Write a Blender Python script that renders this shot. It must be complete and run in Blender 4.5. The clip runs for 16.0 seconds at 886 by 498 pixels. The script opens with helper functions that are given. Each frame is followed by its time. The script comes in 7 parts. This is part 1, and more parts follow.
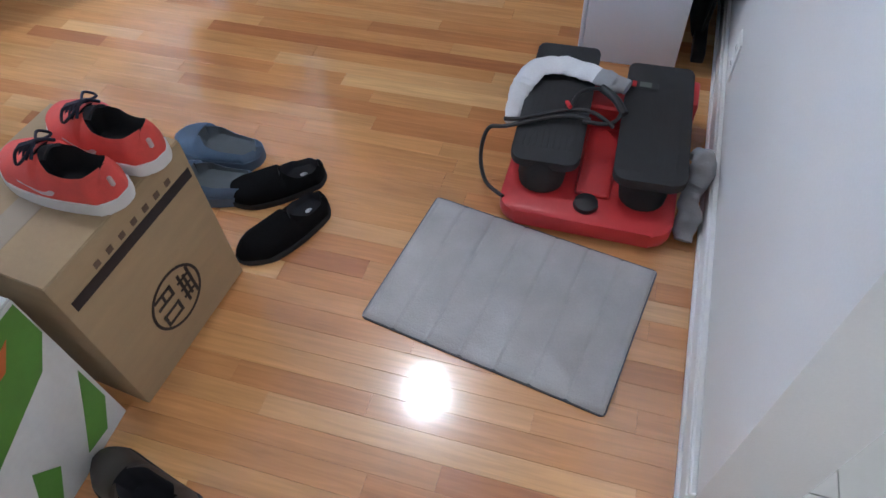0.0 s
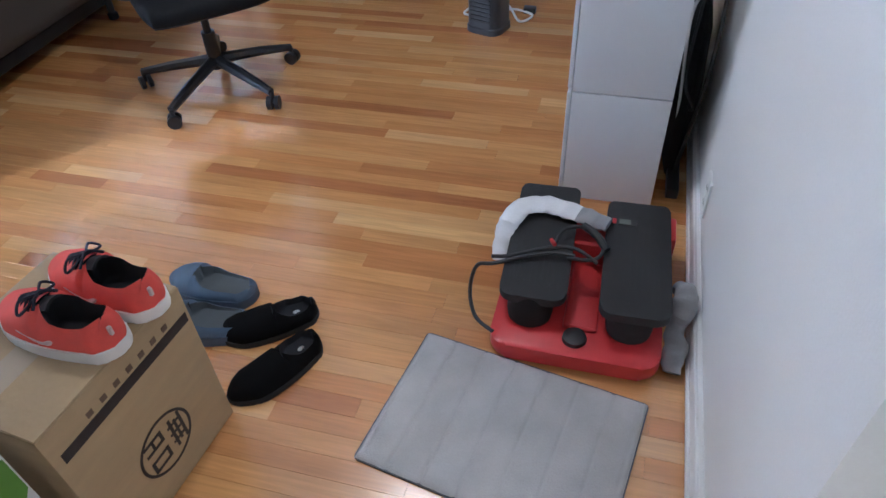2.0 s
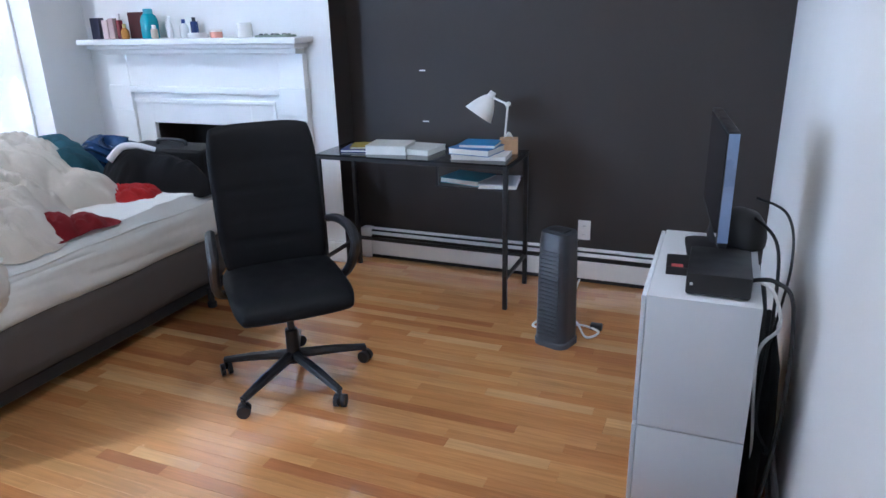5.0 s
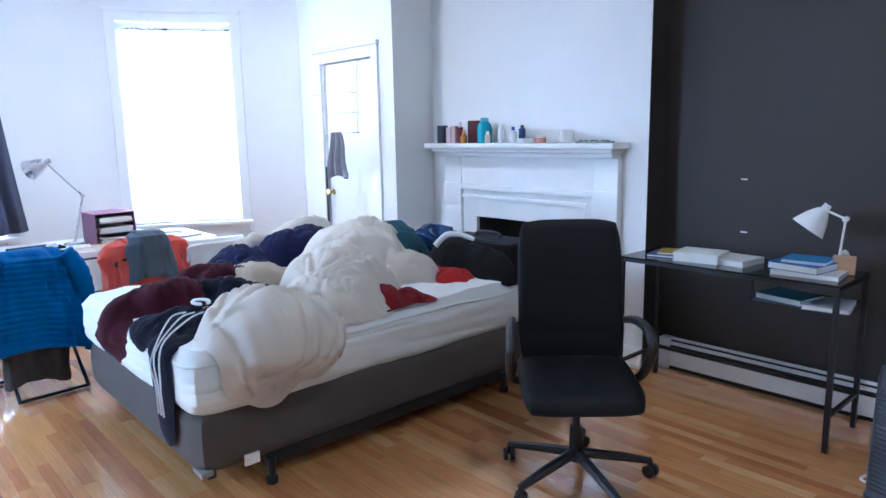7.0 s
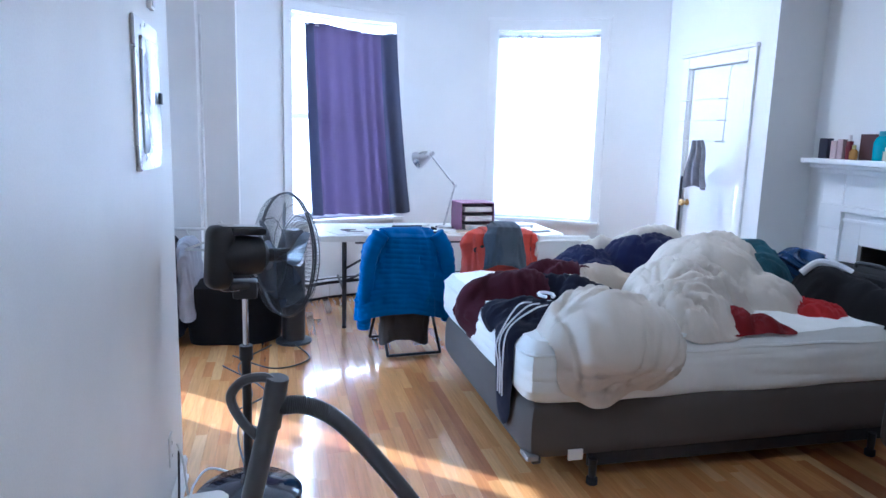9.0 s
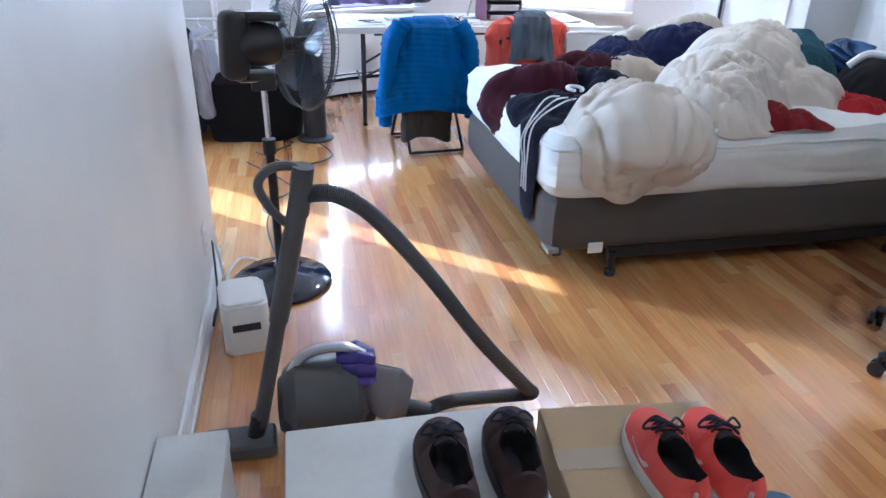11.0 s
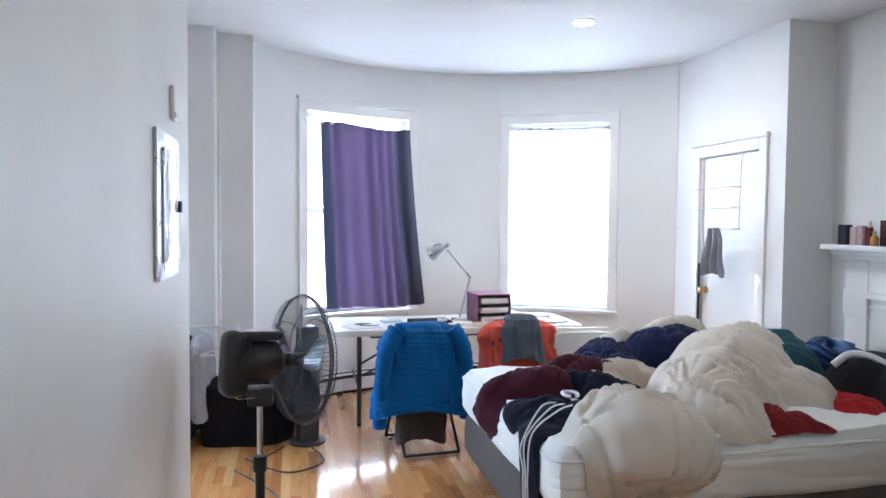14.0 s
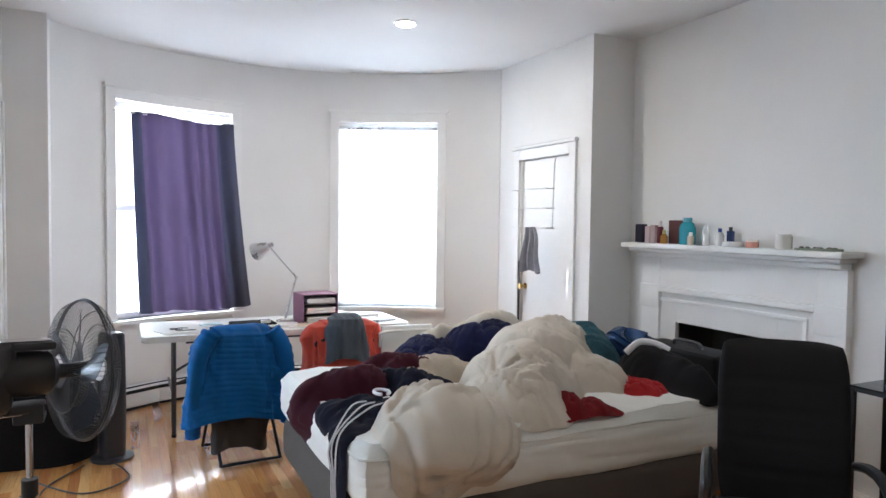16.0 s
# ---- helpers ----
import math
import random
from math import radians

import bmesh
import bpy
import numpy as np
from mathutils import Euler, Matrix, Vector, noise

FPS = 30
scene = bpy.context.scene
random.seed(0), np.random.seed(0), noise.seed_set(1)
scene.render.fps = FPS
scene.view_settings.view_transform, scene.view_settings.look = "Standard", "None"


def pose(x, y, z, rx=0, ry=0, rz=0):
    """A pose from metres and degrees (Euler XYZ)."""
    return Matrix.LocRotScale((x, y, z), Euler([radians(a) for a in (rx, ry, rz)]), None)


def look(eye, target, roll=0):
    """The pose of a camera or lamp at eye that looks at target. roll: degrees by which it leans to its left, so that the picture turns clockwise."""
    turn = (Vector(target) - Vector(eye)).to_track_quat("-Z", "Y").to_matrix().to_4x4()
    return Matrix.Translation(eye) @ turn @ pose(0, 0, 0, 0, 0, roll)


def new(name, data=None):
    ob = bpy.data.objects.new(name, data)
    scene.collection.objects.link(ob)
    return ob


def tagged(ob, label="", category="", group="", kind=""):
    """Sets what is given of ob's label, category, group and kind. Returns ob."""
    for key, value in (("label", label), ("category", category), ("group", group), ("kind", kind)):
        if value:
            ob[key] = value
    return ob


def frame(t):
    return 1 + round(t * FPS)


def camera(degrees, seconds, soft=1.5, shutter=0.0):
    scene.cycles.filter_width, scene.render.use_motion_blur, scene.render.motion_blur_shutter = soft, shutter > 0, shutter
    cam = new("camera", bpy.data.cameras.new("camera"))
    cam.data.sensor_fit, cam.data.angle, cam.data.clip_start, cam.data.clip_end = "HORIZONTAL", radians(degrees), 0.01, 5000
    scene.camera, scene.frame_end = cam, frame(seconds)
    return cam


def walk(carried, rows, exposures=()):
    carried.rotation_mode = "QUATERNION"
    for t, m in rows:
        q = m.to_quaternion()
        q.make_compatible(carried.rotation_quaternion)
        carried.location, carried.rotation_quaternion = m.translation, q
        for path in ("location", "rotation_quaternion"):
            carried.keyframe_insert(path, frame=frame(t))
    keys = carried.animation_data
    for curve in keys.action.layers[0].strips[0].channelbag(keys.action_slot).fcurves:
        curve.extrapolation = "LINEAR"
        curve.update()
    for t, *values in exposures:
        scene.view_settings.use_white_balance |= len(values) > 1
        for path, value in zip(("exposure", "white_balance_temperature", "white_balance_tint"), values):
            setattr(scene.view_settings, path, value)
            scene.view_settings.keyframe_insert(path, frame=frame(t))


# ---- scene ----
cam = camera(66.6, 16.0)
PATH = [
    (0, (-0.284, 0.718, 1.393), (-0.693, 1.845, -0.207), -4.5),
    (0.5, (-0.287, 0.717, 1.412), (-0.695, 1.925, -0.128), -3.9),
    (1, (-0.29, 0.717, 1.425), (-0.705, 2.003, -0.049), -3.2),
    (1.5, (-0.289, 0.721, 1.435), (-0.713, 2.067, 0.018), -3.7),
    (2, (-0.297, 0.723, 1.45), (-0.726, 2.118, 0.083), -3.3),
    (2.5, (-0.298, 0.728, 1.463), (-0.743, 2.177, 0.158), -3.8),
    (3, (-0.302, 0.733, 1.482), (-0.739, 2.249, 0.252), -2.8),
    (3.5, (-0.318, 0.737, 1.495), (-0.758, 2.318, 0.351), -2.3),
    (4, (-0.318, 0.747, 1.512), (-0.742, 2.408, 0.481), -1.9),
    (4.2, (-0.313, 0.764, 1.552), (-0.796, 2.458, 0.606), -1.8),
    (6.3, (-0.244, 0.766, 1.551), (-1.367, 2.371, 1.149), -1.7),
    (6.5, (-0.238, 0.744, 1.541), (-1.461, 2.281, 1.167), -1.7),
    (7, (-0.276, 0.724, 1.527), (-1.739, 2.045, 1.185), -1.1),
    (7.5, (-0.3, 0.703, 1.512), (-1.933, 1.812, 1.19), -0.4),
    (8, (-0.297, 0.683, 1.528), (-2.062, 1.569, 1.207), 0.1),
    (8.5, (-0.309, 0.667, 1.519), (-2.186, 1.286, 1.21), 1.1),
    (9, (-0.301, 0.669, 1.521), (-2.217, 1.139, 1.19), 1.6),
    (9.5, (-0.295, 0.688, 1.499), (-2.17, 1.155, 0.984), 1.5),
    (9.7, (-0.308, 0.679, 1.506), (-2.163, 1.142, 0.918), 2.0),
    (10.7, (-0.325, 0.665, 1.485), (-2.07, 1.05, 0.6), 1.4),
    (11.8, (-0.339, 0.656, 1.478), (-2.15, 1.0, 0.701), 1.0),
    (12, (-0.331, 0.656, 1.494), (-2.187, 0.996, 0.832), 0.3),
    (12.5, (-0.345, 0.673, 1.549), (-2.261, 1.057, 1.12), 0.3),
    (13, (-0.366, 0.644, 1.563), (-2.311, 1.062, 1.366), 1.0),
    (13.5, (-0.367, 0.641, 1.577), (-2.316, 1.073, 1.463), 0.5),
    (14, (-0.364, 0.651, 1.58), (-2.314, 1.089, 1.496), 0.5),
    (14.5, (-0.373, 0.658, 1.572), (-2.316, 1.125, 1.487), 0.4),
    (15, (-0.374, 0.697, 1.57), (-2.278, 1.302, 1.486), 0.2),
    (15.5, (-0.361, 0.761, 1.557), (-2.231, 1.466, 1.496), 0.3),
    (16, (-0.33, 0.829, 1.577), (-2.134, 1.687, 1.496), 0.7),
]
EXPOSURES = [(0, 1.97, 5350, 10), (4.2, 2.08, 5300, 10), (6.3, 1.95, 5050, 10), (9.0, 1.65, 4850, 10), (11.8, 2.03, 5400, 10), (12.5, 1.93, 5500, 10), (14.5, 1.47, 6000, 10), (16, 1.35, 6350, 10)]
walk(cam, [(t, look(eye, target, roll)) for t, eye, target, roll in PATH], EXPOSURES)

# ---- light ----
world = bpy.data.worlds.new("world")
scene.world = world
world.use_nodes = True
wn = world.node_tree
sky = wn.nodes.new("ShaderNodeTexSky")
sky.sky_type, sky.sun_disc = "NISHITA", False
sky.sun_elevation, sky.sun_rotation = radians(21), radians(221)
wn.links.new(sky.outputs[0], wn.nodes["Background"].inputs[0])
wn.nodes["Background"].inputs[1].default_value = 0.06


def lamp(name, kind, energy, colour, m, **more):
    data = bpy.data.lights.new(name, kind)
    data.energy, data.color = energy, colour
    if kind == "AREA":
        data.shape, data.size, data.size_y = more["shape"], more["size"], more["size_y"]
    if kind == "SUN":
        data.angle = radians(0.5)
    ob = new(name, data)
    ob.matrix_world = m
    return ob


lamp("sun", "SUN", 5.0, (1.0, 0.97, 0.93), look((-6.56, -7.55, 3.84), (0, 0, 0)))

# ---- materials ----
MATS = {}


def material(name, colour, rough=0.6, metal=0.0, vary=0.12, scale=8.0, bump=0.0, bscale=60.0, stretch=(1, 1, 1), spec=0.5, coat=0.0, island=0.0, sheen=0.0, obrand=0.0):
    """A surface with two scales of colour change and fine relief."""
    if name in MATS:
        return MATS[name]
    m = bpy.data.materials.new(name)
    m.use_nodes = True
    t = m.node_tree
    p = t.nodes["Principled BSDF"]
    co = t.nodes.new("ShaderNodeTexCoord")
    mp = t.nodes.new("ShaderNodeMapping")
    mp.inputs["Scale"].default_value = stretch
    t.links.new(co.outputs["Object"], mp.inputs[0])
    n1 = t.nodes.new("ShaderNodeTexNoise")
    n1.inputs["Scale"].default_value, n1.inputs["Detail"].default_value = scale, 4
    n2 = t.nodes.new("ShaderNodeTexNoise")
    n2.inputs["Scale"].default_value, n2.inputs["Detail"].default_value = bscale, 3
    t.links.new(mp.outputs[0], n1.inputs[0])
    t.links.new(mp.outputs[0], n2.inputs[0])
    add = t.nodes.new("ShaderNodeMath")
    add.operation = "MULTIPLY_ADD"
    add.inputs[1].default_value = 0.35
    t.links.new(n2.outputs[0], add.inputs[0])
    t.links.new(n1.outputs[0], add.inputs[2])
    src = add.outputs[0]
    if island or obrand:
        info = t.nodes.new("ShaderNodeNewGeometry" if island else "ShaderNodeObjectInfo")
        a2 = t.nodes.new("ShaderNodeMath")
        a2.operation = "MULTIPLY_ADD"
        a2.inputs[1].default_value = island or obrand
        t.links.new(info.outputs["Random Per Island" if island else "Random"], a2.inputs[0])
        t.links.new(src, a2.inputs[2])
        src = a2.outputs[0]
    mr = t.nodes.new("ShaderNodeMapRange")
    top = 0.95 + (island or obrand)
    mr.inputs[1].default_value, mr.inputs[2].default_value = 0.4, top
    mr.inputs[3].default_value, mr.inputs[4].default_value = 1 - vary, 1 + vary
    t.links.new(src, mr.inputs[0])
    mul = t.nodes.new("ShaderNodeVectorMath")
    mul.operation = "SCALE"
    mul.inputs[0].default_value = colour
    t.links.new(mr.outputs[0], mul.inputs["Scale"])
    t.links.new(mul.outputs[0], p.inputs["Base Color"])
    rr = t.nodes.new("ShaderNodeMapRange")
    rr.inputs[1].default_value, rr.inputs[2].default_value = 0.3, 0.7
    rr.inputs[3].default_value, rr.inputs[4].default_value = max(0.02, rough - 0.06), min(1, rough + 0.06)
    t.links.new(n1.outputs[0], rr.inputs[0])
    t.links.new(rr.outputs[0], p.inputs["Roughness"])
    p.inputs["Metallic"].default_value = metal
    p.inputs["Specular IOR Level"].default_value = spec
    p.inputs["Coat Weight"].default_value = coat
    p.inputs["Coat Roughness"].default_value = 0.08
    p.inputs["Sheen Weight"].default_value = sheen
    if bump:
        b = t.nodes.new("ShaderNodeBump")
        b.inputs["Strength"].default_value, b.inputs["Distance"].default_value = bump, 0.004
        t.links.new(n2.outputs[0], b.inputs["Height"])
        t.links.new(b.outputs[0], p.inputs["Normal"])
    MATS[name] = m
    return m


def glowing(name, colour, strength):
    m = bpy.data.materials.new(name)
    m.use_nodes = True
    p = m.node_tree.nodes["Principled BSDF"]
    p.inputs["Base Color"].default_value = (*colour, 1)
    p.inputs["Emission Color"].default_value = (*colour, 1)
    p.inputs["Emission Strength"].default_value = strength
    return m


def clear(name, colour, see, rough=0.05, translucent=True):
    """A thin sheet that lets light through: part see-through, the rest translucent or glossy."""
    m = bpy.data.materials.new(name)
    m.use_nodes = True
    t = m.node_tree
    p = t.nodes["Principled BSDF"]
    tr = t.nodes.new("ShaderNodeBsdfTransparent")
    mix = t.nodes.new("ShaderNodeMixShader")
    mix.inputs[0].default_value = see
    out = t.nodes["Material Output"]
    p.inputs["Base Color"].default_value = (*colour, 1)
    p.inputs["Roughness"].default_value = rough
    if translucent:
        tl = t.nodes.new("ShaderNodeBsdfTranslucent")
        tl.inputs[0].default_value = (*colour, 1)
        half = t.nodes.new("ShaderNodeMixShader")
        half.inputs[0].default_value = 0.5
        t.links.new(p.outputs[0], half.inputs[1])
        t.links.new(tl.outputs[0], half.inputs[2])
        t.links.new(half.outputs[0], mix.inputs[1])
    else:
        t.links.new(p.outputs[0], mix.inputs[1])
    t.links.new(tr.outputs[0], mix.inputs[2])
    t.links.new(mix.outputs[0], out.inputs[0])
    return m


def floor_wood():
    """Varnished oak strip: every strip its own tone, long grain, a gloss coat."""
    m = bpy.data.materials.new("oak_strip")
    m.use_nodes = True
    t = m.node_tree
    p = t.nodes["Principled BSDF"]
    co = t.nodes.new("ShaderNodeTexCoord")
    geo = t.nodes.new("ShaderNodeObjectInfo")
    isl = t.nodes.new("ShaderNodeNewGeometry")
    rnd = t.nodes.new("ShaderNodeMath")
    rnd.operation = "ADD"
    t.links.new(geo.outputs["Random"], rnd.inputs[0])
    t.links.new(isl.outputs["Random Per Island"], rnd.inputs[1])
    fr = t.nodes.new("ShaderNodeMath")
    fr.operation = "FRACT"
    t.links.new(rnd.outputs[0], fr.inputs[0])
    shift = t.nodes.new("ShaderNodeVectorMath")
    shift.operation = "ADD"
    sc = t.nodes.new("ShaderNodeVectorMath")
    sc.operation = "SCALE"
    sc.inputs[0].default_value = (37.0, 91.0, 13.0)
    t.links.new(fr.outputs[0], sc.inputs["Scale"])
    wpos = t.nodes.new("ShaderNodeNewGeometry")
    t.links.new(wpos.outputs["Position"], shift.inputs[0])
    t.links.new(sc.outputs[0], shift.inputs[1])
    mp = t.nodes.new("ShaderNodeMapping")
    mp.inputs["Scale"].default_value = (3.0, 55.0, 1.0)
    t.links.new(shift.outputs[0], mp.inputs[0])
    gr = t.nodes.new("ShaderNodeTexNoise")
    gr.inputs["Scale"].default_value, gr.inputs["Detail"].default_value, gr.inputs["Distortion"].default_value = 1.6, 6, 0.8
    t.links.new(mp.outputs[0], gr.inputs[0])
    mp2 = t.nodes.new("ShaderNodeMapping")
    mp2.inputs["Scale"].default_value = (1.2, 7.0, 1.0)
    t.links.new(shift.outputs[0], mp2.inputs[0])
    bl = t.nodes.new("ShaderNodeTexNoise")
    bl.inputs["Scale"].default_value, bl.inputs["Detail"].default_value = 1.5, 3
    t.links.new(mp2.outputs[0], bl.inputs[0])
    ramp = t.nodes.new("ShaderNodeValToRGB")
    tones = [(0.0, (0.44, 0.165, 0.055)), (0.08, (0.54, 0.225, 0.072)), (0.35, (0.61, 0.28, 0.092)), (0.85, (0.66, 0.335, 0.115)), (1.0, (0.73, 0.43, 0.18))]
    while len(ramp.color_ramp.elements) < len(tones):
        ramp.color_ramp.elements.new(0.5)
    for e, (at, c) in zip(ramp.color_ramp.elements, tones):
        e.position, e.color = at, (*c, 1)
    t.links.new(fr.outputs[0], ramp.inputs[0])
    g1 = t.nodes.new("ShaderNodeMapRange")
    g1.inputs[1].default_value, g1.inputs[2].default_value, g1.inputs[3].default_value, g1.inputs[4].default_value = 0.3, 0.7, 0.85, 1.09
    t.links.new(gr.outputs[0], g1.inputs[0])
    g2 = t.nodes.new("ShaderNodeMapRange")
    g2.inputs[1].default_value, g2.inputs[2].default_value, g2.inputs[3].default_value, g2.inputs[4].default_value = 0.3, 0.7, 0.88, 1.1
    t.links.new(bl.outputs[0], g2.inputs[0])
    mm = t.nodes.new("ShaderNodeMath")
    mm.operation = "MULTIPLY"
    t.links.new(g1.outputs[0], mm.inputs[0])
    t.links.new(g2.outputs[0], mm.inputs[1])
    mul = t.nodes.new("ShaderNodeVectorMath")
    mul.operation = "SCALE"
    t.links.new(ramp.outputs[0], mul.inputs[0])
    t.links.new(mm.outputs[0], mul.inputs["Scale"])
    t.links.new(mul.outputs[0], p.inputs["Base Color"])
    p.inputs["Roughness"].default_value = 0.27
    p.inputs["Specular IOR Level"].default_value = 0.75
    p.inputs["Coat Weight"].default_value = 1.0
    p.inputs["Coat IOR"].default_value = 1.8
    p.inputs["Coat Roughness"].default_value = 0.1
    b = t.nodes.new("ShaderNodeBump")
    b.inputs["Strength"].default_value, b.inputs["Distance"].default_value = 0.25, 0.003
    t.links.new(bl.outputs[0], b.inputs["Height"])
    t.links.new(b.outputs[0], p.inputs["Normal"])
    t.links.new(b.outputs[0], p.inputs["Coat Normal"])
    return m


WHITE = material("white_wall_paint", (0.80, 0.80, 0.79), 0.55, vary=0.055, scale=1.1, bump=0.12, bscale=180)
TRIM = material("white_gloss_trim", (0.82, 0.82, 0.81), 0.35, vary=0.03, scale=4)
CEIL = material("ceiling_paint", (0.80, 0.80, 0.80), 0.8, vary=0.04, scale=1.2, bump=0.15, bscale=120)
DARK = material("dark_brown_wall_paint", (0.033, 0.026, 0.023), 0.6, vary=0.12, scale=2, bump=0.12, bscale=180)
FLOOR = floor_wood()
BLACKP = material("black_plastic", (0.018, 0.018, 0.02), 0.42, vary=0.2, scale=20, bump=0.1, bscale=300)
BLACKM = material("black_metal", (0.02, 0.02, 0.022), 0.4, metal=0.3, vary=0.2, scale=15)
CHROME = material("chrome", (0.75, 0.75, 0.76), 0.15, metal=1.0, vary=0.05, scale=10)
ALU = material("brushed_silver", (0.62, 0.62, 0.63), 0.3, metal=0.9, vary=0.08, scale=12)
RUBBER = material("dark_rubber", (0.012, 0.012, 0.013), 0.8, vary=0.2, scale=20)
CARD = material("brown_cardboard", (0.365, 0.26, 0.14), 0.75, vary=0.10, scale=6, bump=0.15, bscale=90, stretch=(1, 1, 6))
WHITEP = material("white_plastic", (0.78, 0.78, 0.76), 0.4, vary=0.03, scale=8)
PAPER = material("white_paper", (0.78, 0.77, 0.74), 0.8, vary=0.06, scale=20)


# ---- shapes ----
def bm_new():
    return bmesh.new()


def box(bm, x0, x1, y0, y1, z0, z1, bevel=0.0, seg=2):
    b = bmesh.new()
    vs = bmesh.ops.create_cube(b, size=1.0)["verts"]
    for v in vs:
        v.co = Vector((x0 + (v.co.x + 0.5) * (x1 - x0), y0 + (v.co.y + 0.5) * (y1 - y0), z0 + (v.co.z + 0.5) * (z1 - z0)))
    if bevel:
        bmesh.ops.bevel(b, geom=b.edges[:], offset=bevel, segments=seg, affect="EDGES", profile=0.6)
    merge(bm, b)
    return bm


def merge(bm, other, m=None):
    if m is not None:
        other.transform(m)
    me = bpy.data.meshes.new("tmp")
    other.to_mesh(me)
    other.free()
    bm.from_mesh(me)
    bpy.data.meshes.remove(me)


def tube(bm, pts, r, n=10, closed=False):
    """A round bar along a line of points; r: one radius or one for each point."""
    pts = [Vector(p) for p in pts]
    rs = r if isinstance(r, (list, tuple)) else [r] * len(pts)
    rings = []
    up = Vector((0, 0, 1))
    for i, p in enumerate(pts):
        a = pts[(i - 1) % len(pts)] if (i or closed) else p
        b = pts[(i + 1) % len(pts)] if (i < len(pts) - 1 or closed) else p
        d = (b - a).normalized()
        side = d.cross(up)
        if side.length < 0.05:
            side = d.cross(Vector((0, 1, 0)))
        side.normalize()
        up2 = side.cross(d).normalized()
        up = up2
        rings.append([bm.verts.new(p + rs[i] * (math.cos(2 * math.pi * k / n) * side + math.sin(2 * math.pi * k / n) * up2)) for k in range(n)])
    for i in range(len(rings) - (0 if closed else 1)):
        a, b = rings[i], rings[(i + 1) % len(rings)]
        for k in range(n):
            bm.faces.new((a[k], a[(k + 1) % n], b[(k + 1) % n], b[k]))
    if not closed:
        bm.faces.new(rings[0][::-1])
        bm.faces.new(rings[-1])
    return bm


def lathe(bm, prof, n=24, centre=(0, 0)):
    """A turned body: prof is a list of (radius, height)."""
    rings = []
    for r, z in prof:
        rings.append([bm.verts.new((centre[0] + r * math.cos(2 * math.pi * k / n), centre[1] + r * math.sin(2 * math.pi * k / n), z)) for k in range(n)])
    for a, b in zip(rings, rings[1:]):
        for k in range(n):
            bm.faces.new((a[k], a[(k + 1) % n], b[(k + 1) % n], b[k]))
    bm.faces.new(rings[0][::-1])
    bm.faces.new(rings[-1])
    return bm


def smooth_line(pts, n=8):
    """A soft curve through points."""
    pts = [Vector(p) for p in pts]
    out = []
    for i in range(len(pts) - 1):
        p0, p1, p2, p3 = pts[max(0, i - 1)], pts[i], pts[i + 1], pts[min(len(pts) - 1, i + 2)]
        for k in range(n):
            s = k / n
            out.append(0.5 * ((2 * p1) + (p2 - p0) * s + (2 * p0 - 5 * p1 + 4 * p2 - p3) * s * s + (3 * p1 - p0 - 3 * p2 + p3) * s ** 3))
    out.append(pts[-1])
    return out


def prism(bm, outline, z0, z1, bevel=0.0):
    """A flat slab with the given outline in x and y."""
    b = bmesh.new()
    lo = [b.verts.new((x, y, z0)) for x, y in outline]
    hi = [b.verts.new((x, y, z1)) for x, y in outline]
    n = len(outline)
    b.faces.new(lo[::-1])
    b.faces.new(hi)
    for k in range(n):
        b.faces.new((lo[k], lo[(k + 1) % n], hi[(k + 1) % n], hi[k]))
    if bevel:
        sharp = [e for e in b.edges if abs(e.verts[0].co.z - e.verts[1].co.z) < 1e-6]
        bmesh.ops.bevel(b, geom=sharp, offset=bevel, segments=2, affect="EDGES", profile=0.6)
    merge(bm, b)
    return bm


def rounded(w, d, r, n=6):
    """A rounded rectangle's outline, centred."""
    out = []
    for cx, cy, a in ((w / 2 - r, d / 2 - r, 0), (-w / 2 + r, d / 2 - r, 90), (-w / 2 + r, -d / 2 + r, 180), (w / 2 - r, -d / 2 + r, 270)):
        for k in range(n + 1):
            t = radians(a + 90 * k / n)
            out.append((cx + r * math.cos(t), cy + r * math.sin(t)))
    return out


def sheet(bm, fn, nu, nv, thick=0.0, wrap=False):
    """A surface fn(u, v) over the unit square, closed with a back if thick."""
    g = [[bm.verts.new(fn(i / nu, j / nv)) for j in range(nv + (0 if wrap else 1))] for i in range(nu + 1)]
    for i in range(nu):
        for j in range(nv):
            j2 = (j + 1) % nv if wrap else j + 1
            bm.faces.new((g[i][j], g[i + 1][j], g[i + 1][j2], g[i][j2]))
    if thick:
        bm.normal_update()
        bmesh.ops.solidify(bm, geom=bm.faces[:], thickness=thick)
    return bm


def obj(name, bm, mat, smooth=35):
    bmesh.ops.recalc_face_normals(bm, faces=bm.faces[:])
    me = bpy.data.meshes.new(name)
    bm.to_mesh(me)
    bm.free()
    me.materials.append(mat)
    if smooth:
        me.shade_smooth()
        me.set_sharp_from_angle(angle=radians(smooth))
    return new(name, me)


def part(name, bm, mat, parent, label="", smooth=35):
    ob = obj(name, bm, mat, smooth)
    ob.parent = parent
    if label:
        ob["label"] = label
    return ob


def thing(name, x, y, z, rz, label, category, group="", kind=""):
    ob = new(name)
    ob.empty_display_size = 0.1
    ob.matrix_world = pose(x, y, z, 0, 0, rz)
    return tagged(ob, label, category, group, kind)


def solid(name, bm, mat, label, category, kind="", group="", smooth=35):
    return tagged(obj(name, bm, mat, smooth), label, category, group, kind)


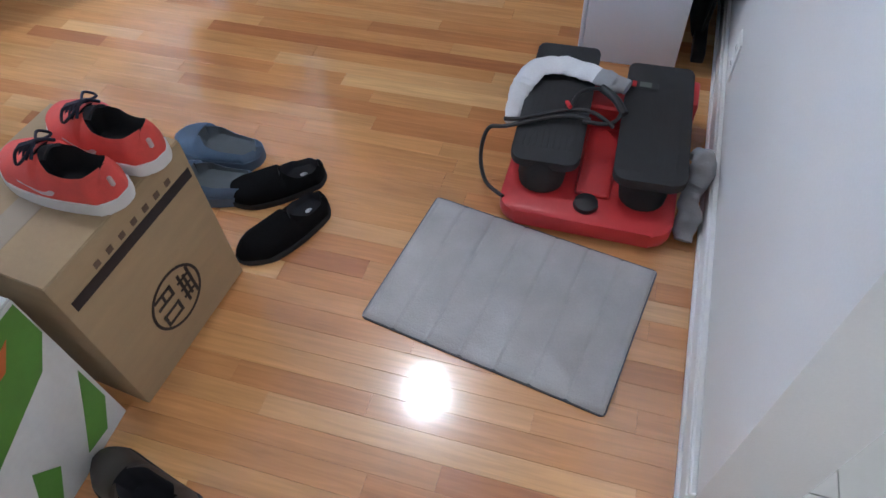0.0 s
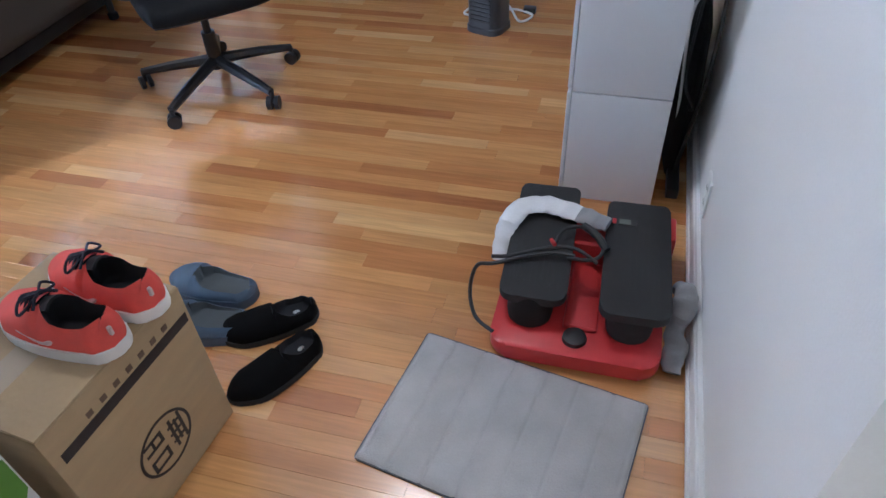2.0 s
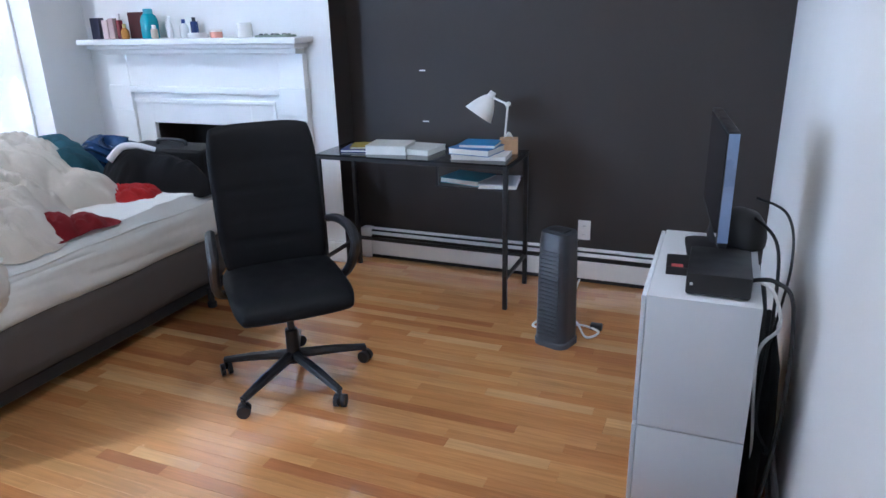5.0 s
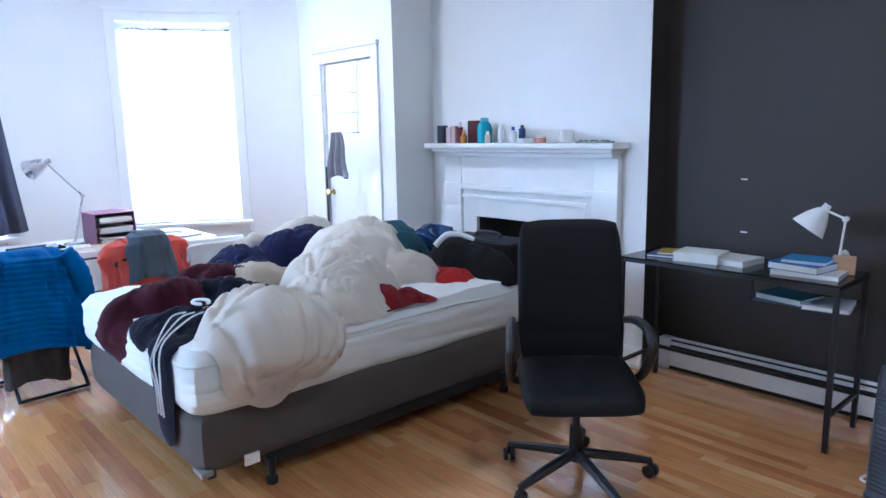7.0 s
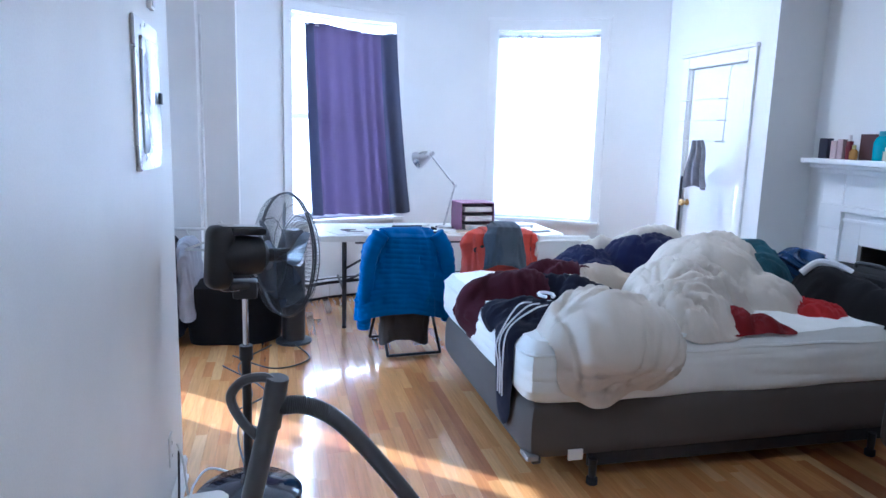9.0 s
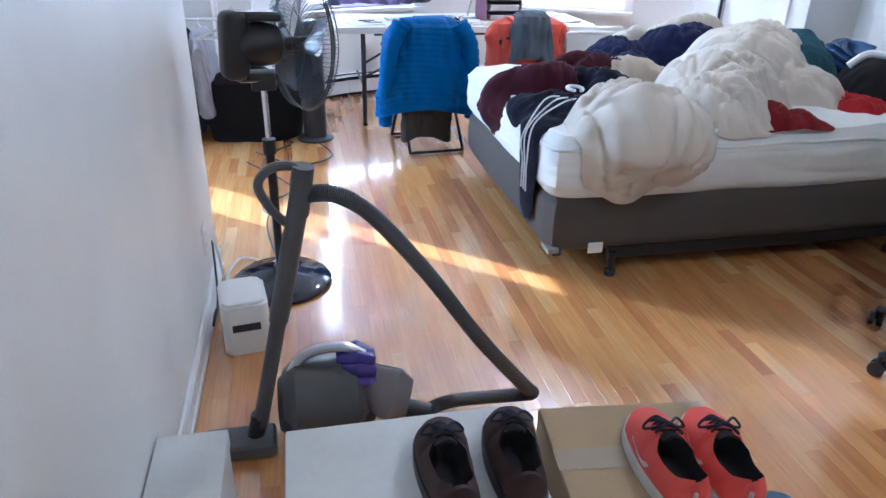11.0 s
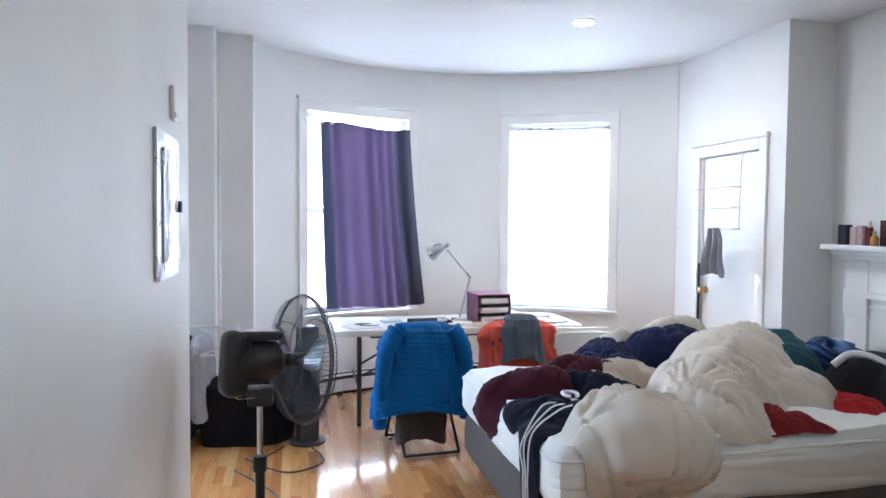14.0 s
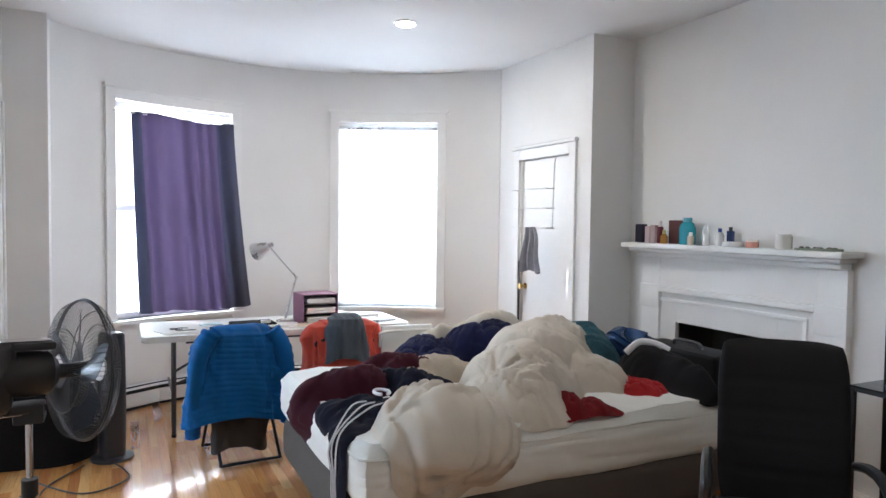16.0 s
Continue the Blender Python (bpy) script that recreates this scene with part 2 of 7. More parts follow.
def crumple(x, y, z, size, amount, sx=1.0, sy=1.0, turn=0.0):
    """Puffs and creases of heaped cloth: round tops, sharp valleys, warped and stretched."""
    c, q = math.cos(turn), math.sin(turn)
    p = Vector(((x * c + y * q) * sx / size, (-x * q + y * c) * sy / size, 0.6 * z / size))
    w = noise.noise_vector(p * 0.6) * 0.9
    a = (noise.noise(p + w) ** 2 + 0.006) ** 0.5
    b = (noise.noise(p * 2.1 + w * 1.4 + Vector((7, 3, 1))) ** 2 + 0.006) ** 0.5
    return amount * (2.0 * (a - 0.3) + 0.9 * (b - 0.3))


def wrinkle(x, y, z, size, amount, sx=1.0, sy=1.0):
    """Folds: warped ridges, long in one direction."""
    p = Vector((x * sx / size, y * sy / size, z / size))
    w = noise.noise_vector(p * 0.7) * 0.7
    a = 1 - abs(noise.noise(p + w)) * 2.2
    b = 1 - abs(noise.noise(p * 2.1 - w + Vector((7, 3, 1)))) * 2.2
    return amount * (0.65 * a + 0.35 * b)


# ---- structure ----
H = 3.0
BAY, RAD = (-4.34, 2.11), 2.43
A0, A1 = -33.3, -8.9
B0, B1 = 14.7, 37.4
SILL, HEAD = 0.74, 2.53


def arc(bm, a0, a1, r0, r1, z0, z1, step=2.0):
    """A piece of the bowed wall between two angles (0 looks to -x, positive to +y)."""
    n = max(1, round((a1 - a0) / step))
    ring = []
    for k in range(n + 1):
        a = radians(a0 + (a1 - a0) * k / n)
        c, s = -math.cos(a), math.sin(a)
        ring.append([bm.verts.new((BAY[0] + r * c, BAY[1] + r * s, z)) for r, z in ((r0, z0), (r1, z0), (r1, z1), (r0, z1))])
    for p, q in zip(ring, ring[1:]):
        for k in range(4):
            bm.faces.new((p[k], p[(k + 1) % 4], q[(k + 1) % 4], q[k]))
    bm.faces.new(ring[0])
    bm.faces.new(ring[-1][::-1])
    return bm


def wall(name, pieces, mat, label):
    bm = bm_new()
    for p in pieces:
        box(bm, *p)
    return solid(name, bm, mat, label, "wall", "structure", smooth=0)


BACK = 0.245
bm = bm_new()
AE0, AE1 = -46.3, 52.0
for a0, a1, z0, z1 in ((AE0, A0, -0.02, H), (A0, A1, -0.02, SILL), (A0, A1, HEAD, H), (A1, B0, -0.02, H), (B0, B1, -0.02, SILL), (B0, B1, HEAD, H), (B1, AE1, -0.02, H)):
    arc(bm, a0, a1, RAD, RAD + 0.3, z0, z1)
solid("wall_bay", bm, WHITE, "white painted bowed wall with two tall windows", "wall", "structure")
wall("wall_east", [(0, 0.14, 1.195, 4.9, -0.02, H), (0, 0.14, -0.4, 0.3, -0.02, H), (0, 0.14, 0.3, 1.195, 2.08, H)], WHITE, "plain white painted wall beside the bathroom opening")
wall("wall_north_dark", [(-2.5, 0, 4.625, 4.9, -0.02, H)], DARK, "very dark brown painted wall above the heater")
wall("wall_chimney_return", [(-2.502, -2.499, 4.432, 4.626, -0.02, H)], DARK, "narrow dark brown painted side of the chimney breast")
FPX0, FPX1, FPZ = -3.95, -3.12, 0.88
wall("wall_chimney", [(-4.47, FPX0, 4.43, 4.9, -0.02, H), (FPX1, -2.502, 4.43, 4.9, -0.02, H), (FPX0, FPX1, 4.43, 4.9, FPZ, H), (FPX0, FPX1, 4.8, 4.9, -0.02, FPZ)], WHITE, "white painted chimney breast with a fireplace opening")
DX0, DX1, DTOP = -5.47, -4.73, 2.125
wall("wall_closet", [(DX1, -4.47, 4.03, 4.13, -0.02, H), (-6.1, DX0, 4.03, 4.13, -0.02, H), (DX0, DX1, 4.03, 4.13, DTOP, H), (-4.57, -4.47, 4.13, 4.9, -0.02, H), (-6.3, -4.57, 4.8, 4.9, -0.02, H), (-6.3, -6.2, 4.03, 4.8, -0.02, H)], WHITE, "white painted closet wall with a door opening")
wall("wall_back", [(-3.25, 0.0, 0.1, BACK, -0.02, H)], material("scuffed_off_white_paint", (0.77, 0.765, 0.735), 0.5, vary=0.10, scale=1.6, bump=0.12, bscale=180), "scuffed off-white painted wall with an electrical panel")
wall("wall_alcove", [(-5.86, -5.66, -1.3, 0.09, -0.02, H), (-6.3, -5.84, 0.09, 0.36, -0.02, H), (-5.66, -5.62, -1.4, -1.3, -0.02, H), (-4.9, -3.1, -1.4, -1.3, -0.02, H), (-5.62, -4.9, -1.4, -1.3, -0.02, 0.6), (-5.62, -4.9, -1.4, -1.3, 2.15, H), (-3.25, -3.1, -1.3, 0.1, -0.02, H)], WHITE, "white painted walls of the clothes alcove")
wall("wall_bathroom", [(1.5, 1.6, -0.6, 2.4, -0.02, H), (0.14, 1.5, 2.3, 2.4, -0.02, H), (0.14, 1.5, -0.6, -0.5, -0.02, H)], WHITE, "white bathroom walls")
bm = bm_new()
box(bm, -7.2, 1.7, -1.5, 5.0, H, H + 0.1)
solid("ceiling", bm, CEIL, "white painted plaster ceiling", "ceiling", "structure", smooth=0)
bm = bm_new()
box(bm, -7.2, 0.07, -1.5, 5.0, -0.12, -0.006)
subfloor = solid("floor", bm, material("floor_joint", (0.30, 0.14, 0.05), 0.7), "glossy golden oak strip floor with mixed tones", "floor", "structure", smooth=0)
bm = bm_new()
box(bm, 0.07, 1.6, -0.6, 2.4, -0.12, -0.006)
bath_floor = solid("floor_bathroom", bm, material("grout", (0.45, 0.44, 0.42), 0.8), "off-white tiled bathroom floor", "floor", "structure", smooth=0)

# ---- windows, lamps, trim ----
bd = bm_new()
box(bd, -14.1, -14.0, -12, 16, -3, 4.0)
solid("backdrop", bd, glowing("bright_overcast_distance", (0.9, 0.95, 1.0), 2.6), "bright hazy white distance outside the windows", "backdrop", "structure", smooth=0)
GLASS = clear("window_glass", (0.9, 0.95, 1.0), 0.9, 0.02, False)
BLIND = clear("white_roller_blind", (0.9, 0.92, 0.95), 0.45, 0.8)


def window(name, a0, a1, head, label, blind):
    bm = bm_new()
    d = 2.0
    arc(bm, a0 - d, a0, RAD - 0.022, RAD + 0.004, SILL - 0.1, head + 0.085)
    arc(bm, a1, a1 + d, RAD - 0.022, RAD + 0.004, SILL - 0.1, head + 0.085)
    arc(bm, a0, a1, RAD - 0.022, RAD + 0.004, head, head + 0.085)
    arc(bm, a0 - d - 0.4, a1 + d + 0.4, RAD - 0.035, RAD + 0.004, head + 0.086, head + 0.112)
    w = tagged(obj(name, bm, TRIM), label, "window", kind="structure")
    bm = bm_new()
    arc(bm, a0 - d - 0.3, a1 + d + 0.3, RAD - 0.06, RAD + 0.1, SILL - 0.03, SILL)
    part("window_sill", bm, TRIM, w)
    for side in (a0, a1 - 1.1):
        bm = bm_new()
        arc(bm, side, side + 1.1, RAD + 0.08, RAD + 0.14, SILL, head)
        part("sash_stile", bm, TRIM, w)
    for z in (SILL, SILL + (head - SILL) * 0.5, head - 0.05):
        bm = bm_new()
        arc(bm, a0 + 1.1, a1 - 1.1, RAD + 0.085, RAD + 0.135, z, z + 0.05)
        part("sash_rail", bm, TRIM, w)
    for z0, z1 in ((SILL + 0.05, SILL + (head - SILL) * 0.5), (SILL + (head - SILL) * 0.5 + 0.05, head - 0.05)):
        bm = bm_new()
        arc(bm, a0 + 1.1, a1 - 1.1, RAD + 0.108, RAD + 0.112, z0, z1)
        part("pane", bm, GLASS, w).visible_shadow = False
    if blind:
        bm = bm_new()
        arc(bm, a0 + 0.25, a1 - 0.25, RAD + 0.05, RAD + 0.053, SILL + 0.002, head - 0.06)
        part("roller_blind", bm, BLIND, w, "white translucent roller blind pulled down")
        bm = bm_new()
        a, b = radians(a0 + 0.2), radians(a1 - 0.2)
        tube(bm, [(BAY[0] - (RAD + 0.05) * math.cos(t), BAY[1] + (RAD + 0.05) * math.sin(t), head - 0.052) for t in np.linspace(a, b, 8)], 0.02, 10)
        part("blind_roller", bm, ALU, w)
    mid = radians((a0 + a1) / 2)
    c, s = -math.cos(mid), math.sin(mid)
    eye = (BAY[0] + (RAD + 0.42) * c, BAY[1] + (RAD + 0.42) * s, (SILL + head) / 2)
    width = 2 * RAD * math.sin(radians(a1 - a0) / 2) + 0.5
    lamp("window_daylight", "AREA", DAY * width, (0.76, 0.87, 1.0), look(eye, (BAY[0], BAY[1], eye[2])), shape="RECTANGLE", size=width, size_y=head - SILL + 0.5)
    return w


DAY = 45.0
window("window_1", A0, A1, HEAD, "tall white framed window behind a purple curtain", False)
window("window_2", B0, B1, HEAD, "tall white framed window with a lowered white blind", True)


def ceiling_light(x, y):
    lt = thing("ceiling_light", x, y, H, 0, "small round recessed white ceiling light, switched on", "light", "recessed ceiling lights")
    bm = lathe(bm_new(), [(0.05, -0.001), (0.075, -0.001), (0.078, -0.006), (0.07, -0.012), (0.052, -0.012)], 28)
    part("trim_ring", bm, TRIM, lt)
    bm = lathe(bm_new(), [(0.001, -0.012), (0.066, -0.012), (0.064, -0.018), (0.001, -0.021)], 24)
    part("lens", bm, GLOW, lt)
    lamp("ceiling_light_beam", "AREA", SPOT, (1.0, 0.93, 0.84), pose(x, y, H - 0.03, 0, 0, 0), shape="DISK", size=0.1, size_y=0.1)


GLOW = glowing("lit_lens", (1.0, 0.97, 0.92), 30.0)
SPOT = 8.0
ceiling_light(-4.87, 2.67)
SPOT = 3.5
ceiling_light(-1.16, 2.56)
# Unseen window, added so that the sun reaches the floor by the bed.
side = box(bm_new(), -5.62, -4.9, -1.37, -1.33, 0.6, 0.64)
for x0, x1, z0, z1 in ((-5.62, -4.9, 2.11, 2.15), (-5.62, -5.59, 0.64, 2.11), (-4.93, -4.9, 0.64, 2.11)):
    box(side, x0, x1, -1.37, -1.33, z0, z1)
w3 = tagged(obj("window_3", side, TRIM), "unseen window added at the end of the alcove to let in sun", "window", kind="structure")
# Sheer pieces dim the sun around a slit, shaping the floor streak.
for x0, x1, z0, z1 in ((-5.22, -4.93, 0.64, 2.11), (-5.59, -5.22, 1.57, 2.11), (-5.41, -5.22, 1.05, 1.57)):
    part("sheer_mask", box(bm_new(), x0, x1, -1.352, -1.35, z0, z1), clear("sheer_mask_white", (0.9, 0.92, 0.95), 0.3, 0.8), w3, "unseen sheer piece added to shape the sun streak")
# Added fill lamp behind the unseen window, aimed at floor and bed foot.
lamp("alcove_fill", "AREA", 17.0, (0.66, 0.82, 1.0), look((-5.26, -1.44, 1.5), (-3.4, 1.2, 0.4)), shape="RECTANGLE", size=0.7, size_y=1.4).data.spread = radians(75)
SPOT = 3.2
ceiling_light(0.85, 0.5)


def baseboard(name, x0, x1, y0, y1, h=0.11):
    """A moulded skirting along a wall: tall flat, small cap and shoe."""
    bm = box(bm_new(), x0, x1, y0, y1, 0.0, h, 0.003, 1)
    flat = x1 - x0 < y1 - y0
    g = 0.007
    if flat:
        box(bm, x0 - g, x1, y0, y1, 0.0, 0.022, 0.004, 1)
        box(bm, x0 - 0.004, x1, y0, y1, h - 0.03, h - 0.012, 0.003, 1)
    else:
        sgn = 1 if y0 < 2 else -1
        ya, yb = (y0, y1 + g) if sgn > 0 else (y0 - g, y1)
        box(bm, x0, x1, ya, yb, 0.0, 0.022, 0.004, 1)
        ya, yb = (y0, y1 + 0.004) if sgn > 0 else (y0 - 0.004, y1)
        box(bm, x0, x1, ya, yb, h - 0.03, h - 0.012, 0.003, 1)
    return solid(name, bm, TRIM, "white moulded wooden baseboard", "baseboard", "structure")


baseboard("baseboard_east", -0.014, 0.0, 1.195, 4.62)
baseboard("baseboard_back", -3.25, 0.0, BACK, BACK + 0.014)
baseboard("baseboard_chimney", -2.74, -2.503, 4.416, 4.43, 0.14)
bm = box(bm_new(), -0.016, 0.0, 1.185, 1.21, 0, 0.09, 0.003, 1)
solid("trim_doorway", bm, TRIM, "white block at the end of the baseboard", "trim", "structure")


def heater(name, pts, label):
    """A low electric or hot-water baseboard heater: back plate, sloped hood, dark slot, front panel, end caps."""
    h = thing(name, 0, 0, 0, 0, label, "heater")
    for p, q in zip(pts, pts[1:]):
        p, q = Vector((*p, 0)), Vector((*q, 0))
        ang = math.atan2(q.y - p.y, q.x - p.x)
        m = Matrix.Translation(p) @ Matrix.Rotation(ang, 4, "Z")
        L = (q - p).length

        def put(nm, b, mat, lab=""):
            b.transform(m)
            part(nm, b, mat, h, lab)

        put("front_panel", box(bm_new(), 0, L, 0.0, 0.006, 0.025, 0.135, 0.002, 1), TRIM)
        put("slot", box(bm_new(), 0.002, L - 0.002, 0.02, 0.03, 0.03, 0.19), BLACKM, "dark heater slot")
        b = bm_new()
        sheet(b, lambda u, v: Vector((u * L, -0.004 + v * 0.062, 0.168 + v * 0.032)), 1, 1, 0.004)
        put("hood", b, TRIM)
        put("damper", box(bm_new(), 0, L, 0.012, 0.016, 0.136, 0.15), BLACKM)
        put("back_plate", box(bm_new(), 0, L, 0.05, 0.058, 0.02, 0.2), TRIM)
        put("foot_rail", box(bm_new(), 0.01, L - 0.01, 0.01, 0.05, 0.0, 0.02), BLACKM)
    p, q = pts[0], pts[-1]
    for e in (p, q):
        b = box(bm_new(), -0.035, 0.035, -0.006, 0.06, 0.0, 0.205, 0.006, 2)
        d = Vector((pts[1][0] - pts[0][0], pts[1][1] - pts[0][1])) if e is p else Vector((pts[-1][0] - pts[-2][0], pts[-1][1] - pts[-2][1]))
        b.transform(Matrix.Translation((*e, 0)) @ Matrix.Rotation(math.atan2(d.y, d.x), 4, "Z"))
        part("end_cap", b, TRIM, h)
    return h


heater("baseboard_heater", [(-2.42, 4.56), (-1.2, 4.56), (-0.04, 4.56)], "long white metal baseboard heater along the dark wall")
arcpts = [(BAY[0] - (RAD - 0.065) * math.cos(radians(a)), BAY[1] + (RAD - 0.065) * math.sin(radians(a))) for a in (-43, -36, -25, -13, -1, 11, 23, 35, 46)]
heater("baseboard_heater", arcpts, "white metal baseboard heater following the bowed wall")


def wall_plate(name, m, label, kind):
    """A white plate with sockets or a switch; its face looks along local -y."""
    p = new(name)
    p.matrix_world = m
    tagged(p, label, "outlet" if kind != "switch" else "switch")
    part("plate", box(bm_new(), -0.037, 0.037, -0.007, 0, -0.06, 0.06, 0.003, 2), WHITEP, p)
    if kind == "switch":
        part("toggle", box(bm_new(), -0.006, 0.006, -0.018, -0.006, -0.012, 0.012, 0.002, 1), WHITEP, p)
    else:
        for z in (-0.025, 0.025):
            part("socket", prism(bm_new(), rounded(0.032, 0.028, 0.012), 0, 0.0025), WHITEP, p).matrix_local = pose(0, -0.0065, z, 90, 0, 0)
            for x in (-0.006, 0.006):
                part("slot", box(bm_new(), x - 0.0012, x + 0.0012, -0.0096, -0.0085, z - 0.004, z + 0.005), BLACKP, p)
    return p


wall_plate("wall_outlet", pose(0, 2.37, 0.21, 0, 0, -90), "white wall outlet on the white wall", "outlet")
wall_plate("wall_outlet", pose(-0.974, 4.624, 0.31, 0, 0, 0), "white wall outlet on the dark brown wall", "outlet")
wall_plate("light_switch", pose(-2.92, BACK, 0.295, 0, 0, 180), "white outlet plate low on the wall", "outlet")
wall_plate("light_switch", pose(-0.001, 1.83, 1.22, 0, 0, -90), "white light switch plate", "switch")
tst = thing("wall_thermostat", -2.86, BACK, 1.975, 180, "small white plastic wall thermostat", "thermostat")
part("housing", box(bm_new(), -0.03, 0.03, -0.016, 0, -0.06, 0.06, 0.005, 2), WHITEP, tst)
part("dial", box(bm_new(), -0.02, 0.02, -0.02, -0.016, -0.05, -0.03, 0.0015, 1), ALU, tst)

pn = thing("electrical_panel", -2.735, BACK, 1.62, 180, "grey metal electrical panel door with a black latch", "electrical panel")
part("frame", box(bm_new(), -0.2, 0.2, -0.014, 0, -0.235, 0.235, 0.006, 2), ALU, pn)
part("door", box(bm_new(), -0.145, 0.145, -0.024, -0.013, -0.18, 0.18, 0.006, 2), material("panel_grey", (0.5, 0.52, 0.55), 0.25, metal=0.6, vary=0.06), pn)
part("latch", box(bm_new(), 0.10, 0.13, -0.034, -0.024, -0.02, 0.02, 0.002, 1), BLACKP, pn)

# closet door, standing ajar, hinged at its +x side
dc = bm_new()
box(dc, DX0 - 0.085, DX0, 4.008, 4.03, 0, DTOP + 0.09, 0.004, 1)
box(dc, DX1, DX1 + 0.085, 4.008, 4.03, 0, DTOP + 0.09, 0.004, 1)
box(dc, DX0, DX1, 4.008, 4.03, DTOP, DTOP + 0.09, 0.004, 1)
box(dc, DX0 - 0.1, DX1 + 0.1, 3.99, 4.03, DTOP + 0.09, DTOP + 0.12, 0.005, 1)
box(dc, DX1 - 0.02, DX1, 4.031, 4.13, 0, DTOP)
for x0, x1, z0, z1 in ((DX0, DX0 + 0.05, 0, DTOP), (DX1 - 0.05, DX1, 0, DTOP), (DX0 + 0.05, DX1 - 0.05, DTOP - 0.04, DTOP)):
    box(dc, x0, x1, 4.086, 4.1, z0, z1)
solid("door_casing", dc, TRIM, "white wooden door casing", "trim", "structure")
solid("door_jamb", box(bm_new(), DX0 + 0.001, DX0 + 0.02, 4.031, 4.13, 0, DTOP, 0.002, 1), TRIM, "white painted wooden door jamb", "trim", "structure")
door = new("door_1")
door.matrix_world = pose(DX1 - 0.022, 4.06, 0, 0, 0, -0.5)
tagged(door, "white painted flush closet door, shut", "door", kind="structure")
DW = DX1 - DX0 - 0.046
part("leaf", box(bm_new(), -DW, 0, -0.02, 0.02, 0.012, DTOP - 0.006, 0.003, 1), TRIM, door)
BRASS = material("aged_brass", (0.55, 0.38, 0.16), 0.3, metal=1.0, vary=0.1)
kb = bm_new()
lathe(kb, [(0.001, 0), (0.028, 0), (0.028, 0.006), (0.012, 0.01), (0.012, 0.03), (0.026, 0.042), (0.03, 0.055), (0.022, 0.068), (0.001, 0.07)], 20)
kb.transform(pose(-DW + 0.06, -0.02, 1.02, 90, 0, 0))
part("door_knob", kb, BRASS, door, "brass door knob")
for z in (0.3, 1.02, 1.75):
    part("hinge", box(bm_new(), -0.012, 0.012, -0.028, -0.018, z, z + 0.1, 0.003, 1), ALU, door)
rack = thing("over_door_rack", DX1 - 0.33, 4.02, DTOP - 0.02, 4, "white wire towel rack hooked over the closet door", "towel rack")
for sx in (-0.27, 0.17):
    part("upright", tube(bm_new(), smooth_line([(sx, 0.055, 0.0), (sx, 0.02, 0.02), (sx, -0.03, 0.0), (sx, -0.05, -0.1), (sx, -0.06, -0.58)], 5), 0.004, 6), WHITEP, rack)
for z in (-0.25, -0.41, -0.57):
    part("rail", tube(bm_new(), [(-0.29, -0.055, z), (-0.29, -0.14, z), (0.19, -0.14, z), (0.19, -0.055, z)], 0.004, 6), WHITEP, rack)


def towel_fn(u, v):
    w = 0.07 + 0.085 * v ** 0.7
    a = (u - 0.5) * 2
    x = a * w + 0.01 * math.sin(7 * v)
    y = -0.145 - 0.03 * math.sin(a * 9) * (0.3 + v) - 0.02
    return Vector((x, y, -0.565 - 0.36 * v + 0.02 * math.cos(a * 5) * v))


tw = thing("hand_towel", -5.06, 4.035, DTOP - 0.02, 4, "grey cloth hanging on the door rack", "towel")
bm = bm_new()
sheet(bm, towel_fn, 30, 16, 0.012)
part("cloth", bm, material("grey_cloth", (0.19, 0.19, 0.22), 0.95, vary=0.2, scale=15, bump=0.3, bscale=200, sheen=0.3), tw)

# ---- fireplace ----
fp = thing("fireplace_mantel", -3.48, 4.43, 0, 0, "white painted wooden fireplace surround with a moulded shelf", "fireplace")
SH = 1.44
for x in (-0.8, 0.62):
    part("pilaster", box(bm_new(), x, x + 0.18, -0.05, 0, 0, 1.34, 0.006, 2), TRIM, fp)
    part("pilaster_block", box(bm_new(), x - 0.008, x + 0.188, -0.062, 0, 0.965, 1.135, 0.008, 2), TRIM, fp)
part("frieze", box(bm_new(), -0.62, 0.62, -0.045, 0, 1.13, 1.34, 0.003, 1), TRIM, fp)
part("frieze_moulding", box(bm_new(), -0.62, 0.62, -0.065, 0, 1.085, 1.13, 0.012, 3), TRIM, fp)
for x0, x1, z0, z1 in ((-0.62, -0.47, 0, 1.085), (0.36, 0.62, 0, 1.085), (-0.47, 0.36, 0.88, 1.085)):
    part("surround_panel", box(bm_new(), x0, x1, -0.03, 0, z0, z1, 0.002, 1), TRIM, fp)
for x0, x1, z0, z1 in ((-0.66, 0.56, 1.02, 1.045), (-0.66, -0.635, 0.0, 1.02), (0.535, 0.56, 0, 1.02)):
    part("inner_moulding", box(bm_new(), x0, x1, -0.045, -0.028, z0, z1, 0.006, 2), TRIM, fp)
part("cornice", box(bm_new(), -0.82, 0.79, -0.10, 0, 1.34, 1.375, 0.012, 3), TRIM, fp)
part("shelf_moulding", box(bm_new(), -0.85, 0.82, -0.15, 0, 1.375, 1.405, 0.014, 3), TRIM, fp)
part("shelf", box(bm_new(), -0.885, 0.856, -0.195, 0, 1.405, SH, 0.008, 3), TRIM, fp)
SOOT = material("soot_brick", (0.035, 0.03, 0.028), 0.9, vary=0.3, scale=10, bump=0.4, bscale=60)
part("firebox_lining", box(bm_new(), FPX0 + 3.48, FPX1 + 3.48, 0.33, 0.366, 0, FPZ), SOOT, fp)
for x0, x1 in ((FPX0 + 3.48, FPX0 + 3.488), (FPX1 + 3.472, FPX1 + 3.48)):
    part("firebox_side", box(bm_new(), x0, x1, 0.0, 0.33, 0, FPZ), SOOT, fp)
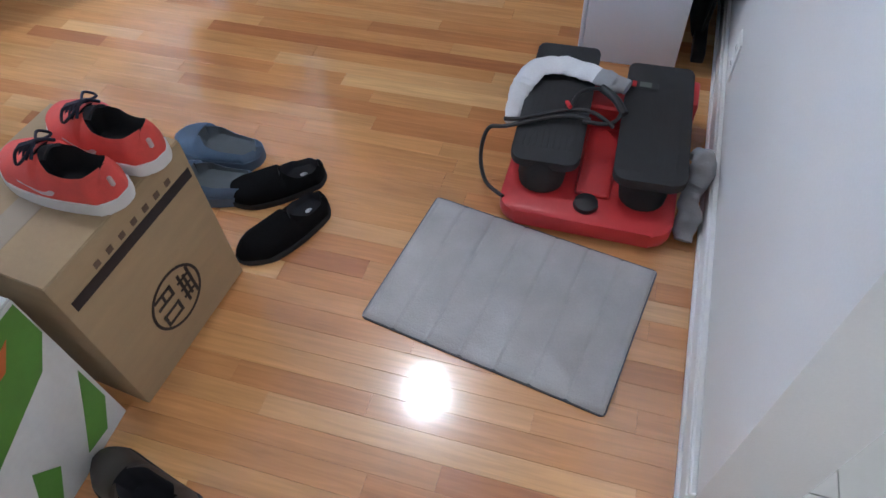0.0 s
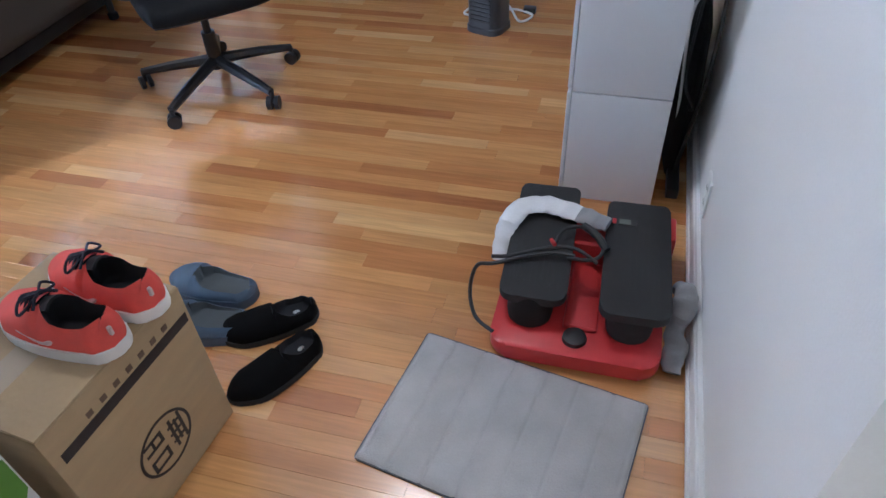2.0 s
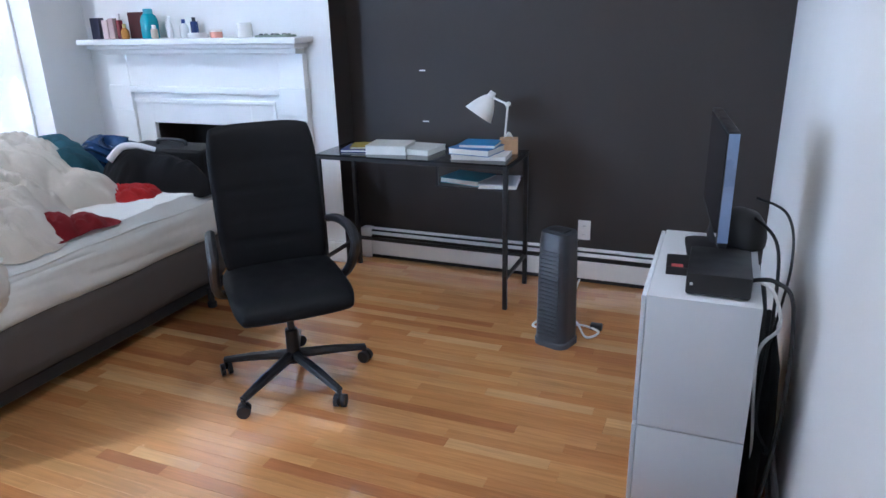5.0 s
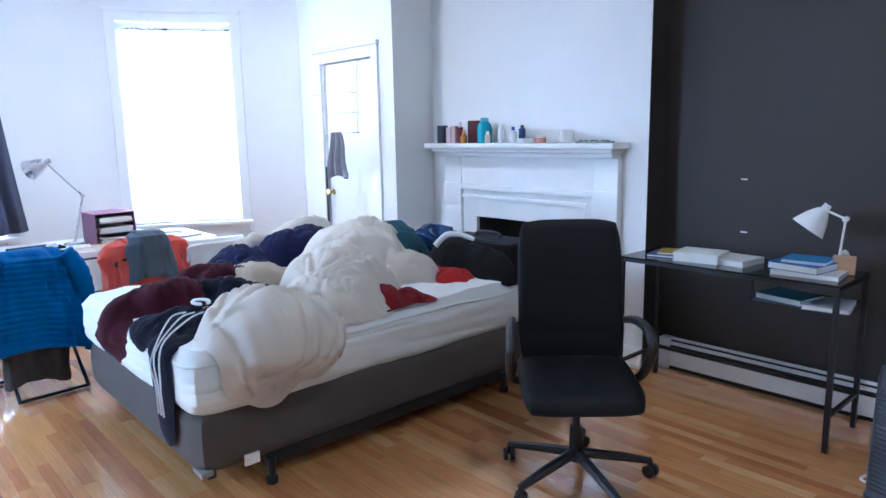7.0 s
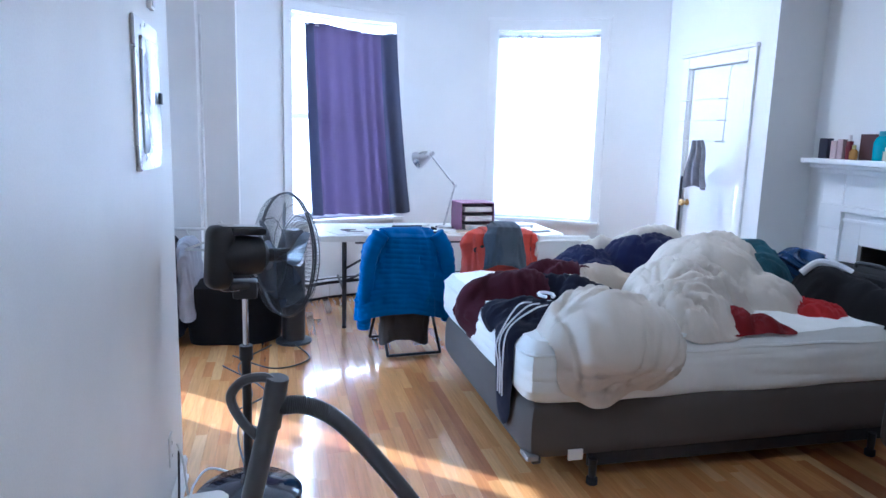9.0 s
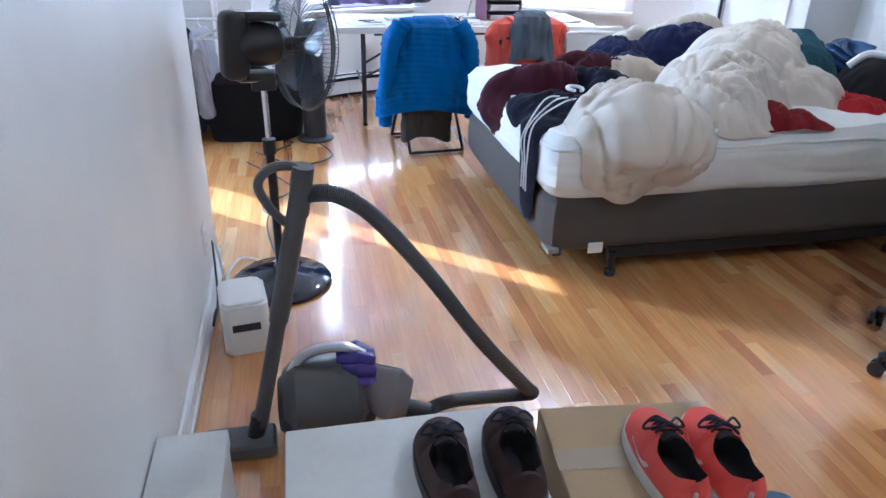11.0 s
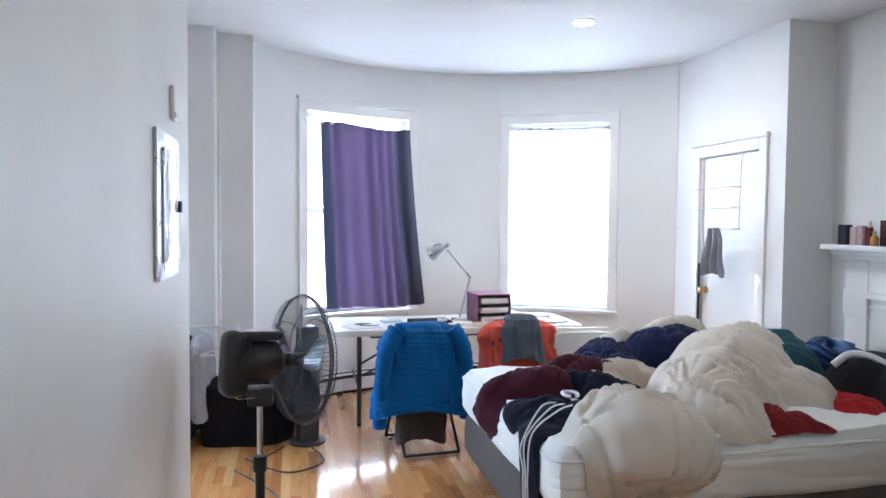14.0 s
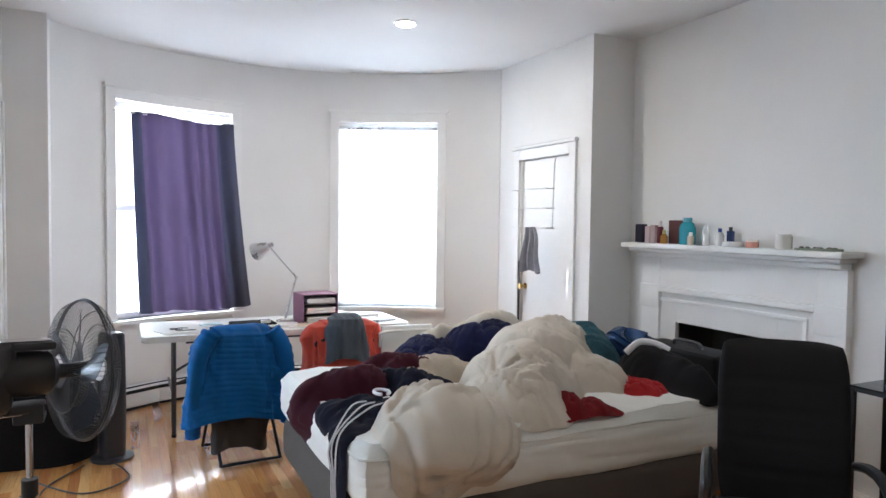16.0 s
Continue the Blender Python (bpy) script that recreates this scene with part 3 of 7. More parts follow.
part("firebox_top", box(bm_new(), FPX0 + 3.488, FPX1 + 3.472, 0.0, 0.33, FPZ - 0.008, FPZ - 0.001), SOOT, fp)


def mantel_box(x, w, d, h, colour, label, y=4.36, rz=0):
    t = thing("cosmetic_box", x, y, SH, rz, label, "box")
    part("carton", box(bm_new(), -w / 2, w / 2, -d / 2, d / 2, 0, h, 0.002, 1), material("box_%d_%d_%d" % tuple(round(c * 100) for c in colour), colour, 0.35, vary=0.08), t)
    part("flap", box(bm_new(), -w / 2 + 0.002, w / 2 - 0.002, -d / 2 + 0.002, d / 2 - 0.002, h, h + 0.0015), material("box_%d_%d_%d" % tuple(round(c * 100) for c in colour), colour, 0.35), t)
    return t


def bottle(x, prof, colour, cap, label, y=4.34, cap_h=0.025, cap_r=0.012, rough=0.2, name="bottle"):
    t = thing(name, x, y, SH, 0, label, "bottle")
    part("body", lathe(bm_new(), prof, 20), material("bottle_%d_%d_%d" % tuple(round(c * 100) for c in colour), colour, rough, vary=0.06), t)
    z = prof[-1][1]
    part("cap", lathe(bm_new(), [(cap_r, z), (cap_r, z + cap_h * 0.9), (cap_r * 0.85, z + cap_h)], 16), material("cap_%d_%d_%d" % tuple(round(c * 100) for c in cap), cap, 0.35), t)
    return t


mantel_box(-4.28, 0.075, 0.05, 0.135, (0.02, 0.02, 0.04), "small black cosmetic box on the mantel")
mantel_box(-4.19, 0.05, 0.05, 0.12, (0.55, 0.42, 0.42), "small pale pink box on the mantel")
mantel_box(-4.135, 0.045, 0.05, 0.13, (0.45, 0.33, 0.33), "small dusky pink box on the mantel")
bottle(-4.06, [(0.02, 0), (0.022, 0.01), (0.022, 0.12)], (0.16, 0.02, 0.03), (0.75, 0.7, 0.7), "slim dark red bottle with a pale cap", cap_h=0.04)
mantel_box(-3.93, 0.13, 0.05, 0.165, (0.07, 0.016, 0.014), "dark red-brown gift box on the mantel", y=4.38)
bottle(-3.99, [(0.022, 0), (0.026, 0.01), (0.026, 0.05), (0.012, 0.07)], (0.45, 0.2, 0.04), (0.6, 0.5, 0.2), "small amber glass perfume bottle", y=4.31)
bottle(-3.80, [(0.05, 0), (0.055, 0.01), (0.056, 0.11), (0.045, 0.14), (0.03, 0.155)], (0.03, 0.33, 0.42), (0.08, 0.4, 0.5), "large turquoise lotion bottle", cap_h=0.03, cap_r=0.03)
bottle(-3.73, [(0.02, 0), (0.022, 0.005), (0.022, 0.06)], (0.6, 0.55, 0.45), (0.8, 0.8, 0.78), "small cream-coloured lotion bottle", y=4.30)
bottle(-3.63, [(0.018, 0), (0.02, 0.01), (0.02, 0.09), (0.01, 0.11)], (0.7, 0.7, 0.7), (0.75, 0.75, 0.75), "clear slim glass bottle", y=4.33)
bottle(-3.52, [(0.025, 0), (0.028, 0.01), (0.028, 0.07), (0.015, 0.09)], (0.75, 0.75, 0.75), (0.03, 0.06, 0.25), "white bottle with a blue cap", y=4.34)
bottle(-3.47, [(0.022, 0), (0.024, 0.01), (0.024, 0.1)], (0.03, 0.05, 0.16), (0.02, 0.02, 0.03), "small navy glass bottle", y=4.38)
bottle(-3.40, [(0.06, 0), (0.065, 0.005), (0.065, 0.02)], (0.75, 0.75, 0.75), (0.75, 0.75, 0.75), "low white cream jar", y=4.32, cap_h=0.012, cap_r=0.06, name="jar")
bottle(-3.27, [(0.035, 0), (0.038, 0.005), (0.038, 0.035)], (0.75, 0.35, 0.28), (0.8, 0.75, 0.7), "small coral cream jar", y=4.34, cap_h=0.015, cap_r=0.037, name="jar")
bottle(-3.05, [(0.042, 0), (0.046, 0.005), (0.046, 0.075)], (0.78, 0.76, 0.72), (0.78, 0.77, 0.74), "white candle jar on the mantel", y=4.34, cap_h=0.012, cap_r=0.042, name="jar")
tray = thing("trinket_tray", -2.83, 4.34, SH, 3, "shallow green tray of small trinkets", "tray")
part("dish", prism(bm_new(), rounded(0.26, 0.09, 0.03), 0, 0.012, 0.004), material("green_dish", (0.2, 0.24, 0.19), 0.5), tray)
for k in range(9):
    part("trinket", lathe(bm_new(), [(0.008, 0.011), (0.014, 0.013), (0.012, 0.018), (0.004, 0.021)], 8, (-0.1 + 0.025 * k, 0.02 * math.sin(k * 2.3))), material("trinket_%d" % (k % 3), [(0.05, 0.05, 0.05), (0.22, 0.22, 0.18), (0.12, 0.15, 0.11)][k % 3], 0.4), tray)

# Added dark strip: the shade of the door's edge gap, put into colour.
strap = thing("door_gap_strip", DX0 + 0.032, 4.008, 0, 0, "dark strip added for the shaded gap beside the closet door", "strap")
part("band", box(bm_new(), -0.014, 0.014, -0.004, 0.004, 0.3, 1.24, 0.003, 2), material("dark_gap_fill", (0.02, 0.022, 0.03), 0.8, bump=0.3, bscale=300), strap)
part("strap_end", box(bm_new(), -0.017, 0.017, -0.006, 0.006, 0.26, 0.305, 0.004, 2), BLACKM, strap)

# ---- bed ----
BX0, BX1, BY0, BY1 = -4.43, -2.87, 1.70, 3.73
bed = thing("bed", (BX0 + BX1) / 2, (BY0 + BY1) / 2, 0, 0, "unmade queen bed with a white sheet on a brown box spring", "bed")
W2, L2 = (BX1 - BX0) / 2, (BY1 - BY0) / 2
SHEETM = material("white_bed_sheet", (0.72, 0.74, 0.72), 0.9, vary=0.06, scale=3, bump=0.25, bscale=25, sheen=0.2)
SPRING = material("brown_box_spring_fabric", (0.078, 0.066, 0.058), 0.85, vary=0.12, scale=5, bump=0.3, bscale=260)


def soft_block(w, d, z0, z1, r, bulge, n=30, wr=0.004):
    """A padded block: rounded plan and edges, slightly bulging and creased."""
    bm = bm_new()

    def fn(u, v):
        a = 2 * math.pi * v
        # rounded rectangle by superellipse
        c, s = math.cos(a), math.sin(a)
        k = (abs(c) ** 24 + abs(s) ** 24) ** (-1 / 24)
        t = u
        if t < 0.2:
            q, z, ins = t / 0.2, z0, r * 0.4
            sc = q
            x, y = c * k * (w - ins) * sc, s * k * (d - ins) * sc
            return Vector((x, y, z0))
        if t < 0.6:
            q = (t - 0.2) / 0.4
            ins = r * (max(0, abs(q - 0.5) * 2 - 0.55) / 0.45) ** 2 - bulge * math.sin(math.pi * q)
            x, y = c * k * (w - ins), s * k * (d - ins)
            z = z0 + (z1 - z0) * q
            f = wrinkle(x, y, z * 1.6, 0.5, wr)
            if wr > 0.01:
                f += 0.005 * noise.noise(Vector((x * 1.6, y * 1.6, z * 22))) - 0.005 * math.exp(-(noise.noise(Vector((x * 1.1 + 4, y * 1.1, z * 14))) / 0.1) ** 2)
            return Vector((x + f * c, y + f * s, z))
        q = 1 - (t - 0.6) / 0.4
        x, y = c * k * (w - r) * q, s * k * (d - r) * q
        edge = max(abs(x) / w, abs(y) / d)
        return Vector((x, y, z1 + 0.012 * (1 - edge ** 4) + wrinkle(x, y, 0, 0.4, wr * 1.5)))

    sheet(bm, fn, 60, 160, 0, True)
    bmesh.ops.remove_doubles(bm, verts=bm.verts[:], dist=0.0004)
    return bm


part("box_spring", soft_block(W2, L2, 0.136, 0.392, 0.02, 0.006), SPRING, bed, "brown fabric box spring")
part("mattress", soft_block(W2 + 0.005, L2 + 0.005, 0.385, 0.65, 0.026, 0.014, wr=0.015), SHEETM, bed, "mattress in a creased white fitted sheet")
for z, r in ((0.606, 0.008),):
    loop = []
    for i in range(201):
        a = 2 * math.pi * i / 200
        c, s = math.cos(a), math.sin(a)
        k = (abs(c) ** 24 + abs(s) ** 24) ** (-1 / 24)
        loop.append((c * k * (W2 + 0.016), s * k * (L2 + 0.016), z + 0.004 * math.sin(7 * a) + 0.003 * math.sin(17 * a + 1)))
    part("piping", tube(bm_new(), loop, r, 6), SHEETM, bed, "raised piping round the mattress")
for y in (-L2 + 0.06, 0.0, L2 - 0.06):
    part("cross_rail", box(bm_new(), -W2 + 0.03, W2 - 0.03, y - 0.02, y + 0.02, 0.1, 0.135, 0.004, 1), BLACKM, bed)
for x in (-W2 + 0.07, W2 - 0.07):
    part("side_rail", box(bm_new(), x + 0.03 * (x > 0) - 0.03 * (x < 0), x + 0.045 * (x > 0) - 0.045 * (x < 0), -L2 + 0.3, L2 - 0.05, 0.07, 0.134, 0.004, 1), BLACKM, bed)
    for y in (-L2 + 0.315, L2 - 0.2):
        lg = part("leg", tube(bm_new(), [(x * 1.1, y, 0.02), (x * 1.1, y, 0.12)], [0.016, 0.02], 12), BLACKM, bed)
        part("foot", lathe(bm_new(), [(0.022, 0), (0.026, 0.004), (0.026, 0.03), (0.018, 0.036)], 14, (x * 1.1, y)), RUBBER, lg)
part("corner_guard", box(bm_new(), W2 - 0.10, W2 - 0.008, -L2 + 0.004, -L2 + 0.06, 0.126, 0.15, 0.006, 2), material("clear_corner", (0.24, 0.23, 0.22), 0.2), bed, "shiny plastic corner guard")
part("law_tag", box(bm_new(), W2 + 0.0, W2 + 0.011, -L2 + 0.19, -L2 + 0.26, 0.125, 0.175, 0.002, 1), PAPER, bed, "white fabric tag")

# ---- things on the bed ----
TOPZ = 0.655


def drape(s, t, h):
    """A place on the bed's cover: flat on top, then down over the side (+x) or the foot (-y); h lifts it off."""
    r = 0.05

    def over(d):
        if d <= 0:
            return 0.0, 0.0, 0.0
        if d < r * math.pi / 2:
            a = d / r
            return r * math.sin(a), r * (1 - math.cos(a)), a
        return r, r + d - r * math.pi / 2, math.pi / 2

    ox, dx, ax = over(s - (BX1 - r + 0.026))
    oy, dy, ay = over((BY0 + r - 0.026) - t)
    x = min(s, BX1 - r + 0.026) + ox + math.sin(ax) * h
    y = max(t, BY0 + r - 0.026) - oy - math.sin(ay) * h
    z = TOPZ - max(dx, dy) - 0.0 + math.cos(max(ax, ay)) * h
    return Vector((x, y, z))


def heap(name, lumps, bounds, mat, label, category, fold=0.22, amount=0.03, step=0.012, sx=0.6, sy=1.3, dome=0.6, cut=0.004, turn0=0.0, creases=(), ragged=0.03, soft=5, fans=(), pulled=0.6):
    """Crumpled cloth on the bed: soft lumps (x, y, rx, ry, turn, height) run together, with long folds, fine folds and deep creases (x, y, x, y, width, depth)."""
    x0, x1, y0, y1 = bounds
    nx, ny = int((x1 - x0) / step), int((y1 - y0) / step)

    def thick(s, t):
        tot = 0.0
        wob = Vector((s * 6.5, t * 6.5, 1.7))
        ds, dt = ragged * noise.noise(wob), ragged * noise.noise(wob + Vector((9, 4, 2)))
        for cx, cy, rx, ry, turn, h in lumps:
            c, q = math.cos(radians(turn)), math.sin(radians(turn))
            u = ((s + ds - cx) * c + (t + dt - cy) * q) / rx
            v = (-(s + ds - cx) * q + (t + dt - cy) * c) / ry
            d = u * u + v * v
            if d < 1:
                k = h * (1 - d) ** dome
                tot = (tot ** 5 + k ** 5) ** 0.2
        if tot <= 0:
            return 0.0
        f = crumple(s, t, tot, fold, amount * 0.6, sx, sy, turn0)
        return max(0.0, tot + f * min(1.0, tot / 0.05))

    def crease(s, t):
        f = 0.0
        wob = Vector((s * 6.5, t * 6.5, 1.7))
        ds, dt = ragged * noise.noise(wob), ragged * noise.noise(wob + Vector((9, 4, 2)))
        for ax, ay, bx, by, wd, dp in creases:
            ex, ey = bx - ax, by - ay
            k = max(0.0, min(1.0, ((s + ds * 0.4 - ax) * ex + (t + dt * 0.4 - ay) * ey) / (ex * ex + ey * ey)))
            dd = math.hypot(s + ds * 0.4 - ax - k * ex, t + dt * 0.4 - ay - k * ey)
            f -= dp * math.exp(-(dd / wd) ** 1.3) * math.sin(math.pi * (0.15 + 0.85 * min(k, 1 - k) * 2) / 2)
        f += crumple(s + 5, t, 0.0, fold * 0.36, amount * 0.3, sx, sy, turn0 + 0.35)
        # thin pulled creases, long one way, coming and going
        for turn, size, deep, seed in ((turn0 + 1.0, 0.24, 0.034, 1), (turn0 - 0.3, 0.14, 0.022, 2), (turn0 + 1.9, 0.08, 0.011, 3)):
            c, q = math.cos(turn), math.sin(turn)
            p = Vector(((s * c + t * q) * sx * 0.8, (-s * q + t * c) * sy * 1.3, seed * 3.1)) * (fold / 0.3) ** -0.5 / size
            p += noise.noise_vector(p * 0.4) * 1.5
            n = noise.noise(p)
            k = noise.noise(Vector((s * 5, t * 5, seed * 7.7))) + 0.25
            if k > 0:
                f += pulled * deep * min(1.0, k * 3) * (0.75 * n - math.exp(-(n / 0.075) ** 2))
        # folds that run out from where the cloth is gathered: (x, y, reach, depth, count)
        for gx, gy, reach, deep, many in fans:
            ang, r = math.atan2(t - gy, s - gx), math.hypot(s - gx, t - gy)
            bend = 0.35 * noise.noise(Vector((s * 3.1, t * 3.1, gx)))
            p = Vector((math.cos(ang + bend) * many, math.sin(ang + bend) * many, r * 1.8 + gx))
            n, n2 = noise.noise(p), noise.noise(p * 2.3 + Vector((3, 5, 0)))
            k = deep * min(1.0, r / 0.08) * math.exp(-(r / reach) ** 2)
            f += k * (0.35 * n - math.exp(-(n / 0.065) ** 2) + 0.15 * n2 - 0.5 * math.exp(-(n2 / 0.07) ** 2))
        return f

    hs = np.array([[thick(x0 + i * step, y0 + j * step) for j in range(ny + 1)] for i in range(nx + 1)])
    for _ in range(soft):
        for ax in (0, 1):
            p = np.pad(hs, [(1, 1) if k == ax else (0, 0) for k in (0, 1)], mode="edge")
            hs = 0.25 * p[:-2] + 0.5 * p[1:-1] + 0.25 * p[2:] if ax == 0 else 0.25 * p[:, :-2] + 0.5 * p[:, 1:-1] + 0.25 * p[:, 2:]
    for i in range(nx + 1):
        for j in range(ny + 1):
            if hs[i, j] > cut:
                hs[i, j] = max(cut * 1.01, hs[i, j] + crease(x0 + i * step, y0 + j * step) * min(1.0, hs[i, j] / 0.05))
    bm = bm_new()
    vs = {}

    def vert(i, j):
        if (i, j) not in vs:
            vs[i, j] = bm.verts.new(drape(x0 + i * step, y0 + j * step, hs[i][j] if hs[i][j] > cut else 0.0))
        return vs[i, j]

    for i in range(nx):
        for j in range(ny):
            if max(hs[i][j], hs[i + 1][j], hs[i][j + 1], hs[i + 1][j + 1]) > cut:
                bm.faces.new((vert(i, j), vert(i + 1, j), vert(i + 1, j + 1), vert(i, j + 1)))
    # even out the hem
    near = {}
    for e in bm.edges:
        if len(e.link_faces) == 1:
            for a, b in (e.verts, reversed(e.verts[:])):
                near.setdefault(a, []).append(b)
    for _ in range(8):
        moved = {v: v.co * 0.5 + sum((w.co for w in ws), Vector()) * (0.5 / len(ws)) for v, ws in near.items()}
        for v, co in moved.items():
            v.co = co
    ob = obj(name, bm, mat, 180)
    return tagged(ob, label, category) if category else ob


def cloth(name, colour, vary=0.12, sheen=0.04, bump=0.25, rough=0.92):
    return material(name, colour, rough, vary=vary, scale=7, bump=bump, bscale=170, sheen=sheen, spec=0.12)


duvet = thing("duvet", 0, 0, 0, 0, "rumpled ivory duvet heaped across the bed", "duvet")
IVORY = cloth("ivory_duvet_cotton", (0.60, 0.55, 0.48), vary=0.05, bump=0.12)
for nm, lumps, bounds, fans, creases in (
        ("gathered_end", [(-3.0, 2.08, 0.30, 0.29, 15, 0.24), (-2.86, 2.05, 0.22, 0.24, 0, 0.12), (-2.83, 2.03, 0.24, 0.22, -12, 0.07), (-2.86, 2.22, 0.20, 0.18, 0, 0.17)], (-3.42, -2.42, 1.70, 2.44),
         ((-2.95, 2.42, 0.6, 0.034, 4.6),), ((-2.95, 2.3, -2.72, 2.12, 0.016, 0.03), (-3.1, 2.25, -2.9, 1.9, 0.014, 0.025), (-3.2, 2.1, -3.0, 1.85, 0.014, 0.02), (-2.8, 2.3, -2.62, 2.22, 0.016, 0.035))),
        ("rolled_body", [(-3.12, 2.52, 0.30, 0.23, 50, 0.22), (-3.38, 2.74, 0.34, 0.33, 40, 0.30), (-3.64, 3.02, 0.36, 0.34, 40, 0.36), (-3.88, 3.28, 0.30, 0.32, 40, 0.34), (-3.40, 3.20, 0.26, 0.28, 40, 0.19)], (-4.3, -2.76, 2.24, 3.70),
         ((-2.98, 2.40, 0.95, 0.026, 4.2), (-3.95, 3.5, 0.7, 0.02, 4.0)), ((-3.75, 2.62, -3.5, 2.86, 0.022, 0.07), (-3.5, 2.86, -3.25, 2.98, 0.022, 0.08), (-3.25, 2.98, -3.1, 3.25, 0.02, 0.06), (-3.62, 2.66, -3.3, 2.72, 0.016, 0.035), (-3.3, 2.72, -3.05, 2.86, 0.016, 0.04),
          (-3.2, 2.5, -3.45, 2.62, 0.014, 0.03), (-3.55, 3.2, -3.9, 3.05, 0.018, 0.04), (-3.35, 3.3, -3.75, 3.45, 0.018, 0.04)))):
    ob = heap(nm, lumps, bounds, IVORY, "", "", fold=0.36, amount=0.03, step=0.0095, sx=0.8, sy=1.15, turn0=-0.75, ragged=0.03, soft=4, creases=creases, fans=fans, pulled=0.8)
    ob.parent = duvet
heap("navy_blanket", [(-4.22, 2.62, 0.26, 0.32, 0, 0.20), (-4.16, 2.98, 0.28, 0.36, 0, 0.30), (-4.05, 2.5, 0.28, 0.22, 30, 0.14)], (-4.43, -3.7, 2.2, 3.42),
     cloth("navy_fleece", (0.008, 0.011, 0.045), sheen=0.06), "dark navy fleece blanket bunched on the bed", "blanket", fold=0.34, amount=0.02, soft=8, fans=((-4.0, 2.45, 0.7, 0.03, 3.5),), creases=((-4.4, 2.75, -3.95, 2.65, 0.02, 0.04), (-4.35, 3.0, -3.95, 2.85, 0.02, 0.04)))
heap("cream_throw", [(-4.3, 3.1, 0.12, 0.34, 0, 0.34), (-4.33, 2.75, 0.1, 0.3, 0, 0.26)], (-4.43, -4.1, 2.4, 3.5), cloth("cream_fleece", (0.6, 0.57, 0.5)), "cream fleece throw behind the navy blanket", "blanket")
heap("beige_sweater", [(-3.82, 2.42, 0.30, 0.15, 80, 0.17), (-3.66, 2.28, 0.24, 0.13, 30, 0.13)], (-4.3, -3.35, 2.0, 2.75), cloth("beige_knit", (0.45, 0.39, 0.32)), "beige knitted sweater crumpled on the bed", "sweater", fold=0.2, amount=0.02, fans=((-3.6, 2.2, 0.5, 0.02, 3.5),))
heap("maroon_hoodie", [(-3.84, 2.22, 0.28, 0.13, 80, 0.20), (-3.70, 1.92, 0.32, 0.14, 78, 0.17), (-3.74, 1.66, 0.16, 0.13, 85, 0.10), (-3.95, 1.84, 0.14, 0.10, 30, 0.07)], (-4.25, -3.35, 1.30, 2.6),
     cloth("maroon_fleece", (0.055, 0.012, 0.022), sheen=0.05), "maroon fleece hoodie hanging over the foot of the bed", "hoodie", fold=0.3, amount=0.02, turn0=1.0, ragged=0.03, soft=6, fans=((-3.9, 2.35, 0.8, 0.03, 4.0),), creases=((-3.85, 2.3, -3.68, 1.75, 0.018, 0.045), (-3.75, 1.95, -3.78, 1.55, 0.015, 0.03)))
pants = heap("track_pants", [(-3.58, 2.17, 0.37, 0.14, 37, 0.155), (-3.30, 1.88, 0.32, 0.15, 47, 0.10), (-3.16, 1.58, 0.12, 0.34, 4, 0.035)], (-3.98, -2.95, 1.14, 2.4),
             cloth("navy_jersey", (0.008, 0.009, 0.02)), "navy track pants with white stripes hanging off the bed", "trousers", fold=0.2, amount=0.016, turn0=0.9, fans=((-3.4, 2.0, 0.45, 0.022, 4.0),))
STRIPE = cloth("white_stripe", (0.7, 0.7, 0.72))
for k, off in enumerate((-0.02, 0.01, 0.04)):
    line = [(-3.24 + off, 1.86 + off), (-3.17 + off, 1.76 + off), (-3.1 + off, 1.66 + 0.6 * off), (-3.075 + off, 1.55), (-3.07 + off, 1.47), (-3.065 + off, 1.42)]
    pts = [drape(a, b, 0.09 if b > 1.7 else 0.047) for a, b in line]
    bm = bm_new()
    tube(bm, smooth_line(pts, 6), 0.004, 6)
    part("side_stripe", bm, STRIPE, pants, "white side stripe")
bm = bm_new()
tube(bm, smooth_line([drape(-3.3 + 0.05 * math.cos(a), 1.93 + 0.035 * math.sin(a), 0.115) for a in np.linspace(0.3, 5.8, 9)], 5), 0.008, 6)
part("drawstring", bm, STRIPE, pants, "white looped drawstring")
heap("red_shirt", [(-3.02, 2.76, 0.13, 0.16, 15, 0.11), (-2.98, 2.92, 0.12, 0.14, 0, 0.07)], (-3.25, -2.86, 2.58, 3.2), cloth("dark_red_cotton", (0.16, 0.012, 0.016)), "dark red shirt crumpled at the edge of the bed", "shirt", fold=0.2, amount=0.03, ragged=0.08, dome=0.7, pulled=0.9, fans=((-3.05, 2.85, 0.3, 0.03, 4.0),))
heap("scarlet_shirt", [(-3.15, 3.38, 0.13, 0.15, 0, 0.08), (-3.25, 3.42, 0.11, 0.1, 0, 0.09)], (-3.45, -2.95, 3.18, 3.6), cloth("scarlet_cotton", (0.34, 0.018, 0.02)), "bright red shirt crumpled on the sheet", "shirt", fold=0.2, amount=0.028, ragged=0.08, dome=0.7, pulled=0.9, fans=((-3.2, 3.45, 0.3, 0.026, 4.0),))
blk = heap("black_jacket", [(-3.2, 3.62, 0.34, 0.14, 0, 0.20), (-3.35, 3.56, 0.2, 0.14, 0, 0.22), (-3.05, 3.62, 0.16, 0.12, 0, 0.15)], (-3.6, -2.84, 3.4, 3.73), cloth("black_fabric", (0.012, 0.012, 0.014)), "black jacket with a white stripe heaped on the bed", "jacket")
bm = bm_new()
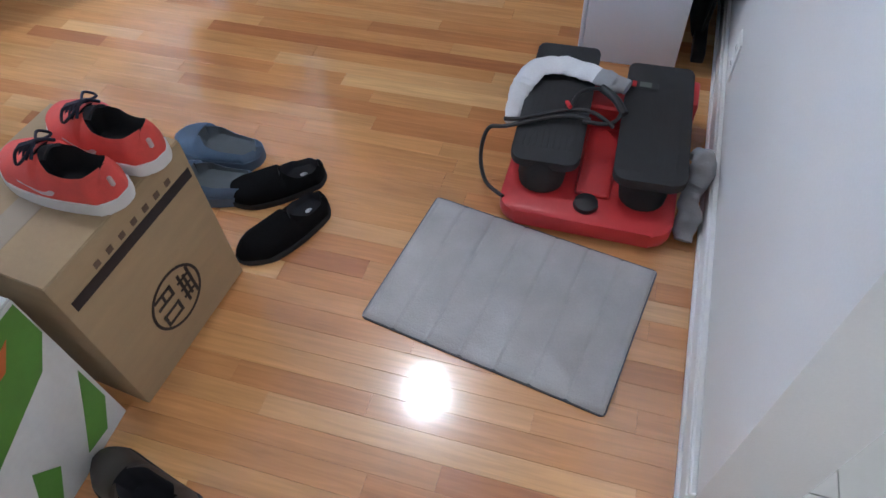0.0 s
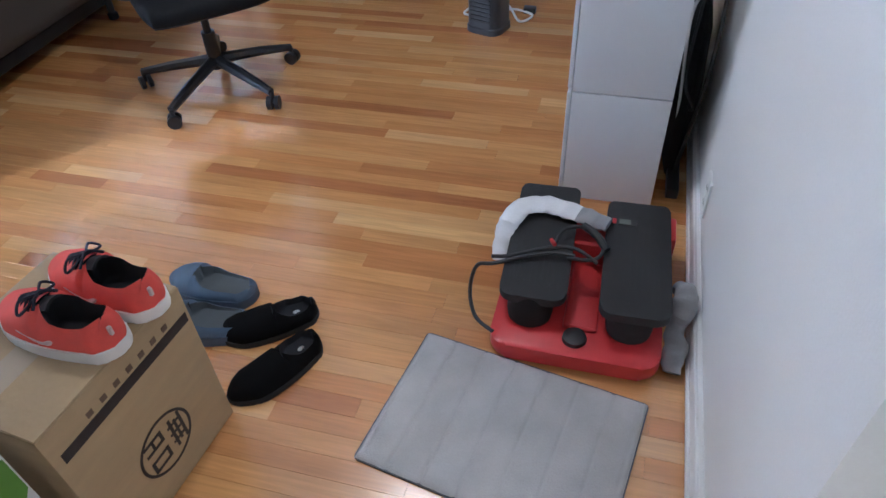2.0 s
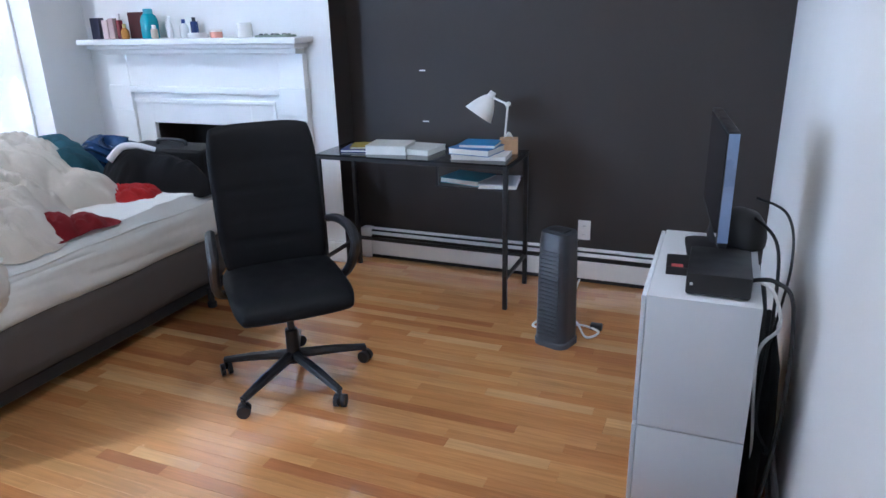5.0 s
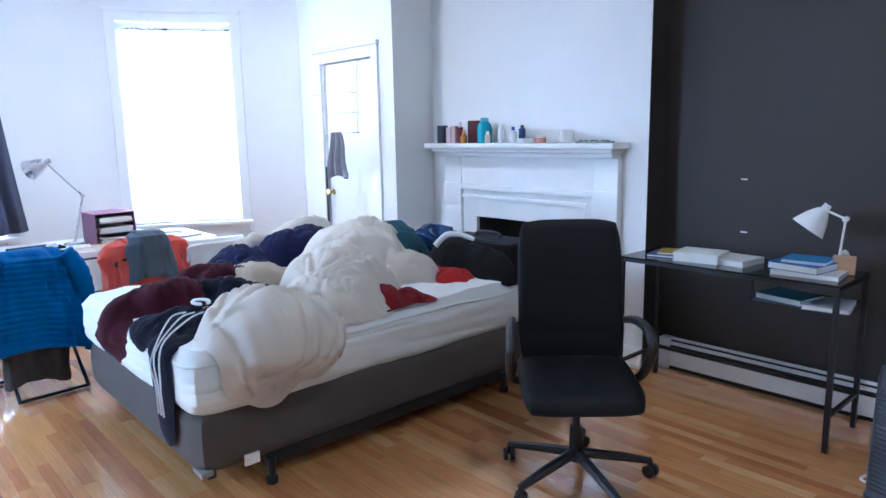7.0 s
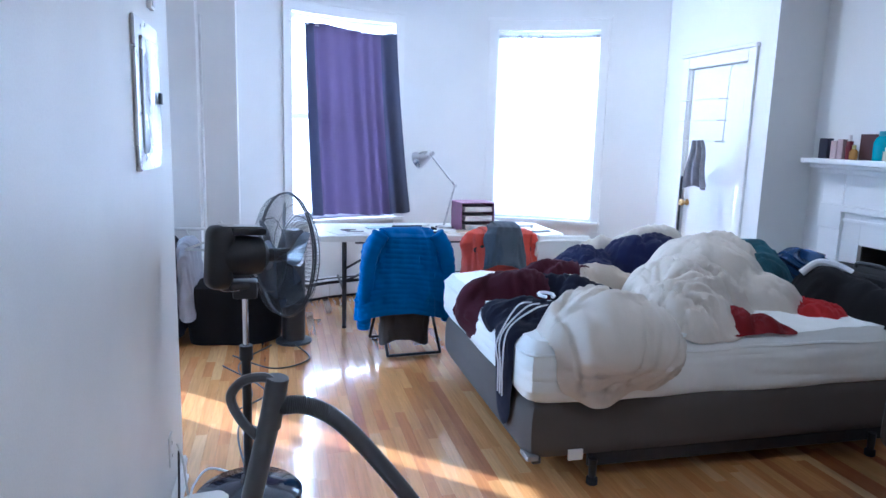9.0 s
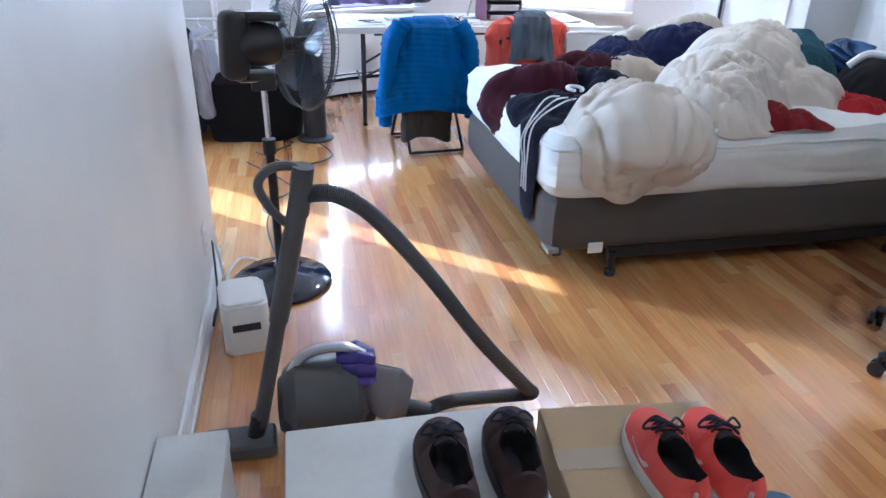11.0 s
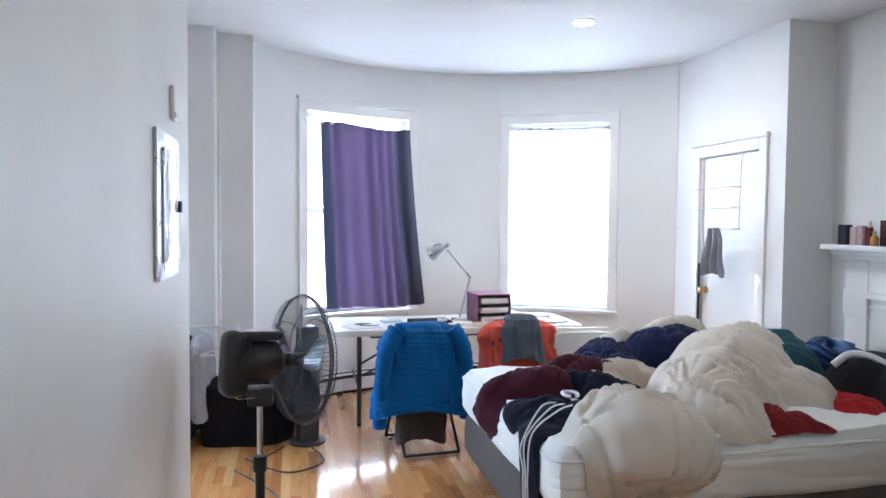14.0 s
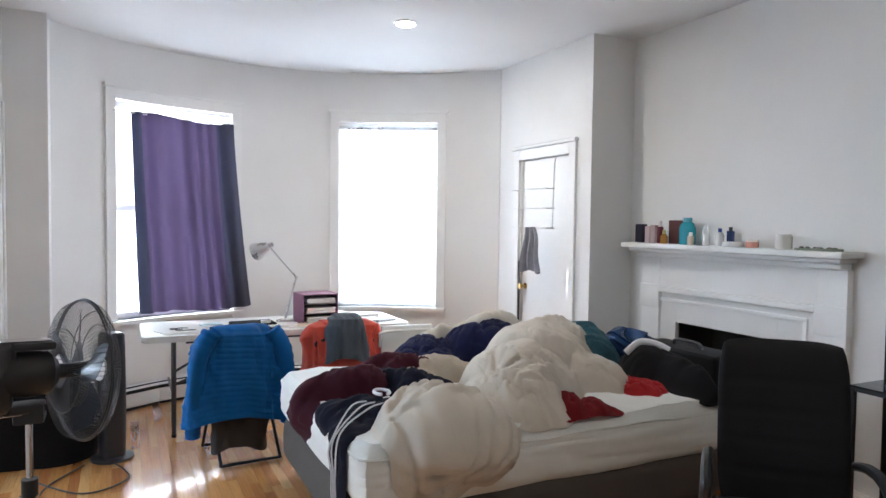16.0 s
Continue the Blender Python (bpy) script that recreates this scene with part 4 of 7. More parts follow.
tube(bm, smooth_line([drape(-3.4, 3.48, 0.17), drape(-3.36, 3.54, 0.235), drape(-3.3, 3.6, 0.235), drape(-3.24, 3.66, 0.2)], 6), [0.02] * 19, 8)
part("sleeve_stripe", bm, STRIPE, blk, "white sleeve stripe")
heap("teal_plaid_blanket", [(-3.92, 3.56, 0.26, 0.18, 0, 0.29), (-3.72, 3.48, 0.18, 0.2, 0, 0.22)], (-4.25, -3.45, 3.3, 3.73), cloth("teal_cotton", (0.028, 0.085, 0.115), vary=0.5), "teal and grey blanket bunched at the head of the bed", "blanket")


# ---- floor things near the door ----
def loft(rings, cap=True):
    bm = bm_new()
    vr = [[bm.verts.new(p) for p in r] for r in rings]
    n = len(vr[0])
    for a, b in zip(vr, vr[1:]):
        for k in range(n):
            bm.faces.new((a[k], a[(k + 1) % n], b[(k + 1) % n], b[k]))
    if cap:
        bm.faces.new(vr[0][::-1])
        bm.faces.new(vr[-1])
    return bm


def shoe_outline(L, W, grow=0.0, n=40):
    pts = []
    for k in range(n):
        a = 2 * math.pi * k / n
        s = 0.5 - 0.5 * math.cos(a)
        w = W / 2 * (0.80 + 0.22 * math.sin(math.pi * (s - 0.15)) if s > 0.15 else 0.80) * min(1.0, (s / 0.10) ** 0.5 if s < 0.1 else 1.0) * min(1.0, ((1 - s) / 0.22) ** 0.5 if s > 0.78 else 1.0)
        pts.append((s * L, (w + grow) * (1 if math.sin(a) >= 0 else -1) + 0.012 * math.sin(math.pi * s)))
    return pts


def shoe(name, x, y, z, rz, upper, sole, lining, label, L=0.28, W=0.10, sole_h=0.03, toe=0.055, instep=0.10, collar=0.085, heel=0.10, o0=0.08, o1=0.52, laces=None, mark=None, category="shoe"):
    """A shoe, toe along +x: sole, one-piece upper with a real opening, laces and tongue where it has them."""
    t = thing(name, x, y, z, rz, label, category)
    out = shoe_outline(L, W, 0.004)
    bm = bm_new()
    prism(bm, out, 0.0, sole_h, 0.004)
    part("sole", bm, sole, t, "", 50)
    N = 28
    rings, opens = [], []
    for i in range(49):
        s = 0.012 + 0.976 * i / 48
        w = W / 2 * (0.80 + 0.22 * math.sin(math.pi * (s - 0.15)) if s > 0.15 else 0.80) * min(1.0, (s / 0.10) ** 0.5) * min(1.0, ((1 - s) / 0.22) ** 0.5)
        mid = 0.012 * math.sin(math.pi * s)
        if s < o1:
            q = s / o1
            h = heel + (collar - heel) * math.sin(math.pi * min(1, q * 0.9)) ** 0.8 if q < 0.55 else collar + (instep - collar) * ((q - 0.55) / 0.45) ** 1.3
        else:
            h = toe + (instep - toe) * (0.5 + 0.5 * math.cos(math.pi * ((s - o1) / (1 - o1)) ** 0.8))
        h = sole_h * 0.7 + (h - sole_h * 0.7) * min(1, ((1 - s) / 0.12) ** 0.5) * min(1.0, (s / 0.03) ** 0.5)
        o = o0 < s < o1
        wide = 0.74 * min(1.0, max(0.02, (s - o0) / 0.07) ** 0.5, max(0.02, (o1 - s) / 0.13) ** 0.5)
        opens.append(o)
        ring = []
        for k in range(N + 1):
            a = k / N
            if o and 0.36 < a < 0.64:
                b = (a - 0.36) / 0.28
                e = abs(b - 0.5) * 2
                zz = sole_h + 0.012 + (h - sole_h - 0.012) * max(0.0, (e - 0.72) / 0.28) ** 1.0
                yy = -w * wide * 0.97 * math.cos(math.pi * b) * (1 if e > 0.72 else e / 0.72 * 0.92 + 0.04)
                ring.append((s * L, yy + mid, zz))
            elif o:
                b = a / 0.36 if a <= 0.36 else (1 - a) / 0.36
                yy = -w * (1.0 - (1 - wide) * b ** 2.2 + 0.05 * math.sin(math.pi * b))
                zz = sole_h * 0.7 + (h - sole_h * 0.7) * b ** 0.9
                ring.append((s * L, (yy if a <= 0.36 else -yy) + mid, zz))
            else:
                yy = -w * math.cos(math.pi * a)
                zz = sole_h * 0.7 + (h - sole_h * 0.7) * math.sin(math.pi * a) ** 0.62
                ring.append((s * L, yy + mid, zz))
        rings.append(ring)
    bm = bm_new()
    vr = [[bm.verts.new(p) for p in r] for r in rings]
    for i in range(len(vr) - 1):
        for k in range(N):
            f = bm.faces.new((vr[i][k], vr[i][k + 1], vr[i + 1][k + 1], vr[i + 1][k]))
            if (opens[i] or opens[i + 1]) and 0.34 < (k + 0.5) / N < 0.66:
                f.material_index = 1
        bm.faces.new((vr[i][0], vr[i + 1][0], vr[i + 1][N], vr[i][N]))
    bm.faces.new(vr[0])
    bm.faces.new(vr[-1])
    up = part("upper", bm, upper, t, "", 60)
    up.data.materials.append(lining)
    if laces:
        bm = bm_new()
        sheet(bm, lambda u, v: Vector((L * (o1 - 0.1 + 0.24 * u), (v - 0.5) * W * 0.42 + 0.012, instep + 0.012 - 0.032 * u - 0.012 * (2 * v - 1) ** 2)), 8, 8, 0.005)
        part("tongue", bm, lining, t)
        for k in range(5):
            s = o1 - 0.02 + 0.05 * k
            zc = instep + 0.010 - 0.008 * k
            bm = bm_new()
            tube(bm, smooth_line([(s * L, -0.028 + 0.012, zc - 0.016), (s * L + 0.006, 0.012, zc + 0.006), (s * L + 0.002, 0.028 + 0.012, zc - 0.014)], 5), 0.0032, 6)
            part("lace", bm, laces, t)
        for sgn in (-1, 1):
            bm = bm_new()
            tube(bm, smooth_line([(o1 * L, 0.012, instep + 0.014), (o1 * L + 0.025, 0.012 + sgn * 0.026, instep + 0.008), (o1 * L + 0.02, 0.012 + sgn * 0.042, instep - 0.012), (o1 * L, 0.015, instep + 0.012)], 6), 0.0028, 6)
            part("bow", bm, laces, t)
    if mark:
        for sgn in (-1, 1):
            bm = bm_new()
            tube(bm, smooth_line([(0.34 * L, sgn * W * 0.455 + 0.011, 0.052), (0.44 * L, sgn * W * 0.49 + 0.011, 0.042), (0.62 * L, sgn * W * 0.49 + 0.011, 0.055)], 6), [0.002, 0.004, 0.006, 0.006, 0.005, 0.004, 0.004, 0.003, 0.003, 0.002, 0.002, 0.002, 0.001], 6)
            part("side_mark", bm, mark, t, "silver curved stripe")
        bm = box(bm_new(), -0.004, 0.004, 0.006, 0.014, 0.06, 0.082, 0.002, 1)
        part("heel_tab", bm, mark, t)
    return t


CT = 0.462
CORAL = material("coral_red_mesh", (0.70, 0.085, 0.065), 0.75, vary=0.12, scale=30, bump=0.35, bscale=420)
SOLEW = material("white_foam_sole", (0.72, 0.71, 0.69), 0.6, vary=0.06, scale=20)
LINE = material("black_lining", (0.012, 0.012, 0.016), 0.9, vary=0.2)
LACE = material("navy_lace", (0.014, 0.014, 0.03), 0.8, vary=0.2)
SILVER = material("silver_mark", (0.6, 0.5, 0.5), 0.35, metal=0.3)
shoe("sneaker", -1.118, 1.332, CT, 173, CORAL, SOLEW, LINE, "coral red running shoe with a white sole on the carton", laces=LACE, mark=SILVER, L=0.30, W=0.104, instep=0.108, collar=0.082, heel=0.108, toe=0.06, o0=0.05, o1=0.47)
shoe("sneaker", -1.10, 1.435, CT, 169, CORAL, SOLEW, LINE, "coral red running shoe with black laces on the carton", laces=LACE, mark=SILVER, L=0.30, W=0.104, instep=0.108, collar=0.082, heel=0.108, toe=0.06, o0=0.05, o1=0.47)
BRN = material("dark_brown_suede", (0.045, 0.022, 0.022), 0.85, vary=0.25, scale=12, bump=0.3, bscale=200)
GT = 0.47
shoe("walking_shoe", -1.18, 0.90, GT, 178, BRN, BLACKP, LINE, "dark brown laced shoe on the green box", laces=LACE, L=0.28, W=0.105)
shoe("walking_shoe", -1.19, 1.03, GT, 172, BRN, BLACKP, LINE, "dark brown laced shoe with a red lining on the box", laces=LACE, L=0.28, W=0.105)
FELT = material("black_velvet", (0.004, 0.004, 0.0045), 0.95, vary=0.3, spec=0.15, sheen=0.0, bump=0.2, bscale=300)
for lx, ly, turn, lab in ((-1.035, 1.872, 214, "black velvet slip-on loafer on the wooden floor"), (-0.99, 1.768, 238, "black velvet slip-on loafer beside the carton")):
    lo = shoe("loafer", lx, ly, 0, turn, FELT, RUBBER, LINE, lab, L=0.285, W=0.105, sole_h=0.018, toe=0.055, instep=0.075, collar=0.055, heel=0.06, o0=0.06, o1=0.42, category="loafer")
    part("insole_label", prism(bm_new(), [(0.062 + 0.010 * math.cos(a), 0.008 + 0.006 * math.sin(a)) for a in np.linspace(0, 2 * math.pi, 16, endpoint=False)], 0.031, 0.0325), ALU, lo, "small silvery insole label")
CLOG = material("slate_blue_foam", (0.065, 0.10, 0.155), 0.6, vary=0.1, scale=14)
CLOGI = material("grey_footbed", (0.075, 0.088, 0.10), 0.7, vary=0.1)
shoe("clog", -1.232, 1.872, 0, 176, CLOG, CLOG, CLOGI, "slate blue foam clog on the wooden floor", L=0.29, W=0.115, sole_h=0.035, toe=0.055, instep=0.09, collar=0.06, heel=0.05, o0=0.05, o1=0.6, category="clog")
shoe("clog", -1.19, 1.76, 0, 186, CLOG, CLOG, CLOGI, "slate blue foam clog under the black loafers", L=0.29, W=0.115, sole_h=0.035, toe=0.055, instep=0.09, collar=0.06, heel=0.05, o0=0.05, o1=0.6, category="clog")
shoe("ankle_boot", -0.92, 0.92, 0, 168, material("grey_brown_leather", (0.04, 0.033, 0.03), 0.6, vary=0.2), RUBBER, LINE, "dark grey-brown leather boot on the floor", L=0.28, W=0.10, instep=0.12, collar=0.11, heel=0.12, category="boot")

# carton with a printed band and emblem
INK = material("black_print", (0.025, 0.018, 0.018), 0.7, vary=0.2)
cb = thing("cardboard_box", -1.138, 1.312, 0, -6.0, "taped brown cardboard carton with a round black emblem", "box")
CW, CL, CH = 0.335, 0.39, 0.46
part("carton", box(bm_new(), -CW, 0, -CL / 2, CL / 2, 0, CH, 0.005, 2), CARD, cb)
part("top_flap", box(bm_new(), -CW / 2 + 0.001, -0.002, -CL / 2 + 0.002, CL / 2 - 0.002, CH, CH + 0.003, 0.001, 1), CARD, cb)
part("top_flap", box(bm_new(), -CW + 0.002, -CW / 2 - 0.001, -CL / 2 + 0.002, CL / 2 - 0.002, CH, CH + 0.003, 0.001, 1), CARD, cb)
part("packing_tape", box(bm_new(), -CW / 2 - 0.03, -CW / 2 + 0.03, -CL / 2 - 0.001, CL / 2 + 0.001, CH + 0.003, CH + 0.0038), clear("clear_tape", (0.6, 0.5, 0.38), 0.35, 0.08, False), cb, "shiny clear packing tape")
part("printed_band", box(bm_new(), 0.0, 0.0008, -CL / 2 + 0.02, CL / 2 - 0.01, 0.365, 0.392), INK, cb)
for k in range(7):
    part("printed_mark", box(bm_new(), 0.0, 0.0008, -0.10 + 0.036 * k, -0.085 + 0.036 * k, 0.40, 0.415), material("brown_print", (0.12, 0.075, 0.045), 0.7), cb)
em = bm_new()
tube(em, [(0.0004, 0.004 + 0.075 * math.cos(a), 0.155 + 0.075 * math.sin(a)) for a in np.linspace(0, 2 * math.pi, 40, endpoint=False)], 0.004, 6, True)
for v in em.verts:
    v.co.x = 0.0003 + max(-0.0003, min(0.0007, v.co.x))
part("emblem_ring", em, INK, cb, "black printed ring")
for y0, y1, z0, z1 in ((-0.042, 0.05, 0.205, 0.213), (-0.03, 0.04, 0.19, 0.197), (-0.042, 0.05, 0.176, 0.184), (-0.025, -0.018, 0.17, 0.213), (0.0, 0.007, 0.17, 0.213), (0.025, 0.032, 0.17, 0.213),
                       (-0.045, -0.037, 0.1, 0.155), (-0.045, -0.01, 0.147, 0.155), (-0.018, -0.01, 0.1, 0.155), (-0.045, -0.01, 0.122, 0.129), (0.012, 0.05, 0.147, 0.155), (0.012, 0.02, 0.1, 0.155), (0.042, 0.05, 0.1, 0.155), (0.012, 0.05, 0.1, 0.108)):
    part("emblem_bar", box(bm_new(), 0.0, 0.0008, 0.004 + z0 - 0.155, 0.004 + z1 - 0.155, 0.155 - y1 + 0.004, 0.155 - y0 + 0.004), INK, cb)

GRN = material("green_print", (0.10, 0.25, 0.035), 0.6, vary=0.12)
gb = thing("white_green_box", -1.2, 0.835, 0, 0, "worn white and green printed cardboard box", "box")
part("carton", box(bm_new(), -0.31, 0, -0.255, 0.255, 0, 0.465, 0.005, 2), material("white_carton", (0.62, 0.63, 0.62), 0.6, vary=0.1, scale=5), gb)
part("lid_flap", box(bm_new(), -0.309, -0.002, -0.253, 0.253, 0.465, 0.469, 0.001, 1), material("white_carton", (0.62, 0.63, 0.62), 0.6), gb)


def flat_print(outline, mat, name, parent, x=0.0):
    b = prism(bm_new(), outline, 0, 0.0009)
    b.transform(Matrix(((0, 0, 1, x), (1, 0, 0, 0), (0, 1, 0, 0), (0, 0, 0, 1))))
    return part(name, b, mat, parent)


flat_print([(-0.25, 0.26), (0.02, 0.24), (0.20, 0.30), (0.25, 0.36), (0.25, 0.455), (-0.25, 0.455)], GRN, "green_field", gb)
flat_print([(0.14, 0.04), (0.2, 0.03), (0.245, 0.10), (0.245, 0.22), (0.2, 0.14)], GRN, "green_leaf", gb)
flat_print([(-0.02, 0.01), (0.03, 0.01), (0.09, 0.1), (0.05, 0.16)], GRN, "green_leaf", gb)
flat_print([(-0.2, 0.02), (-0.1, 0.02), (-0.02, 0.14), (-0.1, 0.2)], GRN, "green_leaf", gb)
b = flat_print([(0.10, 0.37), (0.16, 0.375), (0.2, 0.42), (0.13, 0.40)], material("orange_print", (0.55, 0.13, 0.03), 0.6), "orange_mark", gb, 0.001)
wb = thing("small_white_box", -1.55, 0.34, 0, 0, "small plain white cardboard box by the wall", "box")
part("carton", box(bm_new(), -0.2, 0.2, -0.085, 0.08, 0, 0.27, 0.004, 2), material("white_carton", (0.62, 0.63, 0.62), 0.6), wb)
part("lid", box(bm_new(), -0.204, 0.204, -0.089, 0.084, 0.24, 0.29, 0.004, 2), material("white_carton", (0.62, 0.63, 0.62), 0.6), wb)

# grey memory-foam mat, quilted in strips
MATM = material("grey_plush", (0.42, 0.41, 0.41), 0.95, vary=0.14, scale=9, bump=0.35, bscale=260, sheen=0.4)
mt = thing("bath_mat", -0.44, 1.606, 0, -9.8, "grey quilted memory-foam mat on the wooden floor", "mat")
MW, MD = 0.602, 0.412


def mat_fn(u, v):
    x, y = (u - 0.5) * MW, (v - 0.5) * MD
    groove = min(abs((u * 7) % 1.0), abs(1 - (u * 7) % 1.0)) / 7 * MW
    edge = min(u * MW, (1 - u) * MW, v * MD, (1 - v) * MD)
    z = 0.006 + 0.011 * min(1.0, edge / 0.014) ** 0.5 - (0.0035 * math.exp(-(groove / 0.004) ** 2) if 0.05 < u < 0.95 else 0) - 0.003 * math.exp(-((edge - 0.015) / 0.004) ** 2)
    return Vector((x, y, z + 0.0012 * noise.noise(Vector((x * 30, y * 30, 0)))))


part("pad", sheet(bm_new(), mat_fn, 196, 60), MATM, mt, "", 60)
part("backing", prism(bm_new(), rounded(MW + 0.006, MD + 0.006, 0.012), 0.0, 0.0062, 0.002), material("dark_grey_edge", (0.10, 0.105, 0.115), 0.85), mt, "dark grey bound edge")

# stepper
RED = material("red_plastic", (0.55, 0.03, 0.032), 0.35, vary=0.07, scale=10, coat=0.2)
PEDAL = material("black_grip_rubber", (0.02, 0.02, 0.022), 0.62, vary=0.2, scale=25, bump=0.5, bscale=500)
sp = thing("stair_stepper", -0.31, 2.08, 0, 0, "red mini stair stepper with black foot pedals", "stepper")
b = prism(bm_new(), rounded(0.44, 0.52, 0.05), 0.012, 0.062, 0.016)
part("base", b, RED, sp)
for x in (-0.17, 0.17):
    for y in (-0.21, 0.21):
        part("foot", lathe(bm_new(), [(0.02, 0), (0.022, 0.012)], 12, (x, y)), RUBBER, sp)
part("rear_post", box(bm_new(), -0.05, 0.05, 0.10, 0.2, 0.06, 0.13, 0.015, 3), RED, sp)
part("red_cover", box(bm_new(), -0.035, 0.055, -0.17, 0.08, 0.058, 0.075, 0.012, 3), RED, sp)
part("knob", lathe(bm_new(), [(0.03, 0.06), (0.032, 0.064), (0.03, 0.075), (0.02, 0.079), (0.001, 0.079)], 20, (0.0, -0.2)), BLACKP, sp)
for x, tilt, y0 in ((-0.128, 2.0, 0.065), (0.133, -1.0, 0.045)):
    pd = prism(bm_new(), [(a, min(b, 0.222)) for a, b in rounded(0.177, 0.47, 0.035)], -0.028, 0.0, 0.007)
    pd.transform(pose(x, y0, 0.168, tilt, 0, 1.5))
    pedal = part("pedal", pd, PEDAL, sp, "black ribbed foot pedal")
    for k in range(9):
        rb = box(bm_new(), -0.065 + k * 0.0155, -0.06 + k * 0.0155, -0.19, 0.12, -0.001, 0.0009)
        rb.transform(pose(x, y0, 0.168, tilt, 0, 1.5))
        part("rib", rb, PEDAL, pedal)
    b = bm_new()
    tube(b, [(x, -0.135, 0.062), (x, -0.132, 0.09), (x, -0.12, 0.145)], [0.058, 0.062, 0.05], 20)
    part("bellows", b, RUBBER, sp, "black round damper boot")
    b = bm_new()
    tube(b, [(x * 0.8, 0.17, 0.07), (x, 0.05, 0.125)], 0.016, 12)
    part("hydraulic_arm", b, BLACKM, sp)
part("display", box(bm_new(), 0.07, 0.125, 0.155, 0.185, 0.1655, 0.1695, 0.002, 1), BLACKP, sp)
part("display_screen", box(bm_new(), 0.075, 0.107, 0.16, 0.18, 0.1695, 0.1702), material("lcd", (0.16, 0.18, 0.16), 0.2), sp)
part("display_button", box(bm_new(), 0.055, 0.067, 0.16, 0.182, 0.1655, 0.169, 0.001, 1), RED, sp)
for pts in ([(-0.211, -0.22, 0.06), (-0.27, -0.17, 0.05), (-0.30, -0.107, 0.08), (-0.285, -0.085, 0.16), (-0.235, -0.075, 0.172), (-0.11, -0.02, 0.184), (-0.03, -0.02, 0.187)],
            [(-0.25, -0.06, 0.18), (-0.2, -0.045, 0.178), (-0.1, 0.0, 0.187), (-0.03, 0.0, 0.194), (0.03, -0.03, 0.182)],
            [(-0.09, 0.0, 0.187), (-0.07, 0.07, 0.197), (0.0, 0.09, 0.197), (0.04, 0.03, 0.187), (0.02, -0.02, 0.184), (-0.05, -0.03, 0.186)]):
    part("resistance_band", tube(bm_new(), smooth_line(pts, 7), 0.0055, 8), BLACKP, sp, "black rubber resistance cord")
part("band_grip", tube(bm_new(), smooth_line([(-0.02, 0.10, 0.194), (0.02, 0.06, 0.198), (0.05, 0.02, 0.187)], 5), 0.011, 10), BLACKP, sp)
part("band_clip", tube(bm_new(), [(-0.10, 0.02, 0.198), (-0.088, 0.0, 0.200)], 0.006, 8), RED, sp)
part("side_bracket", box(bm_new(), 0.21, 0.236, 0.14, 0.24, 0.05, 0.15, 0.008, 2), RED, sp)
SOCK = cloth("white_sock_knit", (0.70, 0.70, 0.72))
GSOCK = cloth("grey_sock_knit", (0.30, 0.30, 0.31))


def sock(name, pts, widths, mat, label, tip=None, th=0.012):
    """A flattened knitted tube along a line."""
    line = smooth_line(pts, 8)
    n = len(line)
    rings = []
    for i, p in enumerate(line):
        d = (line[min(n - 1, i + 1)] - line[max(0, i - 1)]).normalized()
        side = d.cross(Vector((0, 0, 1)))
        side = side.normalized() if side.length > 0.05 else Vector((1, 0, 0))
        up = side.cross(d).normalized()
        w = float(np.interp(i / (n - 1), np.linspace(0, 1, len(widths)), widths))
        rings.append([p + side * w * math.cos(a) + up * th * math.sin(a) * (1 + 0.9 * noise.noise(p * 45)) + side * 0.006 * noise.noise(p * 60 + Vector((0, 0, 3))) for a in np.linspace(0, 2 * math.pi, 14, endpoint=False)])
    t = thing(name, 0, 0, 0, 0, label, "sock")
    if tip:
        cut = int(n * 0.8)
        part("leg", loft(rings[:cut + 1]), mat, t)
        part("toe", loft(rings[cut:]), tip, t, "grey sock toe")
    else:
        part("knit", loft(rings), mat, t)
    return t


sock("sock", [(-0.548, 2.07, 0.12), (-0.545, 2.14, 0.168), (-0.515, 2.225, 0.19), (-0.44, 2.255, 0.19), (-0.35, 2.235, 0.188), (-0.265, 2.205, 0.186)], [0.018, 0.026, 0.034, 0.037, 0.036, 0.034, 0.026], SOCK, "white sock with a grey toe on the stepper", GSOCK)
sock("sock", [(-0.06, 1.86, 0.02), (-0.055, 1.91, 0.05), (-0.06, 1.96, 0.075), (-0.045, 2.0, 0.13), (-0.05, 2.04, 0.15), (-0.06, 2.07, 0.11)], [0.022, 0.032, 0.024, 0.034, 0.026, 0.018], GSOCK, "grey sock crumpled between stepper and wall", None, 0.02)

# ---- white cabinet and desk electronics ----
CABW = material("white_laminate", (0.66, 0.67, 0.69), 0.4, vary=0.02, scale=4)
cab = thing("white_cabinet", -0.28, 2.545, 0, 0, "two stacked plain white laminate cube cabinets", "cabinet")
for z0, z1 in ((0.0, 0.395), (0.398, 0.81)):
    part("body", box(bm_new(), -0.145, 0.145, 0.0, 0.62, z0, z1, 0.003, 2), CABW, cab)
    part("door", box(bm_new(), -0.16, -0.147, 0.005, 0.615, z0 + 0.008, z1 - 0.004, 0.002, 1), CABW, cab)
rt = thing("modem", -0.25, 2.69, 0.81, 0, "flat black modem box on the white cabinet", "modem")
part("shell", box(bm_new(), -0.08, 0.085, -0.11, 0.13, 0.004, 0.065, 0.006, 2), BLACKP, rt)
part("indicator", box(bm_new(), -0.07, -0.062, -0.1108, -0.109, 0.03, 0.038), WHITEP, rt)
